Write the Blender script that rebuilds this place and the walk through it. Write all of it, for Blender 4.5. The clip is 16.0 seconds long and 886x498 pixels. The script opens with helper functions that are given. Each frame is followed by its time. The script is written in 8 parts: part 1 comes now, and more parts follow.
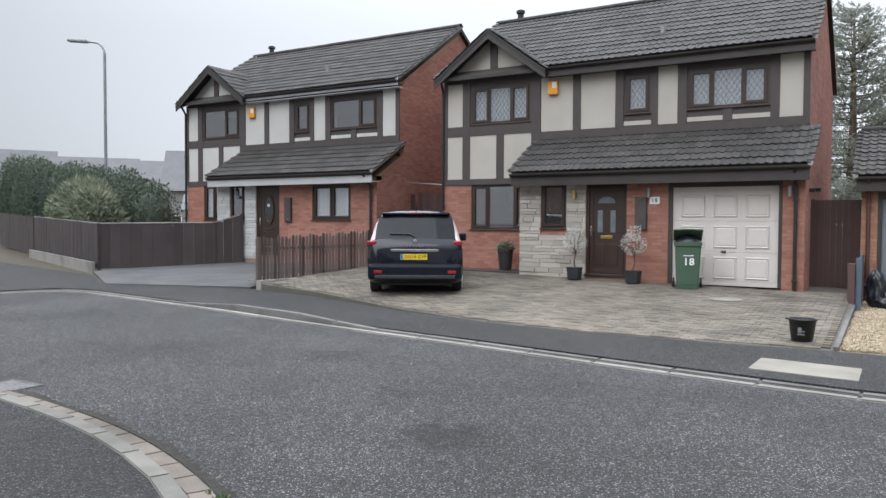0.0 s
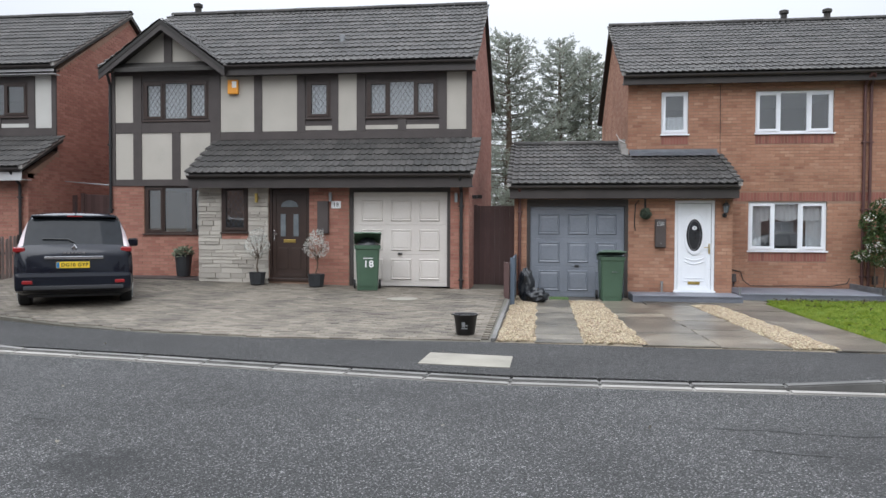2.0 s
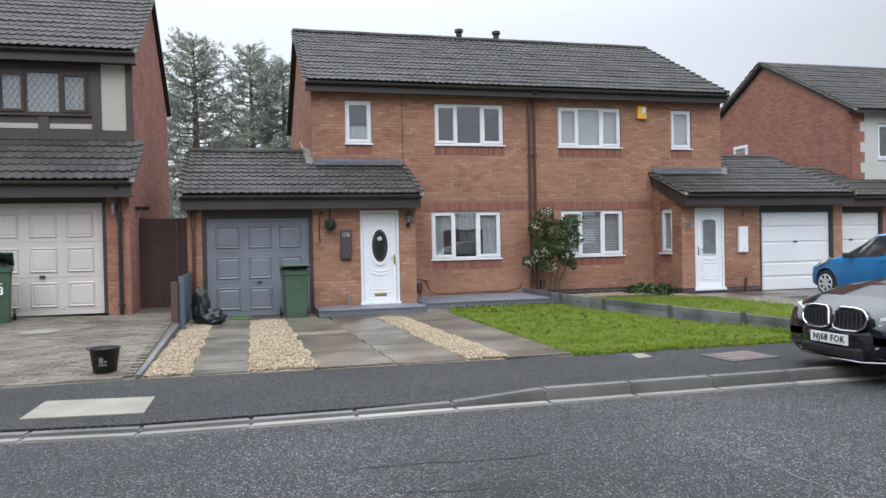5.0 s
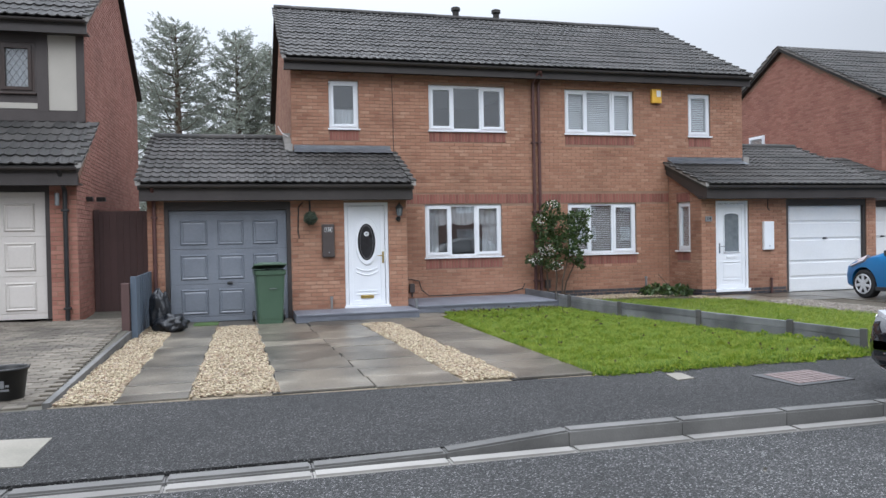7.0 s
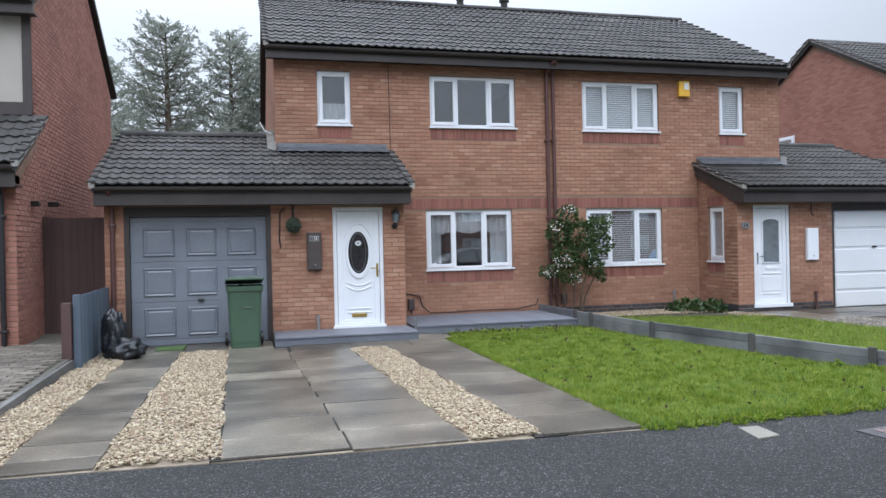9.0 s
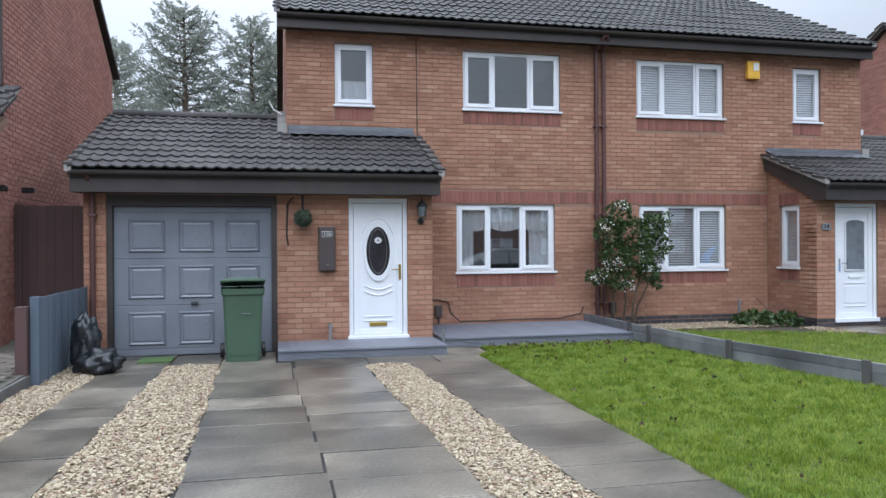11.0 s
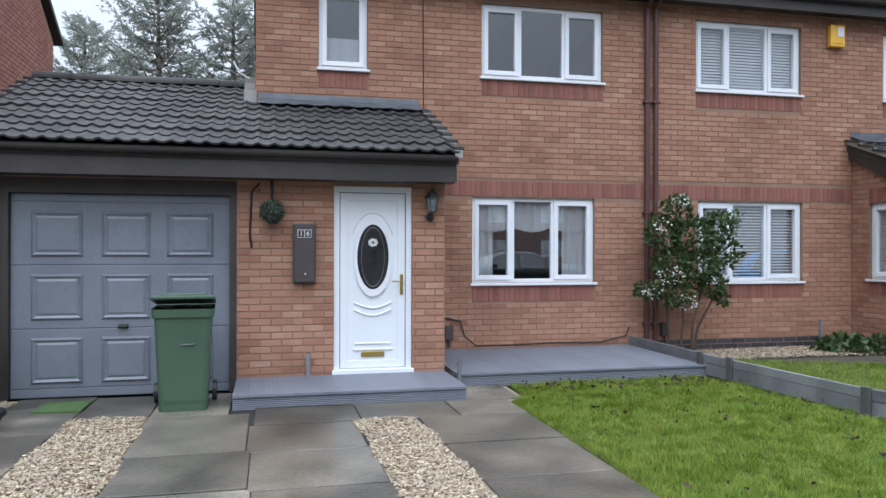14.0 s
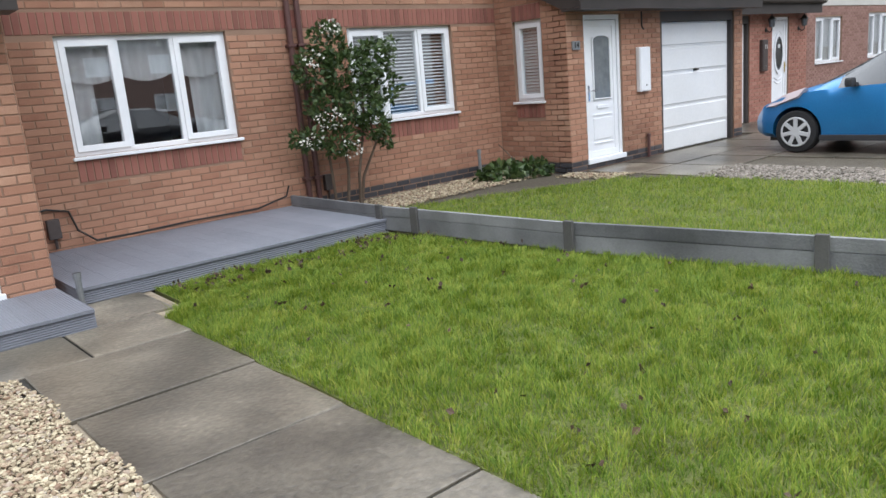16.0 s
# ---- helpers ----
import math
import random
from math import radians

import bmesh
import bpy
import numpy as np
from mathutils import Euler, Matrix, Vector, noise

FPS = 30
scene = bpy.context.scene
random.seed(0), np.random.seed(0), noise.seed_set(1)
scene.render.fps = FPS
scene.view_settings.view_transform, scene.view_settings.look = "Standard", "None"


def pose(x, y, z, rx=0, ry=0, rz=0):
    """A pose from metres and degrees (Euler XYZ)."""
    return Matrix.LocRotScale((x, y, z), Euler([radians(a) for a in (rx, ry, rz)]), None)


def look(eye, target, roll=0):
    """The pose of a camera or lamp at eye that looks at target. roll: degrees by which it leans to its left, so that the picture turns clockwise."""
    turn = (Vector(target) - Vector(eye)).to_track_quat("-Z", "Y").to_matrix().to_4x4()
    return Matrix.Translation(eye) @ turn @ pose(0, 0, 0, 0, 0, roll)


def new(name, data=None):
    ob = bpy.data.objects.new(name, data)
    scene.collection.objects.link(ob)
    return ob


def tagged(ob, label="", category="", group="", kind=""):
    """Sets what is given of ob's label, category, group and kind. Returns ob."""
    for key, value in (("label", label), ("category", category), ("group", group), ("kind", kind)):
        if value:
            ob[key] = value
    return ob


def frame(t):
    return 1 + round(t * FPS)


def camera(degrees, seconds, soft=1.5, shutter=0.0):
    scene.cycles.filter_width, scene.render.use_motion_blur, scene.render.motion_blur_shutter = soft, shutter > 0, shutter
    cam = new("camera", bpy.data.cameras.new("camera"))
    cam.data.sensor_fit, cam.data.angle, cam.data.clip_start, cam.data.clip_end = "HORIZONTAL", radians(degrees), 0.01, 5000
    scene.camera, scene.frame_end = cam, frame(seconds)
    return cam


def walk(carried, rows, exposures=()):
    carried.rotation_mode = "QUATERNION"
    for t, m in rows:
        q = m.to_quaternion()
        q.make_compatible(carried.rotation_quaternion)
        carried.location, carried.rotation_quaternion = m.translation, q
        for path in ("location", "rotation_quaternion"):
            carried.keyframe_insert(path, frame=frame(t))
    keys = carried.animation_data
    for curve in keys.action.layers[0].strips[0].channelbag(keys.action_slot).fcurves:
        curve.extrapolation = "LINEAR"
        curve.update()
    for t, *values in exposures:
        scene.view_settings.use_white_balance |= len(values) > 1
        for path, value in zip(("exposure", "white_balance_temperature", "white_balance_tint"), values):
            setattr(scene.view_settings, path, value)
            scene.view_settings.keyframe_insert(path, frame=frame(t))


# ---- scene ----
cam = camera(61.2, 16.0)
METRES, EYE, TILT, LEAN, TURN = 11.6, 1.5, 0.0, 0.0, 30.8
ROWS = [
    (0.0, 0.0, 0.0, 0.0, 0.01, -2.02, -0.26),
    (0.5, -0.0007, 0.0003, 0.0003, -1.45, -1.77, -0.3),
    (1.0, 0.0025, 0.0018, 0.0007, -6.63, -1.67, -0.33),
    (1.5, 0.008, 0.0046, 0.0004, -14.41, -1.61, -0.32),
    (2.0, 0.0145, 0.0083, -0.0008, -23.39, -1.6, -0.21),
    (2.5, 0.0193, 0.0095, -0.0008, -31.56, -1.49, 0.19),
    (3.0, 0.0231, 0.011, -0.0013, -37.94, -1.36, 0.72),
    (3.5, 0.0343, 0.015, -0.0029, -42.09, -1.12, 1.23),
    (4.0, 0.0594, 0.025, -0.0009, -44.3, -0.85, 1.4),
    (4.5, 0.0822, 0.0391, -0.0018, -45.2, -0.71, 1.18),
    (7.0, 0.2197, 0.1644, -0.0081, -45.61, -0.86, 1.1),
    (7.5, 0.2491, 0.1907, -0.0059, -45.45, -0.07, 1.08),
    (8.0, 0.2764, 0.2209, -0.0048, -45.49, 0.58, 1.07),
    (8.5, 0.3081, 0.2475, -0.0094, -45.41, 0.22, 1.24),
    (9.0, 0.3381, 0.274, -0.0078, -45.16, -0.13, 1.26),
    (11.5, 0.4675, 0.4217, -0.0102, -42.74, 0.01, 0.19),
    (12.0, 0.4899, 0.4497, -0.011, -42.43, 0.42, 0.1),
    (12.5, 0.5107, 0.4804, -0.0102, -42.22, 0.79, -0.02),
    (13.0, 0.5393, 0.5115, -0.0125, -42.09, 0.96, -0.08),
    (13.5, 0.5657, 0.5468, -0.0123, -42.35, 0.74, -0.1),
    (14.0, 0.589, 0.5822, -0.005, -43.8, -0.01, -0.11),
    (14.5, 0.6199, 0.6146, -0.0031, -46.91, -1.29, 0.15),
    (15.0, 0.6487, 0.6441, -0.0034, -53.54, -3.67, 1.13),
    (15.5, 0.6767, 0.6696, -0.0018, -62.07, -7.25, 2.68),
    (16.0, 0.7059, 0.6893, -0.0061, -72.11, -12.8, 4.89),
]
walk(cam, [(t, pose(0, 0, EYE, TILT, LEAN, TURN) @ pose(METRES * x, METRES * y, METRES * z, 90 + pitch, roll, yaw)) for t, x, y, z, yaw, pitch, roll in ROWS], exposures=[(0.0, 0.26, 6000, 10), (4.5, 0.17, 5950, 10), (11.5, 0.17, 5500, 10), (14.5, 0.17, 5500, 10), (15.5, 0.22, 5850, 10), (16.0, 0.32, 6000, 10)])

# ---- world and light ----
world = bpy.data.worlds.new("overcast_sky")
scene.world = world
world.use_nodes = True
wn, wl = world.node_tree.nodes, world.node_tree.links
sky = wn.new("ShaderNodeTexSky")
sky.sky_type, sky.sun_disc = "NISHITA", False
sky.sun_elevation, sky.sun_rotation = radians(46), radians(190)
sky.air_density, sky.dust_density, sky.ozone_density = 1.0, 1.0, 1.0
grey = wn.new("ShaderNodeHueSaturation")
grey.inputs["Saturation"].default_value = 0.25
cloud = wn.new("ShaderNodeMix")              # a thick, even cloud layer over the clear sky
cloud.data_type = "RGBA"
cloud.inputs[0].default_value = 0.85
cloud.inputs[7].default_value = (6.2, 6.22, 6.24, 1)
coord = wn.new("ShaderNodeTexCoord")
split = wn.new("ShaderNodeSeparateXYZ")
rise = wn.new("ShaderNodeMapRange")
rise.interpolation_type = "SMOOTHSTEP"          # an overcast sky grows brighter towards the zenith
for key, value in (("From Min", 0.22), ("From Max", 1.0), ("To Min", 1.0), ("To Max", 5.5)):
    rise.inputs[key].default_value = value
times = wn.new("ShaderNodeVectorMath")
times.operation = "MULTIPLY"
wl.new(coord.outputs["Generated"], split.inputs[0])
wl.new(split.outputs["Z"], rise.inputs["Value"])
wl.new(sky.outputs[0], grey.inputs["Color"])
wl.new(grey.outputs[0], cloud.inputs[6])
wl.new(cloud.outputs[2], times.inputs[0])
wl.new(rise.outputs[0], times.inputs[1])
# the mist grows brighter towards the hidden sun behind the houses
toward = wn.new("ShaderNodeVectorMath")
toward.operation = "DOT_PRODUCT"
toward.inputs[1].default_value = (-0.1, 0.81, 0.58)
glow = wn.new("ShaderNodeMapRange")
glow.interpolation_type = "SMOOTHSTEP"
for key, value in (("From Min", 0.3), ("From Max", 1.0), ("To Min", 0.64), ("To Max", 1.3)):
    glow.inputs[key].default_value = value
bright = wn.new("ShaderNodeVectorMath")
bright.operation = "MULTIPLY"
wl.new(coord.outputs["Generated"], toward.inputs[0])
wl.new(toward.outputs["Value"], glow.inputs["Value"])
wl.new(times.outputs[0], bright.inputs[0])
wl.new(glow.outputs[0], bright.inputs[1])
wl.new(bright.outputs[0], wn["Background"].inputs["Color"])
wn["Background"].inputs["Strength"].default_value = 0.11
# broad soft lamp from the road side, added to brighten the shaded house fronts
sun = new("sun", bpy.data.lights.new("sun", "SUN"))
sun.data.energy, sun.data.angle, sun.data.color = 1.4, radians(60), (1, 0.97, 0.93)
sun.matrix_basis = look((0, 0, 30), (3, 17, 12))
scene.view_settings.exposure = 0.0


# ---- materials ----
def material(name, colors, rough=0.8, metal=0.0, scale=6.0, fine=60.0, bump=0.2, bump_dist=0.004, spread=0.5, islands=False, objects=False, coat=0.0, fine_mix=0.35, spec=0.5, stains=0.0, translucent=0.0, tone=0.62):
    """Two-scale procedural surface: broad blotches and fine grain between the colours given."""
    m = bpy.data.materials.new(name)
    m.use_nodes = True
    n, l = m.node_tree.nodes, m.node_tree.links
    b = n["Principled BSDF"]
    co = n.new("ShaderNodeTexCoord")
    big, small = n.new("ShaderNodeTexNoise"), n.new("ShaderNodeTexNoise")
    big.inputs["Scale"].default_value, big.inputs["Detail"].default_value = scale, 4
    small.inputs["Scale"].default_value, small.inputs["Detail"].default_value = fine, 3
    geo = n.new("ShaderNodeNewGeometry")
    for t in (big, small):
        l.new(geo.outputs["Position"], t.inputs["Vector"])
    mix = n.new("ShaderNodeMath"); mix.operation = "MULTIPLY_ADD"
    mix.inputs[1].default_value = fine_mix
    half = n.new("ShaderNodeMath"); half.operation = "MULTIPLY"; half.inputs[1].default_value = 1 - fine_mix
    l.new(big.outputs[0], half.inputs[0])
    l.new(small.outputs[0], mix.inputs[0]); l.new(half.outputs[0], mix.inputs[2])
    value = mix.outputs[0]
    ramp = n.new("ShaderNodeValToRGB")
    lo, hi = 0.5 - spread / 2, 0.5 + spread / 2
    if islands or objects:
        r = n.new("ShaderNodeMath"); r.operation = "ADD"
        info = n.new("ShaderNodeObjectInfo")
        l.new(geo.outputs["Random Per Island"], r.inputs[0])
        if objects:
            l.new(info.outputs["Random"], r.inputs[1])
        f = n.new("ShaderNodeMath"); f.operation = "FRACT"
        l.new(r.outputs[0], f.inputs[0])
        w = n.new("ShaderNodeMath"); w.operation = "MULTIPLY_ADD"; w.inputs[1].default_value = tone
        s2 = n.new("ShaderNodeMath"); s2.operation = "MULTIPLY"; s2.inputs[1].default_value = 1 - tone
        l.new(value, s2.inputs[0]); l.new(f.outputs[0], w.inputs[0]); l.new(s2.outputs[0], w.inputs[2])
        value, lo, hi = w.outputs[0], 0.5 - spread / 2 - (0.5 - spread / 2 - 0.12) * tone / 0.62, 0.5 + spread / 2 + (0.38 - spread / 2) * tone / 0.62
    l.new(value, ramp.inputs[0])
    e = ramp.color_ramp.elements
    while len(e) < len(colors):
        e.new(0.5)
    for i, c in enumerate(colors):
        e[i].position = lo + (hi - lo) * i / max(1, len(colors) - 1)
        e[i].color = (*c, 1)
    color = ramp.outputs[0]
    if stains:
        st = n.new("ShaderNodeTexNoise"); st.inputs["Scale"].default_value = 0.9; st.inputs["Detail"].default_value = 6
        l.new(geo.outputs["Position"], st.inputs["Vector"])
        mr = n.new("ShaderNodeMapRange")
        for key, v in (("From Min", 0.45), ("From Max", 0.7), ("To Min", 1.0), ("To Max", 1 - stains)):
            mr.inputs[key].default_value = v
        l.new(st.outputs[0], mr.inputs["Value"])
        vm = n.new("ShaderNodeVectorMath"); vm.operation = "MULTIPLY"
        l.new(color, vm.inputs[0]); l.new(mr.outputs[0], vm.inputs[1])
        color = vm.outputs[0]
    l.new(color, b.inputs["Base Color"])
    b.inputs["Roughness"].default_value, b.inputs["Metallic"].default_value = rough, metal
    b.inputs["Specular IOR Level"].default_value = spec
    b.inputs["Coat Weight"].default_value = coat
    b.inputs["Coat Roughness"].default_value = 0.05
    if bump:
        bp = n.new("ShaderNodeBump")
        bp.inputs["Strength"].default_value, bp.inputs["Distance"].default_value = bump, bump_dist
        l.new(small.outputs[0], bp.inputs["Height"]); l.new(bp.outputs[0], b.inputs["Normal"])
    if translucent:
        tr, mx = n.new("ShaderNodeBsdfTranslucent"), n.new("ShaderNodeMixShader")
        mx.inputs[0].default_value = translucent
        l.new(color, tr.inputs[0]); l.new(b.outputs[0], mx.inputs[1]); l.new(tr.outputs[0], mx.inputs[2])
        l.new(mx.outputs[0], n["Material Output"].inputs[0])
    return m


def glass_material(name, tint, rough=0.0):
    m = bpy.data.materials.new(name)
    m.use_nodes = True
    n, l = m.node_tree.nodes, m.node_tree.links
    n.remove(n["Principled BSDF"])
    clear, gloss, face, mx = n.new("ShaderNodeBsdfTransparent"), n.new("ShaderNodeBsdfGlossy"), n.new("ShaderNodeLayerWeight"), n.new("ShaderNodeMixShader")
    clear.inputs[0].default_value = (*tint, 1)
    gloss.inputs["Roughness"].default_value = rough
    face.inputs["Blend"].default_value = 0.5
    power, fac = n.new("ShaderNodeMath"), n.new("ShaderNodeMath")
    power.operation, fac.operation = "POWER", "MULTIPLY_ADD"
    power.inputs[1].default_value = 4.0
    fac.inputs[1].default_value, fac.inputs[2].default_value = 0.76, 0.2
    l.new(face.outputs["Facing"], power.inputs[0]); l.new(power.outputs[0], fac.inputs[0])
    l.new(fac.outputs[0], mx.inputs[0]); l.new(clear.outputs[0], mx.inputs[1]); l.new(gloss.outputs[0], mx.inputs[2])
    l.new(mx.outputs[0], n["Material Output"].inputs[0])
    return m


BRICK = material("tan_brick", [(0.235, 0.107, 0.068), (0.325, 0.164, 0.105), (0.365, 0.193, 0.126), (0.39, 0.214, 0.14), (0.48, 0.305, 0.212)], 0.9, scale=5, fine=70, bump=0.8, islands=True, objects=True, stains=0.25, tone=0.45)
RED_BRICK = material("red_brick", [(0.27, 0.115, 0.086), (0.34, 0.156, 0.116), (0.39, 0.195, 0.148)], 0.9, scale=9, fine=90, bump=0.5, islands=True, objects=True, stains=0.18)
SOLDIER = material("soldier_brick", [(0.17, 0.07, 0.055), (0.25, 0.098, 0.076), (0.29, 0.125, 0.095)], 0.9, scale=9, fine=90, bump=0.5, islands=True, objects=True)
BLUE_BRICK = material("blue_brick", [(0.03, 0.03, 0.035), (0.07, 0.065, 0.07)], 0.55, scale=9, fine=90, bump=0.3, islands=True)
MORTAR = material("mortar", [(0.21, 0.13, 0.09), (0.31, 0.203, 0.145)], 0.95, scale=3, fine=150, bump=0.5)
BLUE_MORTAR = material("pale_mortar", [(0.35, 0.32, 0.28), (0.45, 0.42, 0.37)], 0.95, scale=3, fine=150, bump=0.5)
TILE = material("roof_tile", [(0.028, 0.027, 0.025), (0.043, 0.04, 0.037), (0.07, 0.065, 0.06)], 0.8, scale=1.2, fine=45, bump=0.5, islands=True, objects=True, stains=0.3, tone=0.42)
VERGE = material("verge_mortar", [(0.18, 0.172, 0.16), (0.42, 0.405, 0.38)], 0.9, scale=5)
LEAD = material("lead_flashing", [(0.17, 0.18, 0.2), (0.3, 0.32, 0.35)], 0.5, 0.3, scale=5, fine=40)
UPVC = material("white_upvc", [(0.74, 0.76, 0.8), (0.82, 0.84, 0.87)], 0.3, scale=3, fine=30, bump=0.02)
DARK_WOOD = material("dark_brown_timber", [(0.045, 0.036, 0.034), (0.07, 0.058, 0.054)], 0.6, scale=4, fine=50, bump=0.25)
BROWN = material("brown_frame", [(0.028, 0.016, 0.012), (0.042, 0.024, 0.018)], 0.4, scale=4, fine=50, bump=0.1)
FASCIA = material("dark_fascia", [(0.034, 0.028, 0.026), (0.056, 0.047, 0.044)], 0.5, scale=3, fine=30, bump=0.1, stains=0.3)
RENDER = material("cream_render", [(0.39, 0.365, 0.32), (0.49, 0.46, 0.41)], 0.92, scale=1.5, fine=120, bump=0.4)
WHITE_RENDER = material("white_render", [(0.46, 0.45, 0.42), (0.56, 0.55, 0.52)], 0.92, scale=1.5, fine=120, bump=0.4)
STONE = material("cream_stone", [(0.3, 0.275, 0.24), (0.41, 0.38, 0.335), (0.5, 0.465, 0.41)], 0.9, scale=4, fine=40, bump=0.7, bump_dist=0.01, islands=True)
WHITE_STONE = material("white_painted_stone", [(0.42, 0.42, 0.41), (0.54, 0.54, 0.53)], 0.8, scale=4, fine=40, bump=0.6, bump_dist=0.01, islands=True)
GARAGE_GREY = material("blue_grey_paint", [(0.16, 0.176, 0.208), (0.21, 0.23, 0.265)], 0.34, scale=1.6, fine=25, bump=0.05, spread=0.3, stains=0.12)
GARAGE_WHITE = material("white_paint", [(0.68, 0.69, 0.7), (0.8, 0.81, 0.82)], 0.45, scale=1.3, fine=25, bump=0.05)
CREAM_PAINT = material("dull_cream_paint", [(0.55, 0.51, 0.47), (0.64, 0.6, 0.56)], 0.5, scale=1.3, fine=25, bump=0.05)
WHITE_TRIM = material("dull_white_trim", [(0.42, 0.42, 0.42), (0.52, 0.52, 0.52)], 0.5, scale=3)
GLASS = glass_material("window_glass", (0.94, 0.96, 0.97))
DARK_GLASS = glass_material("tinted_glass", (0.05, 0.055, 0.06))
INNER = material("room_plaster", [(0.3, 0.28, 0.26), (0.36, 0.34, 0.32)], 0.9)
NET = material("net_curtain", [(0.84, 0.85, 0.87), (0.92, 0.93, 0.94)], 0.9, scale=3, fine=30)
BLIND = material("white_blind", [(0.66, 0.67, 0.68), (0.76, 0.77, 0.78)], 0.6)
def chippings(name, dark, mid, pale, scale, stain, spots=()):
    """Rolled stone chippings in bitumen: cells of random tone with relief, worn in broad patches."""
    m = bpy.data.materials.new(name)
    m.use_nodes = True
    n, l = m.node_tree.nodes, m.node_tree.links
    b = n["Principled BSDF"]
    geo = n.new("ShaderNodeNewGeometry")
    cell, patch, blot = n.new("ShaderNodeTexVoronoi"), n.new("ShaderNodeTexNoise"), n.new("ShaderNodeTexNoise")
    cell.inputs["Scale"].default_value = scale
    patch.inputs["Scale"].default_value, patch.inputs["Detail"].default_value = 0.55, 7
    blot.inputs["Scale"].default_value, blot.inputs["Detail"].default_value = 9, 5
    for t in (cell, patch, blot):
        l.new(geo.outputs["Position"], t.inputs["Vector"])
    sep = n.new("ShaderNodeSeparateColor")
    l.new(cell.outputs["Color"], sep.inputs[0])
    ramp = n.new("ShaderNodeValToRGB")
    e = ramp.color_ramp.elements
    e[0].position, e[0].color = 0.0, (*dark, 1)
    e[1].position, e[1].color = 1.0, (*pale, 1)
    k = e.new(0.55); k.color = (*mid, 1)
    k = e.new(0.82); k.color = tuple(1.6 * c for c in mid) + (1,)
    l.new(sep.outputs[0], ramp.inputs[0])
    col = ramp.outputs[0]
    pit, dark_pit = n.new("ShaderNodeMapRange"), n.new("ShaderNodeVectorMath")     # bitumen shows between the stones
    for key, v in (("From Min", 0.3), ("From Max", 0.62), ("To Min", 1.12), ("To Max", 0.3)):
        pit.inputs[key].default_value = v
    dark_pit.operation = "MULTIPLY"
    l.new(cell.outputs["Distance"], pit.inputs["Value"]); l.new(col, dark_pit.inputs[0]); l.new(pit.outputs[0], dark_pit.inputs[1])
    col = dark_pit.outputs[0]
    for t, lo, hi, dim in ((patch, 0.35, 0.7, stain), (blot, 0.4, 0.75, stain * 0.6)):
        mr = n.new("ShaderNodeMapRange")
        for key, v in (("From Min", lo), ("From Max", hi), ("To Min", 1.15), ("To Max", 1.15 - dim)):
            mr.inputs[key].default_value = v
        vm = n.new("ShaderNodeVectorMath"); vm.operation = "MULTIPLY"
        l.new(t.outputs[0], mr.inputs["Value"]); l.new(col, vm.inputs[0]); l.new(mr.outputs[0], vm.inputs[1])
        col = vm.outputs[0]
    for x, y, r, dim in spots:                   # old oil and tar stains
        off, dist = n.new("ShaderNodeVectorMath"), n.new("ShaderNodeVectorMath")
        off.operation, dist.operation = "MULTIPLY_ADD", "DISTANCE"
        off.inputs[1].default_value = (0.9, 0.9, 0.0)
        dist.inputs[1].default_value = (x + 0.45, y + 0.45, -0.09)
        mr = n.new("ShaderNodeMapRange")
        for key, v in (("From Min", r * 0.5), ("From Max", r), ("To Min", dim), ("To Max", 1.0)):
            mr.inputs[key].default_value = v
        vm = n.new("ShaderNodeVectorMath"); vm.operation = "MULTIPLY"
        l.new(blot.outputs["Color"], off.inputs[0]); l.new(geo.outputs["Position"], off.inputs[2]); l.new(off.outputs[0], dist.inputs[0])
        l.new(dist.outputs["Value"], mr.inputs["Value"]); l.new(col, vm.inputs[0]); l.new(mr.outputs[0], vm.inputs[1])
        col = vm.outputs[0]
    l.new(col, b.inputs["Base Color"])
    b.inputs["Roughness"].default_value = 0.8
    bp = n.new("ShaderNodeBump")
    bp.inputs["Strength"].default_value, bp.inputs["Distance"].default_value, bp.invert = 1.0, 0.012, True
    l.new(cell.outputs["Distance"], bp.inputs["Height"]); l.new(bp.outputs[0], b.inputs["Normal"])
    return m


ASPHALT = chippings("asphalt", (0.014, 0.014, 0.014), (0.053, 0.0525, 0.052), (0.33, 0.325, 0.32), 98, 0.55, [(-2.78, 4.75, 0.42, 0.45), (-3.9, 5.7, 0.25, 0.6), (-5.6, 6.9, 0.5, 0.75), (2.2, 5.5, 0.3, 0.65)])
FOOTWAY = chippings("footway_asphalt", (0.008, 0.008, 0.008), (0.027, 0.0265, 0.026), (0.19, 0.187, 0.18), 96, 0.55)
WORN_KERB = material("worn_kerb", [(0.1, 0.096, 0.085), (0.2, 0.19, 0.168)], 0.9, scale=5, fine=70, bump=0.8, objects=True, stains=0.5, tone=0.25)
PINK_KERB = material("pinkish_channel_block", [(0.08, 0.068, 0.056), (0.21, 0.18, 0.152)], 0.9, scale=6, fine=60, bump=0.9, objects=True, stains=0.6, tone=0.25)
KERB = material("concrete_kerb", [(0.085, 0.083, 0.079), (0.19, 0.184, 0.174)], 0.9, scale=5, fine=70, bump=0.6, islands=True, objects=True, stains=0.4, tone=0.4)
PALE_KERB = material("pale_channel_block", [(0.17, 0.162, 0.15), (0.31, 0.295, 0.27)], 0.9, scale=5, fine=70, bump=0.4, islands=True, objects=True, stains=0.35)
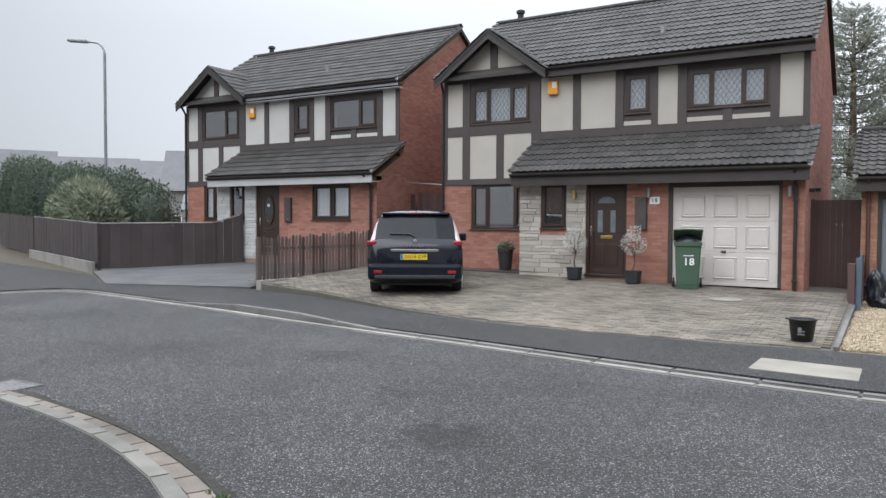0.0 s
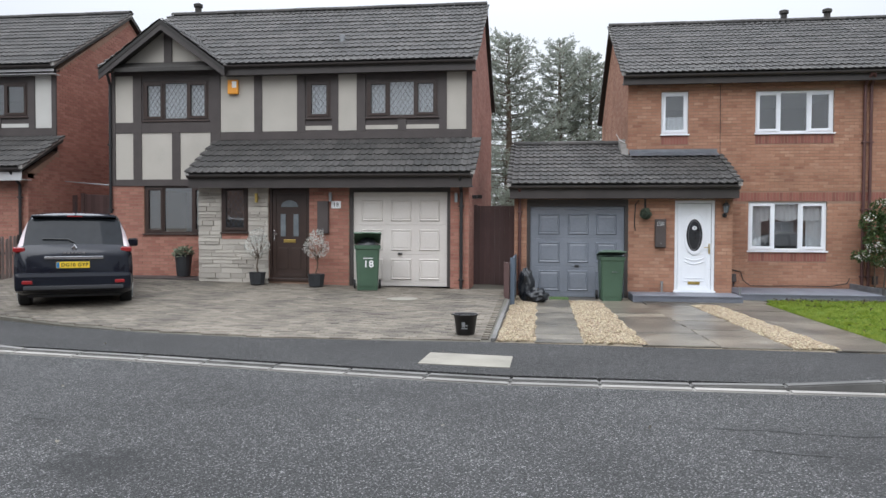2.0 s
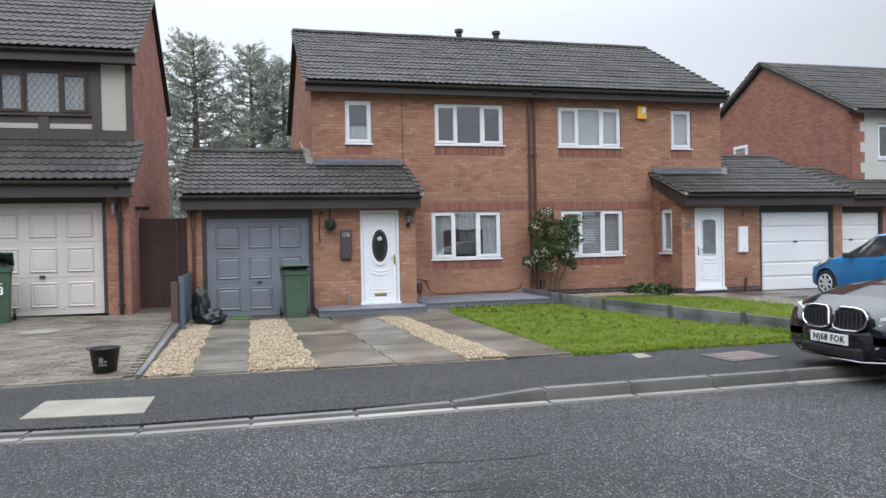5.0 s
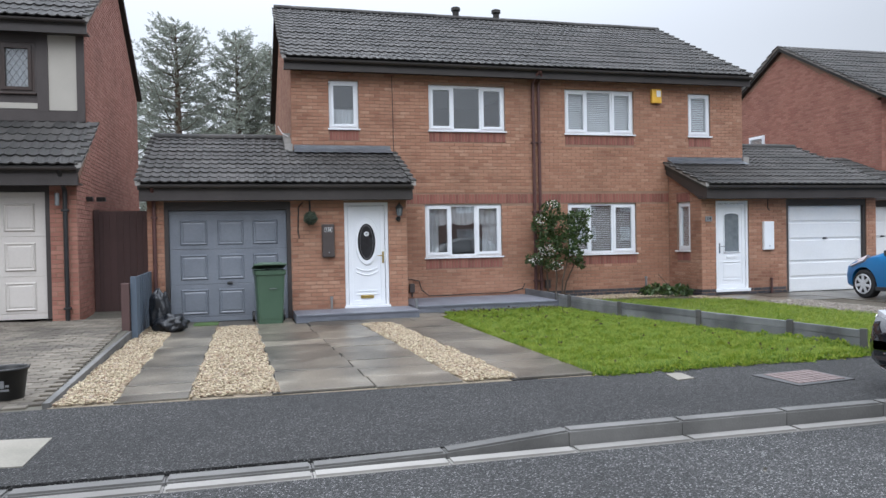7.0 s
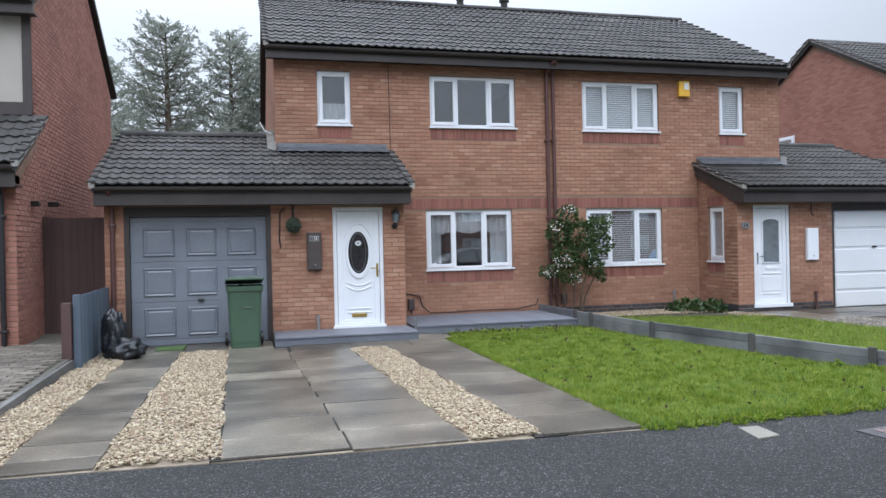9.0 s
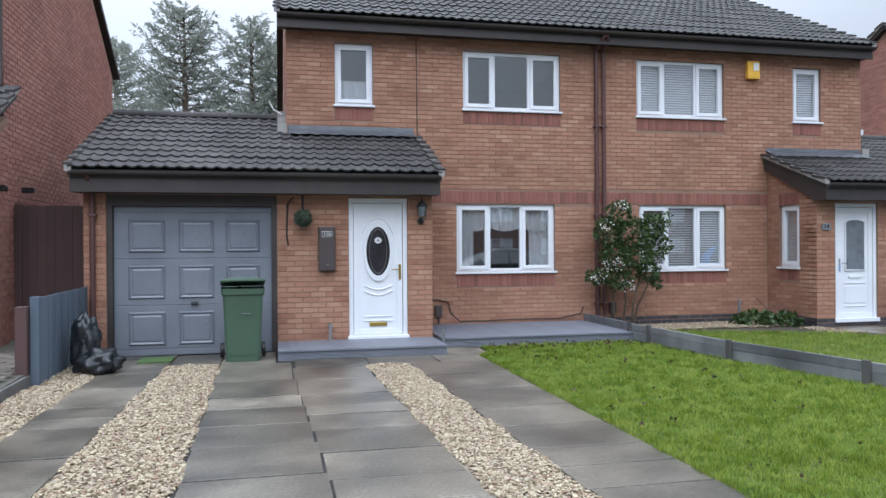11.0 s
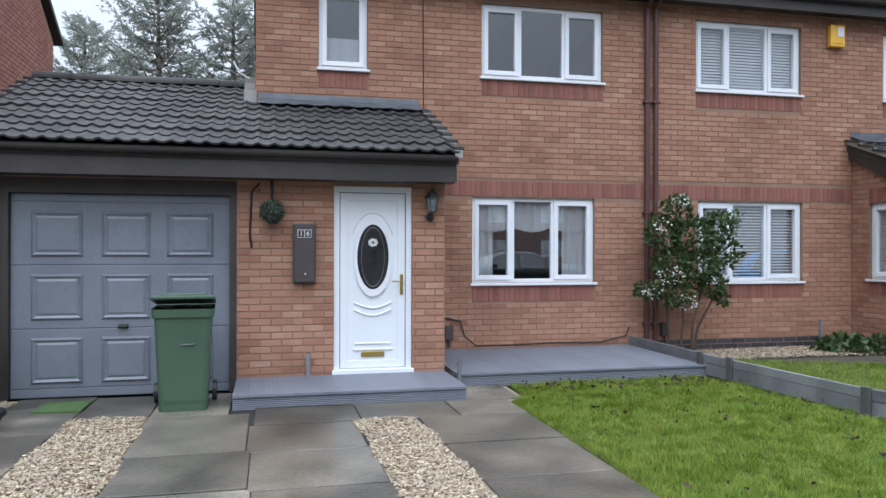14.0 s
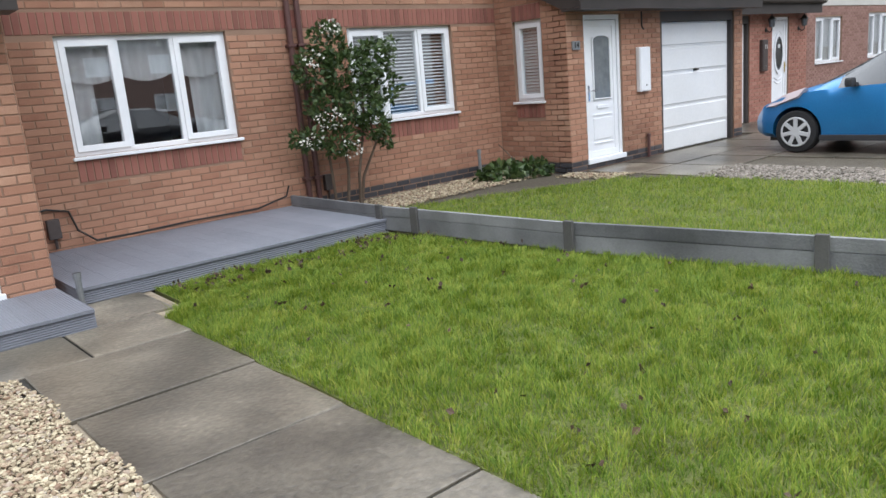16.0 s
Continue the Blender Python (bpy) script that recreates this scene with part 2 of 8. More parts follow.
SLAB = material("concrete_slab", [(0.038, 0.033, 0.024), (0.095, 0.083, 0.063), (0.168, 0.147, 0.113), (0.35, 0.305, 0.236)], 0.34, spec=0.6, scale=1.9, fine=34, bump=0.6, bump_dist=0.006, objects=True, islands=True, stains=0.6, tone=0.18, spread=0.28, fine_mix=0.4)
PAVER = material("block_paver", [(0.092, 0.078, 0.062), (0.142, 0.123, 0.097), (0.2, 0.175, 0.14)], 0.85, scale=1.2, fine=70, bump=0.4, islands=True, objects=True, stains=0.45)
SAND = material("joint_sand", [(0.07, 0.065, 0.05), (0.12, 0.11, 0.09)], 0.95, scale=4, fine=120, bump=0.6)
SOIL = material("soil", [(0.05, 0.04, 0.028), (0.1, 0.085, 0.06)], 0.95, scale=2, fine=60, bump=0.8, bump_dist=0.02)
TURF = material("turf", [(0.055, 0.06, 0.016), (0.13, 0.155, 0.03)], 0.95, scale=3, fine=60, bump=0.9, bump_dist=0.02)
GRAVEL = material("gravel", [(0.14, 0.1, 0.06), (0.3, 0.245, 0.16), (0.48, 0.42, 0.29), (0.22, 0.14, 0.09), (0.4, 0.37, 0.3)], 0.85, scale=5, fine=90, islands=True)
DULL_GRAVEL = material("dull_gravel", [(0.09, 0.078, 0.064), (0.18, 0.158, 0.132), (0.29, 0.255, 0.215)], 0.85, scale=5, fine=90, islands=True)
JOINT_SOIL = material("joint_soil", [(0.012, 0.011, 0.009), (0.03, 0.027, 0.022)], 0.95, scale=6, fine=80)
DARK_DRIVE = material("dark_tarmac_drive", [(0.06, 0.06, 0.062), (0.1, 0.1, 0.1)], 0.85, scale=2, fine=70, bump=0.5, stains=0.3)
GRAVEL_BED = material("gravel_bed", [(0.16, 0.13, 0.09), (0.36, 0.3, 0.22)], 0.95, scale=12, fine=60, bump=1.0, bump_dist=0.015)
PLASTIC_PIPE = material("brown_pipe", [(0.075, 0.035, 0.032), (0.11, 0.05, 0.045)], 0.5, scale=3)
BLACK_PIPE = material("black_plastic", [(0.012, 0.012, 0.013), (0.025, 0.025, 0.027)], 0.45, scale=3, bump=0.05)


# ---- building helpers ----
AT_WORLD = set()


def thing(name, label, category, at=(0, 0, 0), turn=0, group="", kind="", in_world=False):
    """A top-level Empty. Parts of things with in_world are given in world coordinates."""
    ob = new(name)
    ob.empty_display_size = 0.2
    ob.matrix_basis = pose(*at, 0, 0, turn)
    if in_world:
        AT_WORLD.add(ob.name)
    return tagged(ob, label, category, group, kind)


def link_mesh(name, me, mat, parent=None, label=""):
    ob = new(name, me)
    if mat is not None and not me.materials:
        me.materials.append(mat)
    if parent is not None:
        ob.parent = parent
        if parent.name in AT_WORLD:
            ob.matrix_parent_inverse = parent.matrix_basis.inverted()
    if label:
        tagged(ob, label)
    return ob


def part(name, bm, mat, parent=None, label="", smooth=False):
    bmesh.ops.recalc_face_normals(bm, faces=bm.faces)
    me = bpy.data.meshes.new(name)
    bm.to_mesh(me)
    bm.free()
    if smooth:
        me.polygons.foreach_set("use_smooth", [True] * len(me.polygons))
    return link_mesh(name, me, mat, parent, label)


def raw(name, verts, faces, mat, parent=None, label="", kind="", smooth=False):
    me = bpy.data.meshes.new(name)
    me.from_pydata(verts, [], faces)
    if smooth:
        me.polygons.foreach_set("use_smooth", [True] * len(me.polygons))
    ob = link_mesh(name, me, mat, parent, label)
    if kind:
        tagged(ob, kind=kind)
    return ob


def structure(ob, label, category):
    return tagged(ob, label, category, kind="structure")


def box(x0, x1, y0, y1, z0, z1, bm=None, bevel=0.0):
    """An axis box, added to bm or to a new one."""
    fresh = bmesh.new() if bm is None or bevel else bm
    v = [fresh.verts.new((x, y, z)) for x in (x0, x1) for y in (y0, y1) for z in (z0, z1)]
    for q in ((0, 1, 3, 2), (4, 6, 7, 5), (0, 4, 5, 1), (2, 3, 7, 6), (0, 2, 6, 4), (1, 5, 7, 3)):
        fresh.faces.new([v[i] for i in q])
    if bevel:
        bmesh.ops.bevel(fresh, geom=fresh.edges[:], offset=bevel, segments=2, affect="EDGES", profile=0.6)
        if bm is not None:
            tmp = bpy.data.meshes.new("tmp")
            fresh.to_mesh(tmp)
            fresh.free()
            bm.from_mesh(tmp)
            bpy.data.meshes.remove(tmp)
            return bm
    return fresh


def rod(points, r, bm=None, sides=10, caps=True):
    """A tube along points; r is a number or one per point."""
    bm = bm or bmesh.new()
    pts = [Vector(p) for p in points]
    rs = r if isinstance(r, (list, tuple)) else [r] * len(pts)
    rings, up = [], None
    for i, p in enumerate(pts):
        d = (pts[min(i + 1, len(pts) - 1)] - pts[max(i - 1, 0)]).normalized()
        if up is None:
            up = d.orthogonal().normalized()
        up = (up - d * up.dot(d)).normalized()
        s = d.cross(up)
        rings.append([bm.verts.new(p + (up * math.cos(a) + s * math.sin(a)) * rs[i]) for a in (2 * math.pi * k / sides for k in range(sides))])
    for a, b in zip(rings, rings[1:]):
        for k in range(sides):
            bm.faces.new((a[k], a[(k + 1) % sides], b[(k + 1) % sides], b[k]))
    if caps:
        bm.faces.new(rings[0][::-1]); bm.faces.new(rings[-1])
    return bm


def lathe(profile, bm=None, sides=24, centre=(0, 0, 0)):
    """A turned shape from (radius, z) rows."""
    bm = bm or bmesh.new()
    rings = [[bm.verts.new((centre[0] + r * math.cos(2 * math.pi * k / sides), centre[1] + r * math.sin(2 * math.pi * k / sides), centre[2] + z)) for k in range(sides)] for r, z in profile]
    for a, b in zip(rings, rings[1:]):
        for k in range(sides):
            bm.faces.new((a[k], a[(k + 1) % sides], b[(k + 1) % sides], b[k]))
    for ring in (rings[0], rings[-1]):
        bm.faces.new(ring)
    return bm


def prism(outline, z0, z1, bm=None):
    """An upright prism on an outline; z1 may be a function of x and y."""
    bm = bm or bmesh.new()
    top = z1 if callable(z1) else (lambda x, y: z1)
    lo = [bm.verts.new((x, y, z0)) for x, y in outline]
    hi = [bm.verts.new((x, y, top(x, y))) for x, y in outline]
    n = len(outline)
    for i in range(n):
        bm.faces.new((lo[i], lo[(i + 1) % n], hi[(i + 1) % n], hi[i]))
    bm.faces.new(hi)
    bm.faces.new(lo[::-1])
    return bm


class Face:
    """A wall face: u runs along it, d goes into the wall, z is up."""

    def __init__(self, axis, at, sign=1):
        self.axis, self.at, self.sign = axis, at, sign

    def __call__(self, u, d, z):
        return (u, self.at + d * self.sign, z) if self.axis == "x" else (self.at + d * self.sign, u, z)

    def box(self, u0, u1, d0, d1, z0, z1, bm=None, bevel=0.0):
        a, b = self(u0, d0, z0), self(u1, d1, z1)
        return box(min(a[0], b[0]), max(a[0], b[0]), min(a[1], b[1]), max(a[1], b[1]), z0, z1, bm, bevel)


def wall_core(f, u0, u1, z0, z1, holes, thick=0.25, d0=0.0, top=None):
    """The wall behind the bricks, with its openings cut through."""
    bm = bmesh.new()
    us = sorted({u0, u1, *[min(max(h[i], u0), u1) for h in holes for i in (0, 1)]})
    zs = sorted({z0, z1, *[min(max(h[i], z0), z1) for h in holes for i in (2, 3)]})
    for a, b in zip(us, us[1:]):
        for c, d in zip(zs, zs[1:]):
            mu, mz = (a + b) / 2, (c + d) / 2
            if not any(h[0] < mu < h[1] and h[2] < mz < h[3] for h in holes):
                f.box(a, b, d0, thick, c, d, bm)
    bmesh.ops.remove_doubles(bm, verts=bm.verts, dist=0.0005)
    return bm


def brick_verts(f, u0, u1, z0, z1, proud=0.007, ch=0.004):
    o = [(u0, 0.002, z0), (u1, 0.002, z0), (u1, 0.002, z1), (u0, 0.002, z1)]
    i = [(u0 + ch, -proud, z0 + ch), (u1 - ch, -proud, z0 + ch), (u1 - ch, -proud, z1 - ch), (u0 + ch, -proud, z1 - ch)]
    return [f(*p) for p in o + i]


BRICK_FACES = [(4, 5, 6, 7), (0, 1, 5, 4), (1, 2, 6, 5), (2, 3, 7, 6), (3, 0, 4, 7)]


def courses(u0, u1, z0, z1, holes, limit=None, length=0.225, height=0.075, joint=0.01):
    """Stretcher-bond bricks as (u0, u1, z0, z1), stopped at holes and under a sloping limit(u)."""
    out, row, z = [], 0, z0
    while z < z1 - 0.02:
        top = min(z + height - joint, z1)
        blocks = sorted((h[0], h[1]) for h in holes if h[2] < top - 0.01 and h[3] > z + 0.01)
        spans, a = [], u0
        for b0, b1 in blocks:
            if b0 > a:
                spans.append((a, min(b0, u1)))
            a = max(a, b1)
        if a < u1:
            spans.append((a, u1))
        off = length / 2 if row % 2 else 0
        for s0, s1 in spans:
            k = math.floor((s0 - u0 - off) / length)
            u = u0 + off + k * length
            while u < s1:
                a, b = max(u, s0), min(u + length - joint, s1 - joint * 0.5)
                if b - a > 0.03 and (limit is None or top < min(limit(a), limit(b))):
                    out.append((a, b, z, top))
                u += length
        z += height
        row += 1
    return out


def soldiers(u0, u1, z0, z1, pitch=0.075):
    n = max(1, round((u1 - u0) / pitch))
    w = (u1 - u0) / n
    return [(u0 + i * w + 0.004, u0 + (i + 1) * w - 0.004, z0 + 0.004, z1 - 0.006) for i in range(n)]


def lay_bricks(f, rows, mat, wall, near=None, name="brick"):
    """Bricks inside the near stretch become parts of their own; the rest is joined."""
    verts, faces, count = [], [], 0
    shared = {}
    for u0, u1, z0, z1 in rows:
        if near and near(u0, z0) and count < 300:
            key = (round(u1 - u0, 3), round(z1 - z0, 3))
            if key not in shared:
                me = bpy.data.meshes.new(name)
                local = Face(f.axis, 0, f.sign)
                me.from_pydata(brick_verts(local, 0, u1 - u0, 0, z1 - z0), [], BRICK_FACES)
                me.materials.append(mat)
                shared[key] = me
            ob = new(name, shared[key])
            ob.parent = wall
            ob.location = f(u0, 0, z0)
            count += 1
        else:
            k = len(verts)
            verts += brick_verts(f, u0, u1, z0, z1)
            faces += [tuple(k + i for i in q) for q in BRICK_FACES]
    if verts:
        raw(name + "work", verts, faces, mat, wall, kind="stuff")


def tile_shape(width, gauge, sides=12):
    """One double-roll roof tile: across x, up the slope y, height z."""
    v, q = [], []
    lip = 0.024
    for j, (y, z) in enumerate(((-0.01, 0.0), (-0.01, lip), (gauge, 0.002))):
        for i in range(sides + 1):
            s = i / sides
            wave = 0.024 * max(0.0, math.cos((2 * s - 0.3) * 2 * math.pi)) ** 0.8
            v.append((s * width, y, z + wave + (0.0 if j else 0.004)))
    n = sides + 1
    for j in range(2):
        q += [(j * n + i, j * n + i + 1, (j + 1) * n + i + 1, (j + 1) * n + i) for i in range(sides)]
    return v, q


def roof_slope(roof, p0, along, up, width, length, mat=None, keep=None, as_parts=0, tile=0.33, gauge=0.3):
    """Tiles on a slope that starts at p0; along and up are unit directions. keep(s, t): which tiles stand."""
    mat = mat or TILE
    p0, along, up = Vector(p0), Vector(along).normalized(), Vector(up).normalized()
    out = along.cross(up).normalized()
    if out.z < 0:
        out = -out
    nx, ny = max(1, round(width / tile)), max(1, round(length / gauge))
    w, g = width / nx, length / ny
    tv, tq = tile_shape(w, g)
    turn = Matrix((along, up, out)).transposed().to_4x4()
    shared = None
    verts, faces = [], []
    for j in range(ny):
        for i in range(nx):
            if keep and not keep((i + 0.5) * w, (j + 0.5) * g):
                continue
            base = p0 + along * (i * w) + up * (j * g) + out * (0.03 + 0.004 * math.sin(i * 12.9 + j * 78.2))
            if as_parts > 0:
                as_parts -= 1
                if shared is None:
                    shared = bpy.data.meshes.new("tile")
                    shared.from_pydata(tv, [], tq)
                    shared.materials.append(mat)
                ob = new("tile", shared)
                ob.parent = roof
                ob.matrix_basis = Matrix.Translation(base) @ turn
            else:
                k = len(verts)
                verts += [tuple(base + along * a + up * b + out * c) for a, b, c in tv]
                faces += [tuple(k + n for n in q) for q in tq]
    if verts:
        raw("tiling", verts, faces, mat, roof, kind="stuff")


# ---- ground, road and kerbs ----
FAR_KERB = [(70, 7.83), (6, 7.8), (-0.3, 7.86), (-1.9, 8.1), (-3.3, 8.33), (-4.5, 8.55), (-6.0, 8.77), (-7.4, 8.98), (-8.5, 9.18), (-10.2, 9.54), (-13.0, 9.95), (-15.6, 10.35), (-16.5, 10.1), (-16.8, 9.2), (-17.6, 7.0), (-20.0, 3.0), (-27.0, -5.0)]
PLOT_EDGE = [(70, 10.0), (4.65, 10.0), (1.5, 10.12), (-0.5, 10.24), (-2.4, 10.14), (-4.0, 10.15), (-5.5, 10.35), (-7.4, 10.88), (-10.3, 12.0), (-12.4, 12.45), (-14.5, 12.1), (-16.5, 11.5), (-19.6, 13.2), (-36, 17.5), (-70, 20)]
NEAR_KERB = [(-27, -13), (-17, -4), (-12, 1.6), (-9.0, 3.6), (-7.5, 3.68), (-6.7, 3.68), (-5.8, 3.58), (-5.29, 3.5), (-4.79, 3.39), (-4.29, 3.24), (-3.76, 3.04), (-3.34, 2.84), (-2.65, 2.38), (-1.98, 1.55), (-1.65, 0.4), (-1.6, -1.0), (-1.6, -14)]


def eased(line, n=6):
    """A smooth curve through the corners of a line."""
    p = [line[0], *line, line[-1]]
    out = []
    for a, b, c, d in zip(p, p[1:], p[2:], p[3:]):
        for k in range(n):
            t = k / n
            out.append(tuple(0.5 * (2 * v1 + (v2 - v0) * t + (2 * v0 - 5 * v1 + 4 * v2 - v3) * t * t + (3 * v1 - v0 - 3 * v2 + v3) * t ** 3) for v0, v1, v2, v3 in zip(a, b, c, d)))
    return out + [line[-1]]


def along_line(line, step):
    """Evenly spaced (x, y, angle) along a polyline."""
    out, left = [], 0.0
    for (x0, y0), (x1, y1) in zip(line, line[1:]):
        d, a = math.hypot(x1 - x0, y1 - y0), math.atan2(y1 - y0, x1 - x0)
        s = left
        while s < d:
            out.append((x0 + math.cos(a) * s, y0 + math.sin(a) * s, a))
            s += step
        left = s - d
    return out


NEAR_KERB = eased(NEAR_KERB)
structure(part("ground", box(-900, 900, -900, 900, -1.0, -0.13), SOIL), "bare soil ground reaching to the horizon", "ground")


def grid_sheet(x0, x1, y0, y1, nx, ny, height):
    v = [(x0 + (x1 - x0) * i / nx, y0 + (y1 - y0) * j / ny) for j in range(ny + 1) for i in range(nx + 1)]
    q = [(j * (nx + 1) + i, j * (nx + 1) + i + 1, (j + 1) * (nx + 1) + i + 1, (j + 1) * (nx + 1) + i) for j in range(ny) for i in range(nx)]
    return [(x, y, height(x, y)) for x, y in v], q


def road_height(x, y):
    return -0.10 + 0.006 * noise.noise((x * 0.35, y * 0.35, 3)) + 0.035 * max(0, 1 - ((y - 4.6) / 3.4) ** 2) * 0.6


rv, rq = grid_sheet(-70, 70, -40, 16, 280, 112, road_height)
road = structure(raw("road", rv, rq, ASPHALT, smooth=True), "grey worn asphalt residential road", "road")

pavement_far = part("pavement", prism([(x, y + 0.13) for x, y in FAR_KERB] + [(-70, -5), *reversed(PLOT_EDGE)], -0.3, -0.045), FOOTWAY)
structure(pavement_far, "dark asphalt footway beside the road", "pavement")
near_pave = part("pavement", prism([(x - 0.06, y - 0.14) for x, y in NEAR_KERB] + [(-40, -14)], -0.3, -0.03), FOOTWAY)
structure(near_pave, "dark asphalt footway on the corner", "pavement")
BORDER = [(8.42, 10.0), (8.0, 13.12), (7.64, 14.97), (7.5, 17.0), (7.5, 70)]
for outline, top in (([(70, 10.0), *BORDER, (70, 70)], -0.05), ([*[p for p in PLOT_EDGE if p[0] <= -0.5], (-70, 70), (-0.5, 70)], -0.05),
                     ([(4.65, 10.0), (1.5, 10.12), (-0.5, 10.24), (-0.5, 70), *BORDER[::-1]], -0.12)):
    structure(part("ground_plots", prism(outline, -0.3, top), SOIL), "bare soil plots under the houses and drives", "ground")


def kerb_run(line, x_from, x_to, lift, parent, mat, name, inset, width, length=0.9):
    """Kerb stones end to end along a line, cut to its bends; lift(x) is the height of their top."""
    stops = along_line(line, length)
    for i in range(1, len(stops) - 2):
        if not x_from <= stops[i][0] <= x_to:
            continue
        ends = []
        for k, gap in ((i, 0.003), (i + 1, -0.003)):
            x, y = stops[k][0], stops[k][1]
            a = math.atan2(stops[k + 1][1] - stops[k - 1][1], stops[k + 1][0] - stops[k - 1][0])
            dx, dy = math.cos(a), math.sin(a)
            rise = lift(x) + 0.003 * math.sin(i * 31 + width)
            ends.append([(x + dx * gap - dy * o, y + dy * gap + dx * o, rise) for o in (inset, inset + width)])
        (p, q), (r, t) = ends
        bm = bmesh.new()
        low = [bm.verts.new((u[0], u[1], -0.2)) for u in (p, r, t, q)]
        high = [bm.verts.new(u) for u in (p, r, t, q)]
        bm.faces.new(low[::-1]); bm.faces.new(high)
        for k in range(4):
            bm.faces.new((low[k], low[(k + 1) % 4], high[(k + 1) % 4], high[k]))
        top = [e for e in bm.edges if all(v.co.z > -0.15 for v in e.verts)]
        bmesh.ops.bevel(bm, geom=top, offset=0.008 if length < 0.7 else 0.014, segments=2, affect="EDGES")
        part(name, bm, mat, parent)


def far_lift(x):
    up = max(min(1, (x - 2.3) / 1.0), min(1, max(0, (-6.9 - x) / 0.9)) * min(1, max(0, (x + 11.2) / 0.8)), 0.0)
    return -0.062 + 0.085 * max(0.0, up)


# the line runs from east to west, so the footway lies on its right: inset is negative
kerb_run(FAR_KERB, -19, 20, far_lift, pavement_far, KERB, "kerb_stone", -0.135, 0.13)
kerb_run([(x, y - 0.012) for x, y in FAR_KERB], -19, 20, lambda x: -0.079, pavement_far, PALE_KERB, "channel_block", 0.0, 0.13)
kerb_run(NEAR_KERB, -9, -1.2, lambda x: -0.024, near_pave, WORN_KERB, "kerb_stone", -0.135, 0.13, 0.6)
kerb_run(NEAR_KERB, -9, -1.2, lambda x: -0.066, near_pave, PINK_KERB, "channel_block", 0.0, 0.15, 0.3)


# dirt washed into the gutter of the corner
def gutter_dirt():
    rnd = random.Random(6)
    stops = [p for p in along_line(NEAR_KERB, 0.04) if -7.0 < p[0] < -1.2 and p[1] > -0.5]
    verts, faces = [], []
    for i, (x, y, a) in enumerate(stops):
        wide = 0.02 + 0.05 * (0.5 + 0.5 * math.sin(i * 0.21)) + rnd.uniform(0, 0.06)
        for o in (0.15, 0.16 + wide):
            px, py = x - math.sin(a) * o, y + math.cos(a) * o
            verts.append((px, py, road_height(px, py) + (0.012 if o < 0.155 else 0.003)))
    faces = [(2 * i, 2 * i + 1, 2 * i + 3, 2 * i + 2) for i in range(len(stops) - 1)]
    raw("gutter_dirt", verts, faces, GUTTER_DIRT, near_pave, "dark dirt along the gutter", kind="stuff")


GUTTER_DIRT = material("gutter_dirt", [(0.012, 0.011, 0.009), (0.04, 0.035, 0.027)], 0.95, scale=9, fine=80, bump=1.0, bump_dist=0.015)
gutter_dirt()


def road_line(points, width, mat, name, label, seed):
    """A ragged strip on the road: a crack sealed with tar, or the edge of a relaid patch."""
    rnd = random.Random(seed)
    stops = along_line(points, 0.06)
    verts = []
    for i, (x, y, a) in enumerate(stops):
        w = width * (0.35 + 0.65 * rnd.random()) * math.sin(math.pi * (i + 0.5) / len(stops)) ** 0.4
        off = 0.012 * math.sin(i * 0.9) + rnd.uniform(-0.006, 0.006)
        for o in (off - w / 2, off + w / 2):
            px, py = x - math.sin(a) * o, y + math.cos(a) * o
            verts.append((px, py, road_height(px, py) + 0.004))
    raw(name, verts, [(2 * i, 2 * i + 1, 2 * i + 3, 2 * i + 2) for i in range(len(stops) - 1)], mat, road, label, kind="stuff")


TAR = material("old_tar", [(0.014, 0.014, 0.014), (0.032, 0.032, 0.031)], 0.75, scale=12, fine=90, bump=0.8, bump_dist=0.01)
SEAM = material("pale_road_seam", [(0.07, 0.069, 0.067), (0.13, 0.128, 0.122)], 0.9, scale=9, fine=90, bump=0.6)
for k, (points, width) in enumerate(((((1.4, 6.26), (1.92, 6.24), (2.3, 6.17), (2.8, 6.2)), 0.05), (((1.55, 5.69), (2.2, 5.58)), 0.035), (((-10.4, 6.1), (-9.1, 5.98), (-8.3, 6.02)), 0.09), (((-4.05, 5.83), (-3.65, 5.74)), 0.1), (((-6.4, 6.1), (-5.6, 5.95)), 0.04))):
    road_line(points, width, TAR, "tar_crack", "dark ragged tar crack", 60 + k)
road_line(((3.88, 7.6), (4.0, 6.59), (4.03, 5.5), (4.1, 2.0), (4.2, -6.0)), 0.035, SEAM, "road_seam", "thin pale seam across the road", 70)


# ---- windows, doors and garage doors ----
def ring_frame(f, u0, u1, z0, z1, w, d0, d1, bevel=0.006):
    """A mitred frame in one piece."""
    bm = bmesh.new()
    rings = []
    for i, d in ((0, d0), (w, d0), (w, d1), (0, d1)):
        rings.append([bm.verts.new(f(u, d, z)) for u, z in ((u0 + i, z0 + i), (u1 - i, z0 + i), (u1 - i, z1 - i), (u0 + i, z1 - i))])
    for p, q in zip(rings, rings[1:] + rings[:1]):
        for k in range(4):
            bm.faces.new((p[k], p[(k + 1) % 4], q[(k + 1) % 4], q[k]))
    long = [e for e in bm.edges if (e.verts[0].co - e.verts[1].co).length > 0.2]
    bmesh.ops.bevel(bm, geom=long, offset=bevel, segments=2, affect="EDGES", profile=0.6)
    return bm


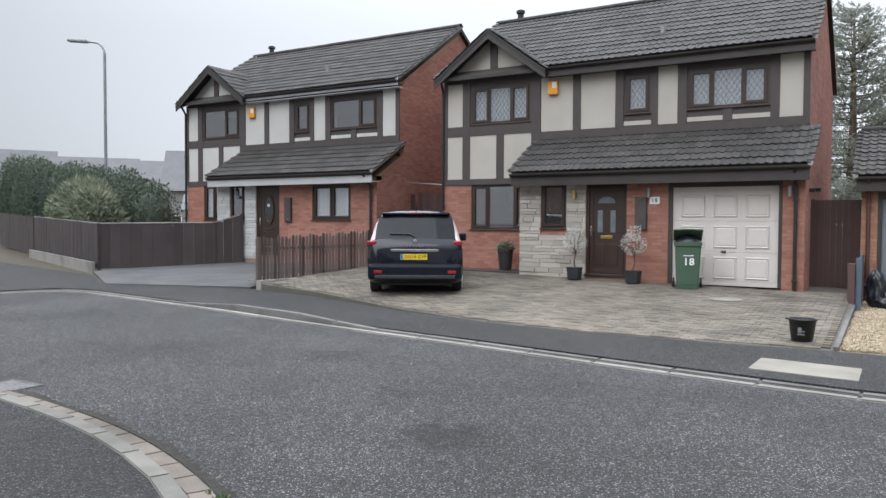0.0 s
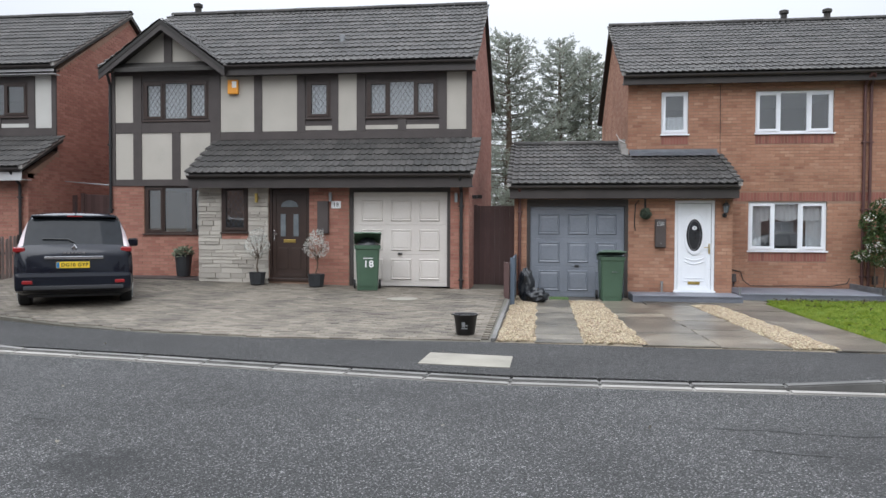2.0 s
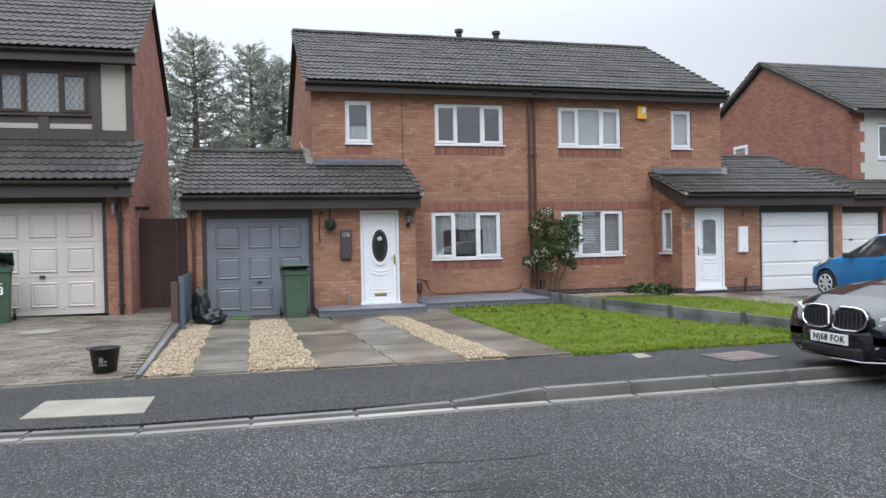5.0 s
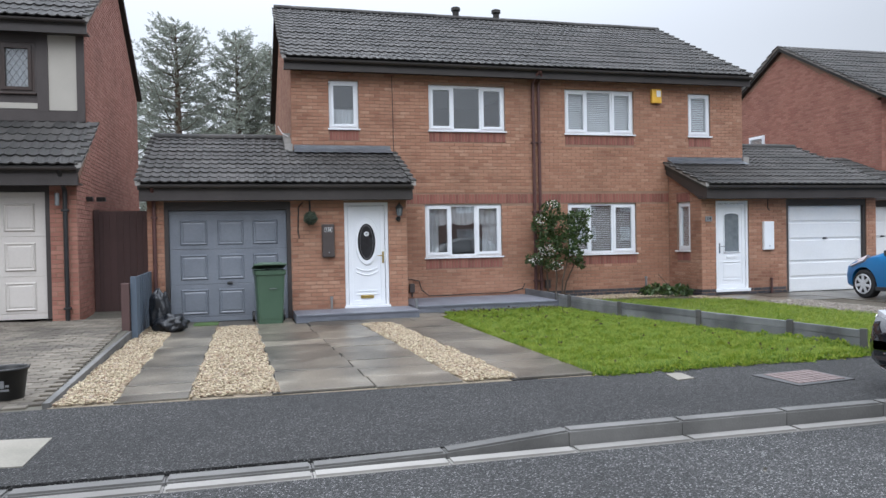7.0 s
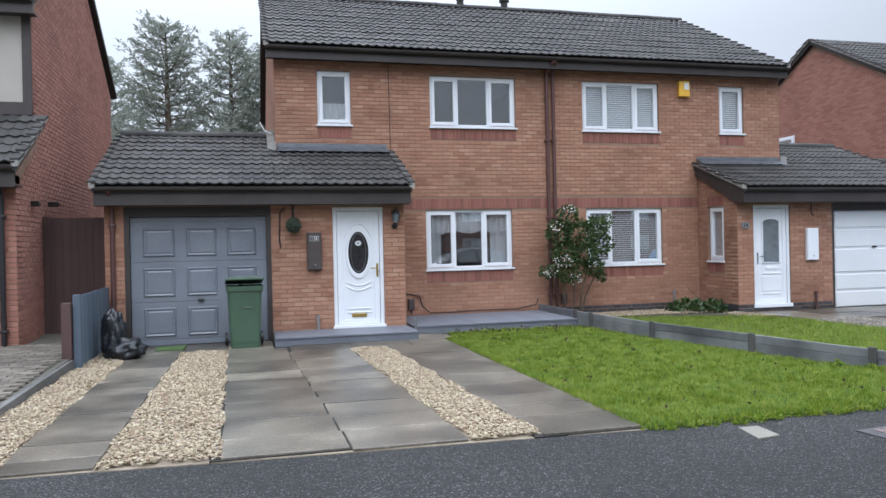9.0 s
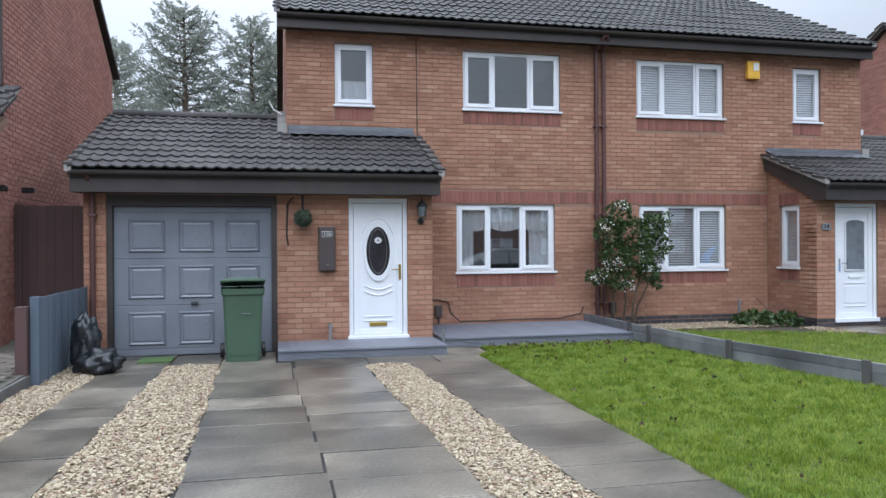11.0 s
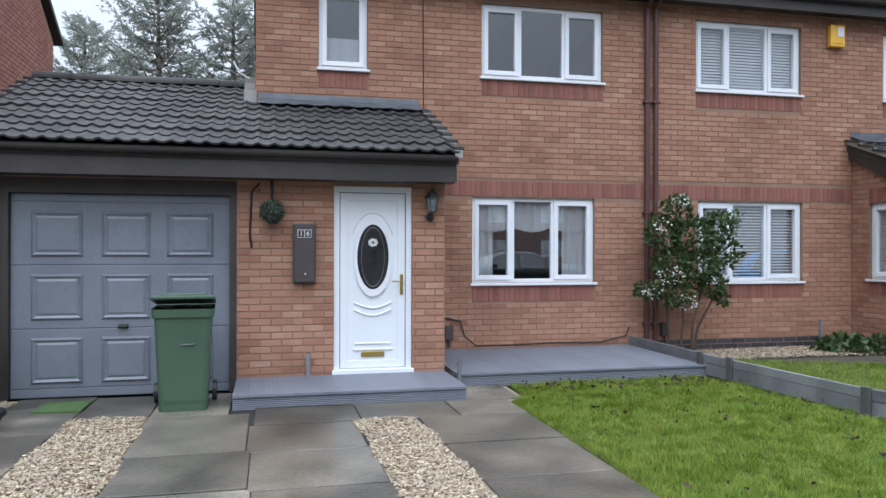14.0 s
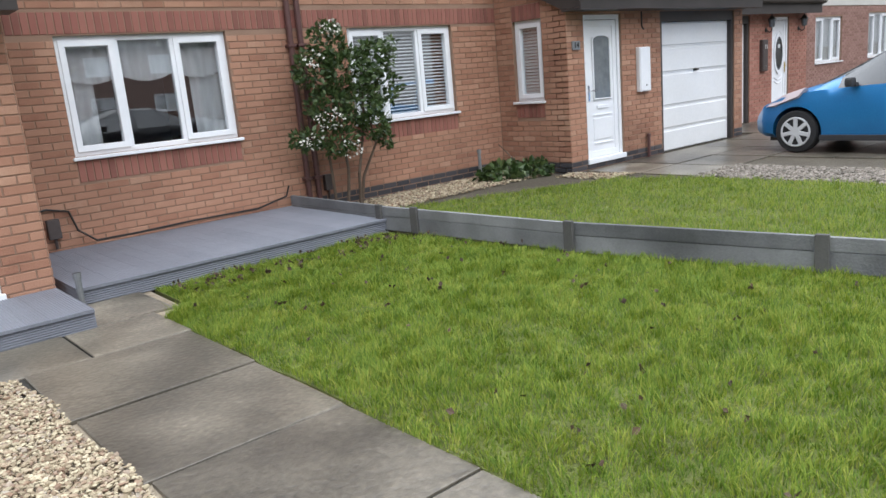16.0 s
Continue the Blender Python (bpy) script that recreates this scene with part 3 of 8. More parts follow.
def window(house, f, u0, u1, z0, z1, lights, sashes=(), mat=None, sill=True, dress="", leaded=False, set_in=0.05, label=""):
    """A casement: lights are the inner dividing fractions, sashes the indices of opening lights."""
    mat = mat or UPVC
    w = 0.055
    win = part("window", ring_frame(f, u0, u1, z0, z1, w, set_in, set_in + 0.07), mat, house, label)
    cuts = [u0, *[u0 + (u1 - u0) * c for c in lights], u1]
    for c in cuts[1:-1]:
        part("mullion", f.box(c - w / 2, c + w / 2, set_in + 0.002, set_in + 0.068, z0 + w - 0.004, z1 - w + 0.004, bevel=0.005), mat, win)
    for k, (a, b) in enumerate(zip(cuts, cuts[1:])):
        a, b = a + (w if k == 0 else w / 2), b - (w if k == len(cuts) - 2 else w / 2)
        c, d = z0 + w, z1 - w
        if k in sashes:
            s = 0.05
            sb = ring_frame(f, a - 0.012, b + 0.012, c - 0.012, d + 0.012, s + 0.012, set_in - 0.018, set_in + 0.05)
            part("sash", sb, mat, win)
            a, b, c, d = a + s, b - s, c + s, d - s
        pane = part("pane", f.box(a - 0.004, b + 0.004, set_in + 0.022, set_in + 0.03, c - 0.004, d + 0.004), GLASS, win)
        pane.visible_shadow = False
        if leaded:
            lb = bmesh.new()
            pitch = 0.115
            nu, h = b - a, d - c
            for sgn in (1, -1):
                k0 = -int(h / pitch) - 2
                for n in range(k0, int(nu / pitch) + int(h / pitch) + 3):
                    # diamond lead: z = c + 1.5 * (u - start) * sgn, clipped to the pane
                    st = a + n * pitch
                    pts = []
                    for z in (c, d):
                        u = st + (z - c) / 1.5 if sgn > 0 else st - (z - c) / 1.5 + h / 1.5
                        pts.append([u, z])
                    (ua, za), (ub, zb) = pts
                    t0, t1 = 0.0, 1.0
                    du = ub - ua
                    for lim, low in ((a, True), (b, False)):
                        t = (lim - ua) / du
                        if (du > 0) == low:
                            t0 = max(t0, t)
                        else:
                            t1 = min(t1, t)
                    if t1 - t0 > 0.02:
                        p, q = (ua + du * t0, za + (zb - za) * t0), (ua + du * t1, za + (zb - za) * t1)
                        rod([f(p[0], set_in + 0.02, p[1]), f(q[0], set_in + 0.02, q[1])], 0.005, lb, 4, False)
            tagged(part("leading", lb, LEADING, win, "dark diamond lead strips"), kind="stuff")
    if sill:
        part("sill", f.box(u0 - 0.03, u1 + 0.03, -0.05, set_in + 0.07, z0 - 0.035, z0 - 0.001, bevel=0.008), mat, win)
    if dress in ("blind", "open_blind"):
        vb = bmesh.new()
        tall = 0.033 if dress == "blind" else 0.017
        z = z0 + 0.06
        while z < z1 - 0.05:
            p = [f(u0 + 0.05, set_in + 0.075, z), f(u1 - 0.05, set_in + 0.075, z), f(u1 - 0.05, set_in + 0.095, z + tall), f(u0 + 0.05, set_in + 0.095, z + tall)]
            vv = [vb.verts.new(q) for q in p] + [vb.verts.new((q[0], q[1], q[2] - 0.004)) for q in p]
            for q in ((0, 1, 2, 3), (7, 6, 5, 4), (0, 4, 5, 1), (1, 5, 6, 2), (2, 6, 7, 3), (3, 7, 4, 0)):
                vb.faces.new([vv[i] for i in q])
            z += 0.045
        tagged(part("blind", vb, BLIND, win, "white slatted blind"), kind="stuff")
    elif dress:
        spans = {"net": [(u0 + 0.04, u1 - 0.04, z0 + 0.03, z1 - 0.04)],
                 "half": [(u0 + 0.04, u0 + (u1 - u0) * 0.45, z0 + 0.03, z1 - 0.04)],
                 "low": [(u0 + 0.04, u1 - 0.04, z0 + 0.03, z0 + (z1 - z0) * 0.42)],
                 "drapes": [(u0 + 0.04, u0 + 0.34, z0, z1 - 0.45), (u1 - 0.44, u1 - 0.05, z0, z1 - 0.45), (u0 + 0.04, u1 - 0.04, z1 - 0.44, z1 - 0.04)]}[dress]
        for a, b, c, d in spans:
            cb = bmesh.new()
            n = max(8, int((b - a) / 0.02))
            cols = [[cb.verts.new(f(a + (b - a) * i / n, set_in + 0.085 - 0.022 * (d - c < 0.5 * (z1 - z0) and dress == "drapes") + 0.012 * math.sin(i * 1.1 + a) + (0.01 if r else 0), c + (d - c) * r - (0.0 if r or d - c > 0.6 * (z1 - z0) or dress != "drapes" else 0.07 * abs(math.sin(3 * math.pi * i / n)) - 0.03))) for r in (0, 1)] for i in range(n + 1)]
            for p, q in zip(cols, cols[1:]):
                cb.faces.new((p[0], q[0], q[1], p[1]))
            bmesh.ops.solidify(cb, geom=cb.faces[:], thickness=0.004)
            part("curtain", cb, NET, win, "pale net curtain")
    return win


LEADING = material("window_lead", [(0.1, 0.1, 0.105), (0.16, 0.16, 0.165)], 0.5, 0.4)
GOLD = material("brass", [(0.5, 0.36, 0.1), (0.62, 0.46, 0.16)], 0.3, 1.0)
CHROME = material("chrome", [(0.6, 0.6, 0.62), (0.72, 0.72, 0.74)], 0.12, 1.0, bump=0)


def ellipse(f, cu, cz, ru, rz, d0, d1, inner=0.0, n=40):
    """A flat ellipse, or a ring when inner is given, between two depths."""
    bm = bmesh.new()
    rings = []
    for d in (d0, d1):
        for k in ((1.0, inner) if inner else (1.0,)):
            rings.append([bm.verts.new(f(cu + math.cos(t) * ru * k, d, cz + math.sin(t) * rz * k)) for t in (2 * math.pi * i / n for i in range(n))])
    for i in range(n):
        j = (i + 1) % n
        if inner:
            a, b, c, d = rings
            for p, q in ((a, b), (c, d), (a, c), (b, d)):
                bm.faces.new((p[i], p[j], q[j], q[i]))
        else:
            bm.faces.new((rings[0][i], rings[0][j], rings[1][j], rings[1][i]))
    if not inner:
        bm.faces.new(rings[0]); bm.faces.new(rings[1])
    return bm


def front_door(house, f, u0, u1, z0, z1, style, mat, hinge_left=True, label=""):
    """A panelled door in its frame; style: oval, half, or fan."""
    door = part("door", ring_frame(f, u0, u1, z0 - 0.01, z1, 0.065, 0.03, 0.1), mat, house, label)
    part("threshold", f.box(u0 - 0.02, u1 + 0.02, -0.03, 0.034, z0 - 0.02, z0 + 0.05, bevel=0.008), mat, door)
    a, b, c, d = u0 + 0.067, u1 - 0.067, z0 + 0.052, z1 - 0.067
    cu, w, h = (a + b) / 2, b - a, d - c
    part("door_leaf", f.box(a + 0.004, b - 0.004, 0.055, 0.1, c + 0.004, d - 0.004, bevel=0.004), mat, door)
    # black sheet behind the leaf stands for the dark gap round it
    part("gasket", f.box(a - 0.003, b + 0.003, 0.085, 0.097, c - 0.003, d + 0.003), BLACK_PIPE, door, "black rubber seal")
    s = 0.085
    part("door_rail", ring_frame(f, a + 0.008, b - 0.008, c + 0.008, d - 0.008, s, 0.042, 0.06), mat, door)
    m = 0.012
    if style == "oval":
        oz, ou, orr = c + h * 0.635, 0.165, 0.39
        part("glass_surround", ellipse(f, cu, oz, ou + 0.05, orr + 0.05, 0.025, 0.057, 0.82), mat, door)
        part("moulding", rod([f(cu + math.cos(t) * (ou + 0.095), 0.052, oz + 0.02 + math.sin(t) * (orr + 0.085)) for t in (0.5 + 2.14 * i / 16 for i in range(17))], 0.01, sides=6), mat, door)
        part("oval_glass", ellipse(f, cu, oz, ou + 0.012, orr + 0.012, 0.036, 0.056), OVAL_GLASS, door, "dark oval etched glass")
        part("lead_oval", ellipse(f, cu, oz, ou * 0.8, orr * 0.86, 0.03, 0.037, 0.955), LEADING, door)
        fl = bmesh.new()
        for k in range(7):
            t = k * 2 * math.pi / 7
            tmp = ellipse(f, cu + 0.035 * math.cos(t), oz + 0.16 + 0.03 * math.sin(t), 0.022, 0.018, 0.028, 0.034, 0, 8)
            me = bpy.data.meshes.new("t"); tmp.to_mesh(me); tmp.free(); fl.from_mesh(me); bpy.data.meshes.remove(me)
        part("etched_flower", fl, BLIND, door, "frosted flower on the glass")
        for k, (zz, sag) in enumerate(((c + h * 0.375, 0.06), (c + h * 0.335, 0.065))):
            pts = [f(cu + (i / 12 - 0.5) * w * 0.56, 0.05, zz - sag * math.cos((i / 12 - 0.5) * math.pi)) for i in range(13)]
            part("moulding", rod(pts, m, sides=8), mat, door)
        bx = f.box(a + 0.15, b - 0.15, 0.04, 0.06, c + 0.2, c + 0.222, bevel=0.006)
        f.box(a + 0.17, b - 0.17, 0.04, 0.06, c + 0.27, c + 0.285, bx, bevel=0.005)
        part("moulding", bx, mat, door)
        part("letterbox", f.box(cu - 0.13, cu + 0.13, 0.036, 0.06, c + 0.13, c + 0.19, bevel=0.006), GOLD, door, "brass letterbox")
    elif style == "half":
        pts = [(a + 0.17, c + h * 0.43), (b - 0.17, c + h * 0.43), (b - 0.17, c + h * 0.86)]
        pts += [(cu + (w / 2 - 0.17) * math.cos(t), c + h * 0.86 + 0.06 * math.sin(t)) for t in (math.pi * i / 8 for i in range(9))]
        gb = bmesh.new()
        lo, hi = [gb.verts.new(f(p[0], 0.038, p[1])) for p in pts], [gb.verts.new(f(p[0], 0.056, p[1])) for p in pts]
        gb.faces.new(lo)
        for i in range(len(pts)):
            j = (i + 1) % len(pts)
            gb.faces.new((lo[i], lo[j], hi[j], hi[i]))
        part("door_glass", gb, FROSTED, door, "grey frosted arched glass")
        part("moulding", rod([f(p[0], 0.04, p[1]) for p in pts + pts[:1]], 0.014, sides=6, caps=False), mat, door)
        for z in (c + h * 0.1, c + h * 0.31):
            part("moulding", f.box(a + 0.16, b - 0.16, 0.04, 0.06, z, z + 0.02, bevel=0.006), mat, door)
        part("moulding", f.box(a + 0.15, b - 0.15, 0.045, 0.06, c + h * 0.13, c + h * 0.29, bevel=0.01), mat, door)
        part("letterbox", f.box(cu - 0.13, cu + 0.13, 0.036, 0.06, c + h * 0.36, c + h * 0.385, bevel=0.006), UPVC, door)
    else:
        fan = [(cu + 0.2 * math.cos(t), c + h * 0.8 + 0.15 * math.sin(t)) for t in (math.pi * i / 12 for i in range(13))]
        gb = bmesh.new()
        lo, hi = [gb.verts.new(f(p[0], 0.036, p[1])) for p in fan], [gb.verts.new(f(p[0], 0.056, p[1])) for p in fan]
        gb.faces.new(lo)
        for i in range(len(fan)):
            j = (i + 1) % len(fan)
            gb.faces.new((lo[i], lo[j], hi[j], hi[i]))
        part("fanlight", gb, FROSTED, door, "obscured half-round glass")
        for sg in (-1, 1):
            gu = cu + sg * 0.15
            part("side_glass", f.box(gu - 0.06, gu + 0.06, 0.036, 0.056, c + h * 0.47, c + h * 0.72, bevel=0.004), FROSTED, door, "leaded narrow glass")
            part("moulding", f.box(gu - 0.11, gu + 0.11, 0.045, 0.06, c + h * 0.1, c + h * 0.34, bevel=0.012), mat, door)
        part("letterbox", f.box(cu - 0.14, cu + 0.14, 0.036, 0.06, c + h * 0.4, c + h * 0.435, bevel=0.006), GOLD, door, "brass letterbox")
    hu = b - 0.045 if hinge_left else a + 0.045
    dr = -1 if hinge_left else 1
    hz = c + h * 0.475
    hb = f.box(hu - 0.018, hu + 0.018, 0.03, 0.045, hz - 0.11, hz + 0.12, bevel=0.005)
    rod([f(hu, 0.035, hz + 0.04), f(hu, -0.02, hz + 0.04), f(hu + dr * 0.03, -0.025, hz + 0.04), f(hu + dr * 0.12, -0.025, hz + 0.04)], 0.009, hb, 8)
    part("door_handle", hb, GOLD if mat is UPVC and style != "half" else CHROME, door, "lever handle on a long plate")
    return door


OVAL_GLASS = material("etched_dark_glass", [(0.015, 0.016, 0.018), (0.035, 0.037, 0.04)], 0.08, spec=0.7, fine=25, bump=0.03)
FROSTED = material("frosted_glass", [(0.1, 0.115, 0.125), (0.2, 0.22, 0.235)], 0.2, scale=8, fine=60, bump=0.2)


def garage_door(house, f, u0, u1, z0, z1, mat, frame_mat, style, label):
    w = 0.075
    fb = f.box(u0 - w, u0 - 0.003, 0.02, 0.12, z0, z1 + 0.16)
    f.box(u1 + 0.003, u1 + w, 0.02, 0.12, z0, z1 + 0.16, fb)
    f.box(u0 - 0.003, u1 + 0.003, 0.021, 0.12, z1 + 0.004, z1 + 0.16, fb)
    door = part("garage_door", fb, frame_mat, house, label)
    W, H = u1 - u0, z1 - z0
    part("door_leaf", f.box(u0, u1, 0.1, 0.13, z0, z1), mat, door)
    cuts = (0.0, 0.045, 0.337, 0.65, 0.96, 1.0) if style == "square" else (0.0, 0.172, 0.352, 0.612, 0.812, 1.0)
    for c0, c1 in zip(cuts, cuts[1:]):
        part("door_section", f.box(u0, u1, 0.09, 0.101, z0 + c0 * H + 0.004, z0 + c1 * H - 0.004, bevel=0.005), mat, door)
    if style == "square":
        # three columns; the middle one set narrower
        cols = [(0.087, 0.32), (0.4, 0.627), (0.7, 0.923)]
        rows = [(0.067, 0.295), (0.378, 0.606), (0.689, 0.915)]
    else:
        cols = [(0.03, 0.97)]
        rows = [(0.005, 0.16), (0.185, 0.34), (0.365, 0.6), (0.625, 0.8), (0.825, 0.99)]
    for c0, c1 in cols:
        for r0, r1 in rows:
            a, b, c, d = u0 + c0 * W, u0 + c1 * W, z0 + r0 * H, z0 + r1 * H
            pb = bmesh.new()
            i = 0.05 if style == "square" else 0.012
            ring = [[(a, c), (b, c), (b, d), (a, d)], [(a + i * 0.5, c + i * 0.5), (b - i * 0.5, c + i * 0.5), (b - i * 0.5, d - i * 0.5), (a + i * 0.5, d - i * 0.5)], [(a + i, c + i), (b - i, c + i), (b - i, d - i), (a + i, d - i)], [(a + i * 1.5, c + i * 1.5), (b - i * 1.5, c + i * 1.5), (b - i * 1.5, d - i * 1.5), (a + i * 1.5, d - i * 1.5)]]
            dep = [0.092, 0.064, 0.08, 0.07] if style == "square" else [0.092, 0.078, 0.074, 0.074]
            vs = [[pb.verts.new(f(u, dd, z)) for u, z in r] for r, dd in zip(ring, dep)]
            for p, q in zip(vs, vs[1:]):
                for k in range(4):
                    pb.faces.new((p[k], p[(k + 1) % 4], q[(k + 1) % 4], q[k]))
            pb.faces.new(vs[-1])
            part("panel", pb, mat, door)
    cu = (u0 + u1) / 2
    hz = z0 + H * (0.345 if style == "square" else 0.62)
    hb = f.box(cu - 0.05, cu + 0.05, 0.07, 0.092, hz - 0.022, hz + 0.022, bevel=0.009)
    rod([f(cu - 0.045, 0.045, hz), f(cu, 0.05, hz), f(cu + 0.045, 0.045, hz)], 0.012, hb, 8)
    rod([f(cu, 0.08, hz), f(cu, 0.045, hz)], 0.012, hb, 8)
    part("handle", hb, BLACK_PIPE, door, "black turn handle")
    return door


def gutter_run(house, x0, x1, y, z, mat, r=0.055):
    bm = bmesh.new()
    n = 8
    ring = [(math.cos(math.pi + math.pi * i / n) * r, math.sin(math.pi + math.pi * i / n) * r) for i in range(n + 1)]
    inner = [(a * 0.88, b * 0.88) for a, b in ring[::-1]]
    loop = ring + inner
    ends = [[bm.verts.new((x, y + a, z + b)) for a, b in loop] for x in (x0, x1)]
    for i in range(len(loop)):
        j = (i + 1) % len(loop)
        bm.faces.new((ends[0][i], ends[0][j], ends[1][j], ends[1][i]))
    bm.faces.new(ends[0]); bm.faces.new(ends[1][::-1])
    return part("gutter", bm, mat, house)


def downpipe(house, pts, mat, r=0.036):
    p = part("downpipe", rod(pts, r, sides=12), mat, house)
    z = pts[-1][2] + 0.3
    while z < pts[0][2] - 0.4:
        x, y = pts[-1][0], pts[-1][1]
        part("pipe_clip", box(x - 0.055, x + 0.055, y - 0.042, y + 0.05, z, z + 0.035, bevel=0.008), mat, p)
        z += 1.6
    return p


def gable_roof(house, x0, x1, y0, z0, yr, zr, y1, name="roof", label=""):
    """A solid roof with its ridge along x; eaves at y0 and y1."""
    t = 0.1
    bm = bmesh.new()
    sect = [(y0, z0), (yr, zr), (y1, z0), (y1, z0 - t), (yr, zr - t * 1.3), (y0, z0 - t)]
    a, b = [[bm.verts.new((x, y, z)) for y, z in sect] for x in (x0, x1)]
    for i in range(6):
        j = (i + 1) % 6
        bm.faces.new((a[i], a[j], b[j], b[i]))
    for r in (a, b):
        bm.faces.new((r[0], r[1], r[4], r[5])); bm.faces.new((r[1], r[2], r[3], r[4]))
    return part(name, bm, TILE, house, label)


def ridge_tiles(roof, x0, x1, y, z):
    n = max(1, round((x1 - x0) / 0.45))
    w = (x1 - x0) / n
    me = None
    for i in range(n):
        if me is None:
            bm = bmesh.new()
            k = 8
            rings = [[bm.verts.new((x, math.cos(t) * 0.13 * s, math.sin(t) * 0.1 * s)) for t in (math.pi * q / k for q in range(k + 1))] for x, s in ((0.0, 1.0), (w - 0.006, 1.0), (w - 0.006, 0.85), (0.0, 0.85))]
            for a, b in zip(rings, rings[1:] + rings[:1]):
                for q in range(k):
                    bm.faces.new((a[q], a[q + 1], b[q + 1], b[q]))
            me = bpy.data.meshes.new("ridge_tile")
            bm.to_mesh(me); bm.free()
            me.materials.append(TILE)
        ob = new("ridge_tile", me)
        ob.parent = roof
        ob.location = (x0 + i * w, y, z + 0.004 * math.sin(i * 5))


def verge(roof, x, y0, z0, y1, z1, side):
    """The stepped ends of the tiles at a gable, bedded on a strip of pale mortar."""
    n = max(2, round(math.hypot(y1 - y0, z1 - z0) / 0.3))
    tiles, tile_faces, bed, bed_faces = [], [], [], []
    block = ((0, 2, 3, 1), (4, 5, 7, 6), (1, 3, 7, 5), (0, 1, 5, 4), (2, 6, 7, 3), (0, 4, 6, 2))
    for i in range(n):
        a, b = (i - 0.06) / n, (i + 1.0) / n
        ends = [(y0 + (y1 - y0) * k, z0 + (z1 - z0) * k) for k in (a, b)]
        slip = 0.008 * math.sin(i * 7.3 + x)
        k = len(tiles)
        for xx in (x - side * 0.06, x + side * (0.06 + slip)):
            for (y, z), top in zip(ends, (0.098, 0.046)):
                tiles += [(xx, y, z + top - 0.034), (xx, y, z + top)]
        tile_faces += [tuple(k + q for q in f4) for f4 in block]
        k = len(bed)
        for xx in (x - side * 0.05, x + side * (0.04 + 0.5 * slip)):
            for (y, z), top in zip(ends, (0.064, 0.012)):
                bed += [(xx, y, z - 0.02), (xx, y, z + top)]
        bed_faces += [tuple(k + q for q in f4) for f4 in block]
    raw("verge_tiles", tiles, tile_faces, TILE, roof, "stepped dark tile ends", kind="stuff")
    raw("verge", bed, bed_faces, VERGE, roof, "pale mortar verge", kind="stuff")


def gable_wall(house, x, sign, y0, y1, z0, ze, yr, zr, mat, holes=(), name="wall"):
    """A side wall with its gable: core and bricks. sign: +1 when the inside lies towards +x."""
    f = Face("y", x, sign)
    core = bmesh.new()
    o = [(y0, z0), (y1, z0), (y1, ze), (yr, zr), (y0, ze)]
    a = [core.verts.new(f(u, 0, z)) for u, z in o]
    b = [core.verts.new(f(u, 0.25, z)) for u, z in o]
    core.faces.new(a); core.faces.new(b[::-1])
    for i in range(5):
        core.faces.new((a[i], a[(i + 1) % 5], b[(i + 1) % 5], b[i]))
    wall = part(name, core, MORTAR, house)
    lim = lambda u: ze + (zr - ze) * (1 - abs(u - yr) / max(yr - y0, y1 - yr)) - 0.01
    lay_bricks(f, courses(y0, y1, z0, zr, list(holes), lim), mat, wall)
    return wall


# ---- the semi-detached pair ----
PARTY = 7.79


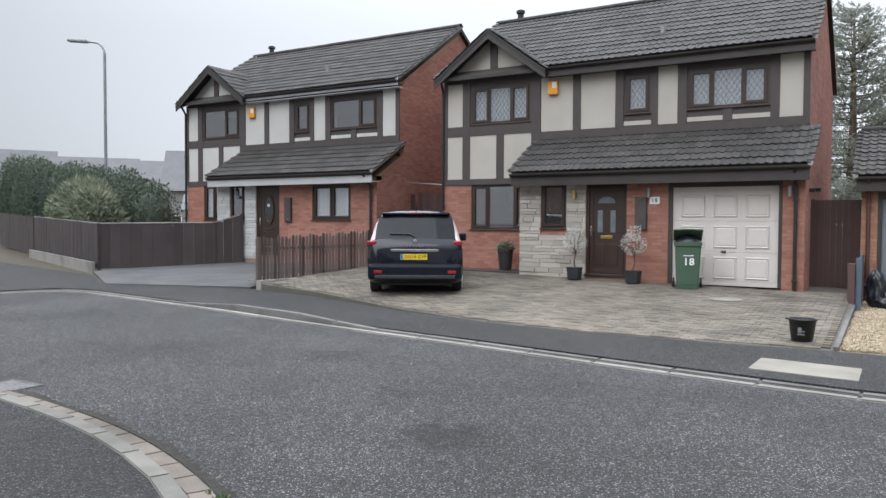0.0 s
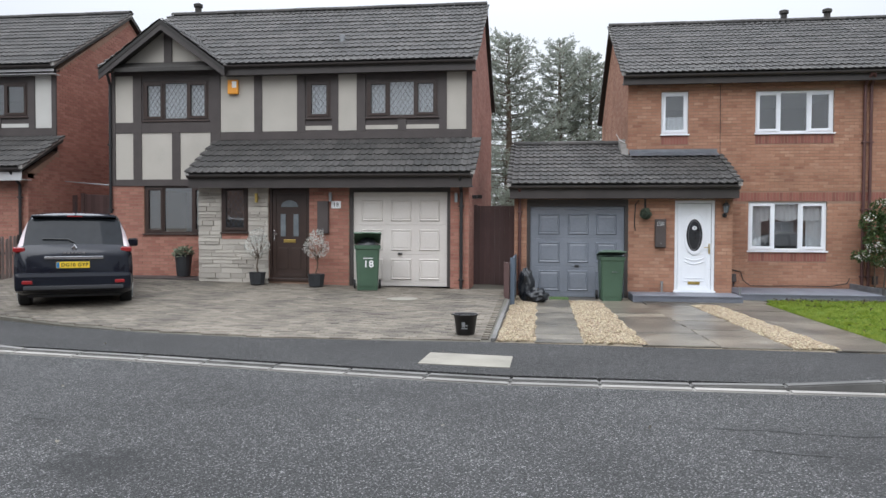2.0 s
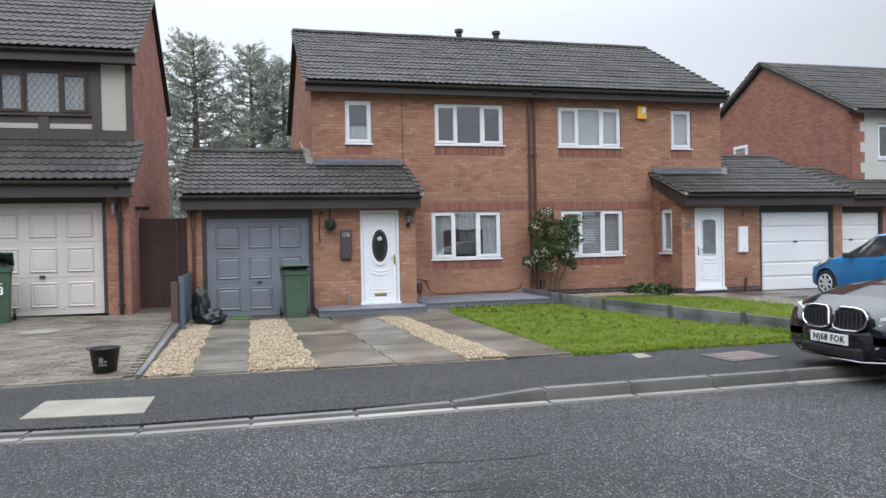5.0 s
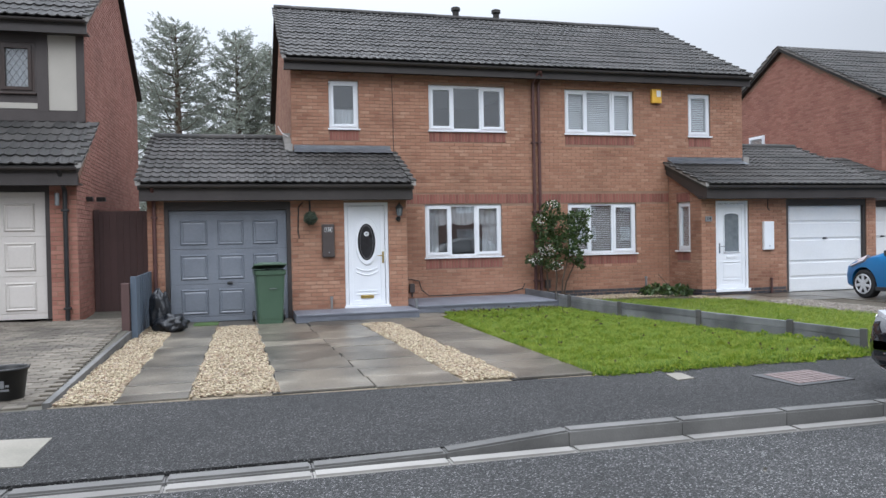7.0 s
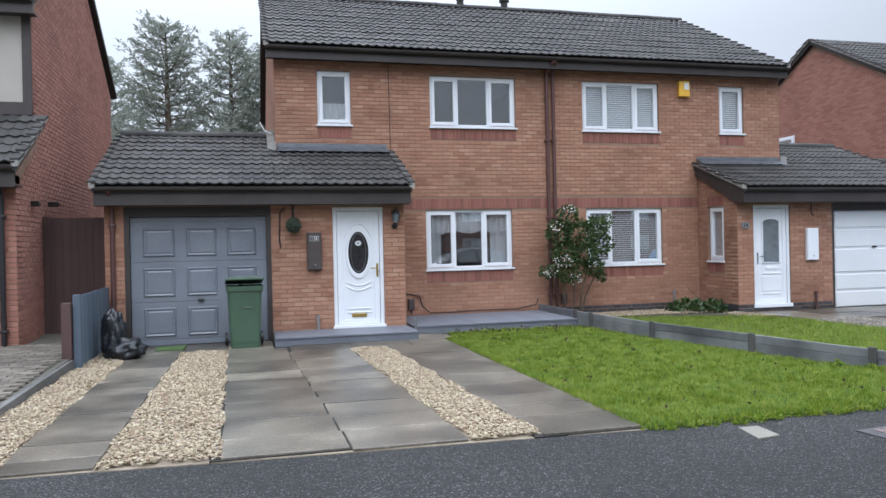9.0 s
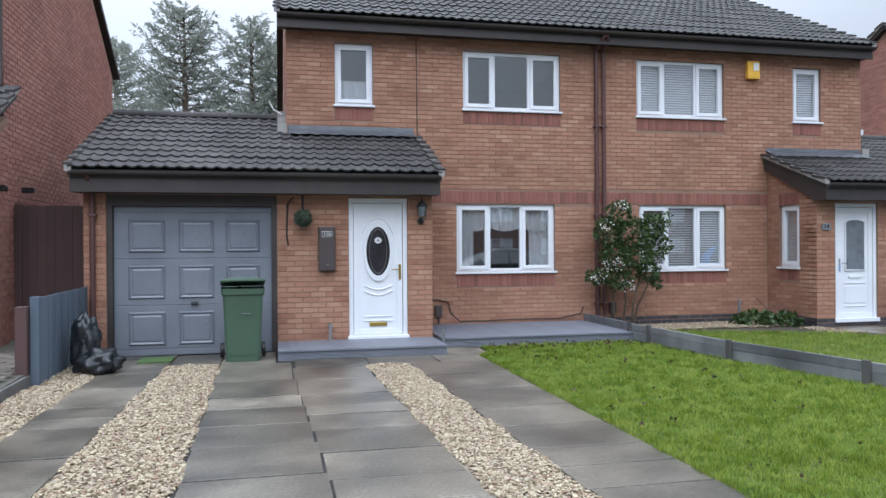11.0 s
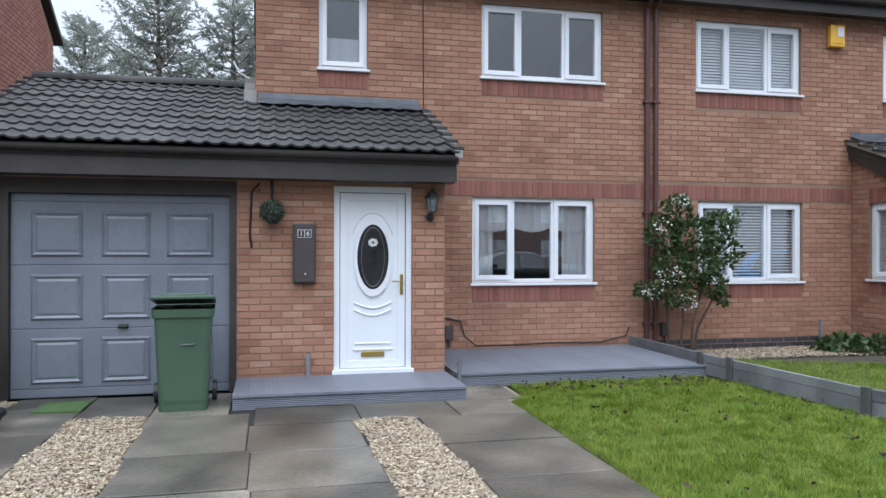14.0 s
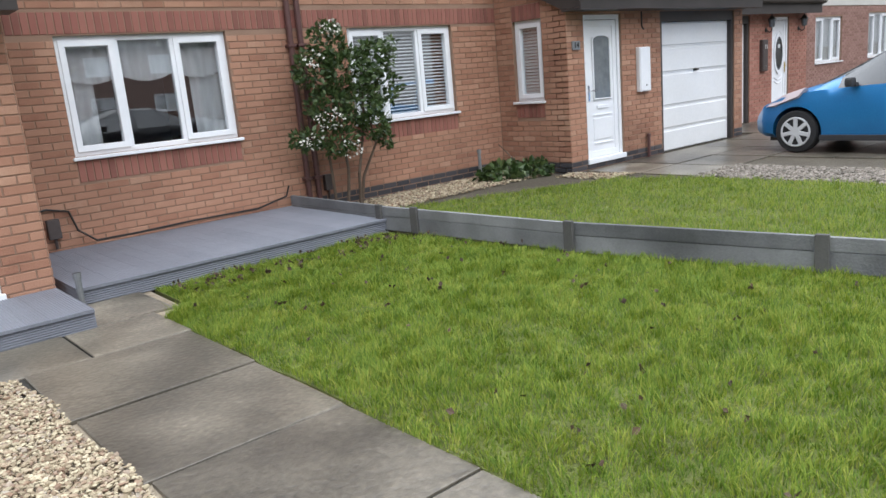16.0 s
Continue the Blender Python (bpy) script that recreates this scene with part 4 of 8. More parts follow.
def semi_house(mirror):
    X = (lambda x: 2 * PARTY - x) if mirror else (lambda x: x)
    S = lambda a, b: tuple(sorted((X(a), X(b))))
    label = "tan brick semi-detached house with white windows and " + ("a white garage" if mirror else "a grey garage")
    house = thing("semi_detached_house", label, "house", (X(4.5), 19.25, -0.05), in_world=True)
    Y, F0 = 19.25, 17.9 if mirror else 17.55
    f = Face("x", Y)
    g = Face("x", F0)
    small, upper, lower = (*S(3.03, 3.67), 3.82, 4.86), (*S(5.25, 7.05), 3.82, 4.84), (*S(5.12, 6.93), 0.97, 2.16)
    if mirror:
        upper, lower, small = (8.54, 10.33, 3.8, 4.84), (8.58, 10.36, 0.96, 2.16), (11.82, 12.44, 3.79, 4.83)
    holes = [small, upper, lower]
    lo, hi = S(2.23, PARTY)
    # front wall of the main block
    wall = part("wall", wall_core(f, lo, hi, -0.3, 5.2, holes), MORTAR, house)
    plo, phi = S(-0.5, 4.33)
    covered = (max(plo, lo) - 0.01, min(phi, hi) + 0.01, -0.4, 3.2)
    band = (*S(4.33, PARTY), 2.17, 2.39)
    under = [(h[0], h[1], h[2] - 0.26, h[2] - 0.035) for h in (upper, lower)]
    under.append((small[0], small[1], small[2] - 0.26, small[2] - 0.035))
    sold = []
    for r in [band, *under]:
        sold += soldiers(*r)
    rows = courses(lo, hi, 0.02 if not mirror else 0.12, 5.2, holes + [covered, band, *under])
    stretch = (lambda u, z: 4.3 < u < 7.8 and z < 0.97) if not mirror else None
    lay_bricks(f, rows, BRICK, wall, stretch)
    lay_bricks(f, sold, SOLDIER, wall, name="soldier_brick")
    if mirror:
        lay_bricks(f, courses(PARTY, 11.25, -0.105, 0.11, []), BLUE_BRICK, wall, name="plinth_brick")
    else:
        lay_bricks(f, courses(4.33, PARTY, -0.13, 0.02, []), BRICK, wall, name="plinth_brick")
    # outer gable, back and party walls
    gable_wall(house, X(2.23), -1 if mirror else 1, Y + 0.003, 27.15, -0.3, 5.2, 23.2, 7.42, BRICK)
    bw = box(lo, hi, 26.9, 27.14, -0.3, 5.2)
    box(X(PARTY) - 0.1 if not mirror else X(PARTY), X(PARTY) if not mirror else X(PARTY) + 0.1, Y + 0.25, 26.9, -0.3, 5.1, bw)
    part("wall", bw, MORTAR, house)
    inner = box(lo + 0.1, hi - 0.1, Y + 0.25, 26.9, 2.4, 2.6)
    box(lo + 0.1, hi - 0.1, Y + 0.25, 26.9, 5.0, 5.1, inner)
    box(lo + 0.1, hi - 0.1, Y + 4.0, Y + 4.1, -0.05, 5.0, inner)
    part("inner_floor", inner, INNER, house)
    # main roof
    RE = 2.2 if mirror else 2.08
    ex0, ex1 = S(RE, PARTY)
    roof = gable_roof(house, ex0, ex1, 18.93, 5.24, 23.2, 7.5, 27.5, label="dark grey tiled roof")
    run = math.hypot(4.27, 2.26)
    roof_slope(roof, (ex0, 18.93, 5.24), (1, 0, 0), (0, 4.27, 2.26), ex1 - ex0, run)
    ridge_tiles(roof, ex0, ex1, 23.2, 7.52)
    verge(roof, X(RE), 18.93, 5.24, 23.2, 7.5, 1 if mirror else -1)
    fas = box(ex0, ex1, 18.96, 19.0, 5.0, 5.2)
    box(ex0, ex1, 19.0, Y, 5.04, 5.07, fas)
    part("fascia", fas, FASCIA, house, "dark brown fascia and soffit")
    gutter_run(house, ex0, ex1, 18.9, 5.21, FASCIA)
    # porch and garage block
    gx, dx = S(-0.14, 1.99), S(3.09, 3.96)
    gz0 = -0.04 if mirror else -0.085
    gtop = 2.0
    door_hole, gar_hole = (*dx, 0.06, 2.13), (gx[0] - 0.075, gx[1] + 0.075, -0.4, gtop + 0.16)
    fw = part("wall", wall_core(g, plo, phi, -0.3, 2.42, [door_hole, gar_hole]), MORTAR, house)
    near = (lambda u, z: 2.0 < u < 4.4 and z < 2.3) if not mirror else None
    base = -0.13 if not mirror else 0.12
    lay_bricks(g, courses(plo, phi, base, 2.4, [door_hole, gar_hole]), BRICK, fw, near)
    if mirror:
        lay_bricks(g, courses(plo, phi, -0.105, 0.11, [door_hole, gar_hole]), BLUE_BRICK, fw, name="plinth_brick")
    ry0, rz0, yr, zr = (17.55, 2.46, 20.85, 3.72) if mirror else (17.22, 2.46, 20.15, 3.66)
    # porch side wall that meets the main block
    sx = X(4.33)
    sf = Face("y", sx, 1 if mirror else -1)
    sh = [(18.35, 18.9, 1.0, 2.14)] if mirror else []
    sw = part("wall", wall_core(sf, F0 + 0.003, Y, -0.3, 2.42, sh), MORTAR, house)
    tri = bmesh.new()
    o = [(F0 + 0.003, 2.42), (Y, 2.42), (Y, rz0 - 0.12 + (Y - ry0) * 0.38)]
    va, vb = [tri.verts.new(sf(u, 0.0, z)) for u, z in o], [tri.verts.new(sf(u, 0.25, z)) for u, z in o]
    tri.faces.new(va); tri.faces.new(vb)
    for i in range(3):
        tri.faces.new((va[i], va[(i + 1) % 3], vb[(i + 1) % 3], vb[i]))
    part("wall_gable", tri, MORTAR, house)
    lim = lambda u: rz0 - 0.13 + (u - ry0) * 0.4
    sunder = [(18.35, 18.9, 0.76, 0.965), (18.35, 18.9, 2.14, 2.36)] if mirror else []
    lay_bricks(sf, courses(F0, Y, base, 3.1, sh + sunder, lim), BRICK, sw)
    if mirror:
        lay_bricks(sf, [b for r in sunder for b in soldiers(*r)], SOLDIER, sw, name="soldier_brick")
        lay_bricks(sf, courses(F0, Y, -0.105, 0.11, []), BLUE_BRICK, sw, name="plinth_brick")
        window(house, sf, 18.35, 18.9, 1.0, 2.14, (), (0,), dress="blind", label="narrow white side window with a blind")
    # garage outer wall and back
    ox = X(-0.5)
    gf = Face("y", ox, -1 if mirror else 1)
    ow = part("wall", wall_core(gf, F0 + 0.003, 23.0, -0.3, 2.42, []), MORTAR, house)
    lay_bricks(gf, courses(F0, 23.0, -0.13, 2.4, []), BRICK, ow)
    bm = box(min(ox, X(2.23)), max(ox, X(2.23)), 22.8, 23.0, -0.3, 2.42)
    a, b = S(1.98, 2.08)
    box(a, b, F0 + 0.25, 22.8, -0.3, 2.42, bm)
    part("wall", bm, MORTAR, house)
    # lean-to roof: tiles from the eave to the ridge beside the main block
    ry0, rz0, yr, zr = (17.55, 2.46, 20.85, 3.72) if mirror else (17.22, 2.46, 20.15, 3.66)
    k = (zr - rz0) / (yr - ry0)
    rx0, rx1 = S(-0.62, 4.42)
    low = bmesh.new()
    for a, b, y1, z1 in ((*S(-0.62, 2.23), yr, zr), (*S(2.23, 4.42), Y, rz0 + k * (Y - ry0))):
        sec = [(ry0, rz0), (y1, z1), (y1, z1 - 0.14), (ry0, rz0 - 0.1)]
        if y1 == yr:
            sec = [(ry0, rz0), (y1, z1), (23.1, rz0), (23.1, rz0 - 0.1), (y1, z1 - 0.14), (ry0, rz0 - 0.1)]
        p, q = [[low.verts.new((x, yy, zz)) for yy, zz in sec] for x in (a, b)]
        for i in range(len(sec)):
            j = (i + 1) % len(sec)
            low.faces.new((p[i], p[j], q[j], q[i]))
        low.faces.new(p); low.faces.new(q)
    lroof = part("garage_roof", low, TILE, house, "dark pantiled lean-to roof")
    n = Vector((0, yr - ry0, zr - rz0)).normalized()
    run = math.hypot(yr - ry0, zr - rz0)
    stop = (Y - ry0) / n.y
    outside = (lambda s: rx0 + s < X(2.23)) if not mirror else (lambda s: rx0 + s > X(2.23))
    roof_slope(lroof, (rx0, ry0, rz0), (1, 0, 0), n, rx1 - rx0, run, keep=lambda s, t: outside(s) or t < stop, as_parts=0 if mirror else 220)
    a, b = S(-0.62, 2.2)
    ridge_tiles(lroof, a, b, yr, zr + 0.02)
    verge(lroof, X(-0.62), ry0, rz0, yr, zr, 1 if mirror else -1)
    verge(lroof, X(4.42), ry0, rz0, Y, rz0 + k * (Y - ry0), -1 if mirror else 1)
    fz = rz0 - 0.09
    fas = box(rx0 + 0.02, rx1 - 0.02, ry0 + 0.03, ry0 + 0.06, fz - 0.2, fz + 0.06)
    box(rx0 + 0.02, rx1 - 0.02, ry0 + 0.06, F0 + 0.01, fz - 0.2, fz - 0.175, fas)
    part("fascia", fas, FASCIA, house, "dark fascia board")
    for xe in (rx0 + 0.02, rx1 - 0.045):
        end = bmesh.new()
        sec = [(ry0 + 0.06, fz - 0.17), (F0, fz - 0.17), (Y, rz0 + k * (Y - ry0) - 0.26), (Y, rz0 + k * (Y - ry0) - 0.1), (ry0 + 0.06, fz + 0.03)]
        p, q = [[end.verts.new((x, yy, zz)) for yy, zz in sec] for x in (xe, xe + 0.025)]
        for i in range(5):
            j = (i + 1) % 5
            end.faces.new((p[i], p[j], q[j], q[i]))
        end.faces.new(p); end.faces.new(q)
        part("bargeboard", end, FASCIA, house, "dark bargeboard at the roof end")
    gutter_run(house, rx0 + 0.03, rx1 - 0.03, ry0 - 0.02, rz0 - 0.02, FASCIA)
    # lead flashing where the low roof meets the wall
    a, b = S(2.26, 4.36)
    zf = rz0 + k * (Y - ry0)
    fl = bmesh.new()
    cols = 24
    for r0, r1 in (((0.0, 0.13), (0.012, 0.06)), ((0.012, 0.06), (0.3, -0.055))):
        p = [[fl.verts.new((a + (b - a) * i / cols, Y - 0.012 - dy, zf + dz + 0.03 + (0.008 * math.sin(i * 2.1) if dy > 0.1 else 0))) for i in range(cols + 1)] for dy, dz in (r0, r1)]
        for i in range(cols):
            fl.faces.new((p[0][i], p[0][i + 1], p[1][i + 1], p[1][i]))
    bmesh.ops.solidify(fl, geom=fl.faces[:], thickness=0.006)
    part("flashing", fl, LEAD, house, "grey lead flashing", smooth=False)
    cx0, cx1 = S(2.08, 2.24)
    step = bmesh.new()
    for i in range(3):
        zz = zf - 0.02 + i * 0.12
        yy = Y + i * 0.29
        box(cx0, cx1, yy - 0.05, yy + 0.3, zz, zz + 0.2 + 0.03 * i, step)
    part("step_flashing", step, VERGE, house, "pale stepped flashing at the corner")
    # openings
    wn_b = "blind" if mirror else ""
    window(house, f, *small, (), (0,), dress="blind" if mirror else "low", label="small white window upstairs")
    window(house, f, *upper, (0.315, 0.68), (0, 2), dress=wn_b, label="white three-light window upstairs")
    window(house, f, *lower, (0.33, 0.66), (0, 2), dress="open_blind" if mirror else "drapes", label="white three-light window downstairs")
    if mirror:
        garage_door(house, g, *gx, gz0, gtop, GARAGE_WHITE, FASCIA, "wide", "white up-and-over garage door with ribbed panels")
        front_door(house, g, *dx, 0.06, 2.13, "half", UPVC, hinge_left=False, label="white door with an arched frosted pane")
    else:
        garage_door(house, g, *gx, gz0, gtop, GARAGE_GREY, FASCIA, "square", "blue-grey up-and-over garage door with square panels")
        front_door(house, g, *dx, 0.06, 2.13, "oval", UPVC, hinge_left=True, label="white door with an oval glass")
    return house


semi_a = semi_house(False)
semi_b = semi_house(True)
for xx in (7.72, 7.86):
    downpipe(semi_a if xx < PARTY else semi_b, [(xx + (0.06 if xx < PARTY else -0.06), 18.9, 5.16), (xx, 19.0, 5.05), (xx, 19.19, 4.92), (xx, 19.19, 0.05)], PLASTIC_PIPE)
downpipe(semi_a, [(-0.38, 17.2, 2.42), (-0.38, 17.3, 2.3), (-0.38, 17.49, 2.15), (-0.38, 17.49, -0.05)], PLASTIC_PIPE)


# ---- the half-timbered houses ----
def tudor_house(ox, oy, oz, plain):
    """plain: the further house, with clear two-light windows, white fascias and a window in place of its garage."""
    label = "half-timbered brick house with " + ("white fascias and plain windows" if plain else "leaded windows and a white garage door")
    house = thing("detached_house", label, "house", (ox - 6, oy + 17.6, oz), in_world=True)
    trim = WHITE_TRIM if plain else FASCIA
    panel_mat = WHITE_RENDER if plain else RENDER
    Y, P = oy + 17.6, oy + 16.4
    f, g = Face("x", Y), Face("x", P)
    U = lambda *v: tuple(ox + a for a in v)
    Z = lambda *v: tuple(oz + a for a in v)
    xl, xr = U(-10.45, -1.5)
    # openings: bay upstairs, small, wide, bay downstairs
    wb, wc, wd, wg = (*U(-9.62, -7.93), *Z(3.9, 4.86)), (*U(-5.46, -4.88), *Z(3.9, 4.8)), (*U(-4.0, -2.31), *Z(3.9, 4.78)), (*U(-9.62, -7.78), *Z(1.13, 2.3))
    wall = part("wall", wall_core(f, xl, xr, oz - 0.6, oz + 5.1, [wb, wc, wd, wg]), MORTAR, house)
    cover = (*U(-7.65, -1.4), oz - 1, oz + 2.35)
    lay_bricks(f, courses(xl, xr, oz - 0.3, oz + 2.32, [wg, cover]), RED_BRICK, wall)
    # rendered panels between the timbers
    band = bmesh.new()
    panels = [(-10.35, -9.88, 3.86, 5.02), (-10.35, -9.88, 2.46, 3.6), (-9.66, -8.87, 2.46, 3.6), (-8.66, -7.7, 2.46, 3.6),
              (-7.62, -6.77, 3.6, 4.95), (-6.57, -5.7, 3.6, 4.95), (-4.69, -4.24, 3.6, 4.95), (-2.09, -1.63, 3.6, 4.95),
              (-5.5, -4.84, 3.62, 3.72), (-4.03, -3.25, 3.62, 3.72), (-3.05, -2.27, 3.62, 3.72)]
    for a, b, c, d in panels:
        part("render_panel", f.box(*U(a, b), -0.012, 0.01, *Z(c, d), bevel=0.003), panel_mat, house)
    core = wall_core(f, xl, xr, oz + 2.3, oz + 5.1, [wb, wc, wd, wg], 0.003, -0.004)
    part("sheathing", core, DARK_WOOD, house)
    tb = [(-10.45, -10.35, 2.3, 5.1), (-9.88, -9.66, 2.46, 5.02), (-8.87, -8.66, 2.46, 3.6), (-7.88, -7.63, 2.46, 5.1),
          (-6.77, -6.57, 3.56, 5.0), (-5.7, -5.5, 3.56, 5.0), (-4.84, -4.69, 3.56, 5.0), (-4.24, -4.03, 3.56, 5.0), (-2.27, -2.09, 3.56, 5.0), (-1.63, -1.5, 3.4, 5.0),
          (-10.35, -7.88, 2.3, 2.46), (-10.35, -7.88, 3.6, 3.86), (-10.35, -7.63, 5.0, 5.14), (-7.63, -1.5, 4.96, 5.1), (-7.63, -1.5, 3.4, 3.58), (-3.25, -3.05, 3.58, 3.9)]
    for a, b, c, d in tb:
        part("timber", f.box(*U(a, b), -0.035 if d - c > b - a else -0.03, 0.0, *Z(c, d), bevel=0.004), DARK_WOOD, house)
    cut = (0.62,) if plain else (0.31, 0.68)
    kw = dict(mat=BROWN, leaded=not plain, dress="" if plain else "net", set_in=0.0)
    window(house, f, *wb, cut, (1,) if plain else (0, 2), label="brown-framed window in the gabled bay", **kw)
    window(house, f, *wc, (), (0,), label="small brown-framed window", **kw)
    window(house, f, *wd, cut, (1,) if plain else (0, 2), label="brown-framed wide window", **kw)
    window(house, f, *wg, (0.27, 0.68), (0, 2), mat=BROWN, dress="net" if plain else "", set_in=0.03, label="brown-framed window downstairs")
    # sides, back, inside
    yr, zr, zr0 = oy + 21.0, oz + 7.42, oz + 5.15
    gable_wall(house, xr, -1, Y + 0.003, oy + 24.4, oz - 0.6, oz + 5.05, yr, oz + 7.25, RED_BRICK)
    gable_wall(house, xl, 1, Y + 0.003, oy + 24.4, oz - 0.6, oz + 5.05, yr, oz + 7.25, RED_BRICK)
    bw = box(xl, xr, oy + 24.15, oy + 24.39, oz - 0.6, oz + 5.05)
    part("wall", bw, MORTAR, house)
    inn = box(xl + 0.1, xr - 0.1, Y + 0.25, oy + 24.15, oz + 2.3, oz + 2.5)
    box(xl + 0.1, xr - 0.1, Y + 0.25, oy + 24.15, oz + 4.9, oz + 5.0, inn)
    box(xl + 0.1, xr - 0.1, Y + 3.4, Y + 3.5, oz - 0.05, oz + 4.9, inn)
    part("inner_floor", inn, INNER, house)
    # roof
    ex0, ex1, ey = xl - 0.12, xr + 0.1, Y - 0.3
    roof = gable_roof(house, ex0, ex1, ey, zr0, yr, zr, oy + 24.7, label="dark tiled roof")
    d = Vector((0, yr - ey, zr - zr0))
    # the small cross gable
    gc, gw, gz = ox - 8.95, 1.5, oz + 6.25
    k = (gz - zr0) / gw
    slope = d.z / d.y
    roof_slope(roof, (ex0, ey, zr0), (1, 0, 0), d, ex1 - ex0, d.length,
               keep=lambda s, t: not (abs(ex0 + s - gc) < gw and zr0 + t * d.normalized().z < gz - abs(ex0 + s - gc) * k - 0.02))
    ridge_tiles(roof, ex0, ex1, yr, zr + 0.02)
    verge(roof, ex0, ey, zr0, yr, zr, -1)
    verge(roof, ex1, ey, zr0, yr, zr, 1)
    gy = ey - 0.12
    back = ey + (gz - zr0) / slope
    gb = bmesh.new()
    for s in (-1, 1):
        o = [(gc, gy, gz), (gc + s * (gw + 0.1), gy, zr0 - 0.1 * k), (gc + s * (gw + 0.1), ey + 0.05, zr0 - 0.1 * k), (gc, back, gz)]
        top = [gb.verts.new(p) for p in o]
        bot = [gb.verts.new((p[0], p[1], p[2] - 0.1)) for p in o]
        gb.faces.new(top); gb.faces.new(bot)
        for i in range(4):
            gb.faces.new((top[i], top[(i + 1) % 4], bot[(i + 1) % 4], bot[i]))
        wid = (back - gy)
        leng = math.hypot(gw + 0.1, gz - zr0 + 0.1 * k)
        upv = Vector((-s * (gw + 0.1), 0, gz - zr0 + 0.1 * k))
        start = (gc + s * (gw + 0.1), gy, zr0 - 0.1 * k)
        roof_slope(roof, start, (0, 1, 0), upv, wid, leng, keep=lambda a, t: gy + a < ey + (t / leng) * (back - ey) + 0.1)
    part("cross_gable", gb, TILE, house)
    tri = bmesh.new()
    o = [(gc - gw + 0.05, zr0 - 0.04), (gc + gw - 0.05, zr0 - 0.04), (gc, gz - 0.08)]
    a, b = [tri.verts.new((x, Y - 0.02, z)) for x, z in o], [tri.verts.new((x, Y + 0.2, z)) for x, z in o]
    tri.faces.new(a); tri.faces.new(b)
    for i in range(3):
        tri.faces.new((a[i], a[(i + 1) % 3], b[(i + 1) % 3], b[i]))
    part("gable_panel", tri, panel_mat, house)
    part("timber", box(gc - 0.1, gc + 0.1, Y - 0.06, Y - 0.02, zr0 - 0.02, gz - 0.2), DARK_WOOD, house)
    for s in (-1, 1):
        bb = bmesh.new()
        o = [(gc, gz - 0.02), (gc + s * (gw + 0.1), zr0 - 0.1 * k - 0.02), (gc + s * (gw + 0.1), zr0 - 0.1 * k - 0.22), (gc, gz - 0.24)]
        a, b = [bb.verts.new((x, gy + 0.01, z)) for x, z in o], [bb.verts.new((x, gy + 0.04, z)) for x, z in o]
        bb.faces.new(a); bb.faces.new(b)
        for i in range(4):
            bb.faces.new((a[i], a[(i + 1) % 4], b[(i + 1) % 4], b[i]))
        part("bargeboard", bb, FASCIA, house, "dark bargeboard")
    fas = box(gc + gw, ex1, ey + 0.02, ey + 0.05, zr0 - (0.16 if plain else 0.24), zr0 - 0.02)
    box(gc + gw, ex1, ey + 0.05, Y, zr0 - 0.22, zr0 - 0.2, fas)
    part("fascia", fas, trim, house)
    gutter_run(house, gc + gw - 0.1, ex1, ey - 0.03, zr0 - 0.02, FASCIA)
    downpipe(house, [(xl + 0.05, ey, zr0 - 0.1), (xl - 0.02, Y - 0.05, oz + 4.8), (xl - 0.02, Y - 0.06, oz - 0.2)], BLACK_PIPE)
    # porch block
    px0, px1 = U(-7.63, -1.45)
    sx, sw_, dr, br = U(-7.08, -6.45), U(-7.63, -5.97), U(-5.97, -5.03), U(-5.03, -4.09)
    win = (*sx, *Z(1.18, 2.23))
    door = (*dr, *Z(0.1, 2.22))
    if plain:
        big = (*U(-3.75, -2.35), *Z(1.15, 2.15))
    else:
        big = (*U(-4.115, -1.855), oz - 0.6, oz + 2.24)
    pw = part("wall", wall_core(g, px0, px1, oz - 0.6, oz + 2.36, [win, door, big]), MORTAR, house)
    lay_bricks(g, courses(br[0], px1, oz - 0.3, oz + 2.34, [big]), RED_BRICK, pw)
    # stone facing of uneven split blocks
    rnd = random.Random(4)
    verts, faces = [], []
    z = oz - 0.05
    while z < oz + 2.3:
        h = rnd.choice((0.065, 0.09, 0.12))
        u = px0 - rnd.random() * 0.2
        while u < dr[0]:
            w = rnd.uniform(0.22, 0.6)
            a, b = max(u, px0), min(u + w - 0.003, dr[0] - 0.004)
            for c0, c1 in ([(a, min(b, win[0])), (max(a, win[1]), b)] if z + h > win[2] - 0.16 and z < win[3] else [(a, b)]):
                if c1 - c0 > 0.04:
                    kk = len(verts)
                    verts += brick_verts(g, c0, c1, z, min(z + h - 0.002, oz + 2.33), rnd.uniform(0.018, 0.046), 0.008)
                    faces += [tuple(kk + i for i in q) for q in BRICK_FACES]
            u += w
        z += h
    for c0, c1, d0, d1 in ((px0, dr[0], oz - 0.05, win[2] - 0.16), (px0, win[0], win[2] - 0.16, win[3]), (win[1], dr[0], win[2] - 0.16, win[3]), (px0, dr[0], win[3], oz + 2.33)):
        part("stone_bedding", g.box(c0 + 0.002, c1 - 0.006, 0.004, -0.014, d0, d1), STONE, pw)
    raw("stone_facing", verts, faces, WHITE_STONE if plain else STONE, pw, "split stone facing", kind="stuff")
    lay_bricks(g, courses(win[0], win[1], win[2] - 0.15, win[2] - 0.03, []), RED_BRICK, pw, name="sill_brick")
    window(house, g, *win, (), (0,), mat=BROWN, leaded=not plain, dress="", set_in=-0.01, label="small brown leaded window")
    front_door(house, g, *door, "oval" if plain else "fan", BROWN, hinge_left=False, label="dark brown panelled door")
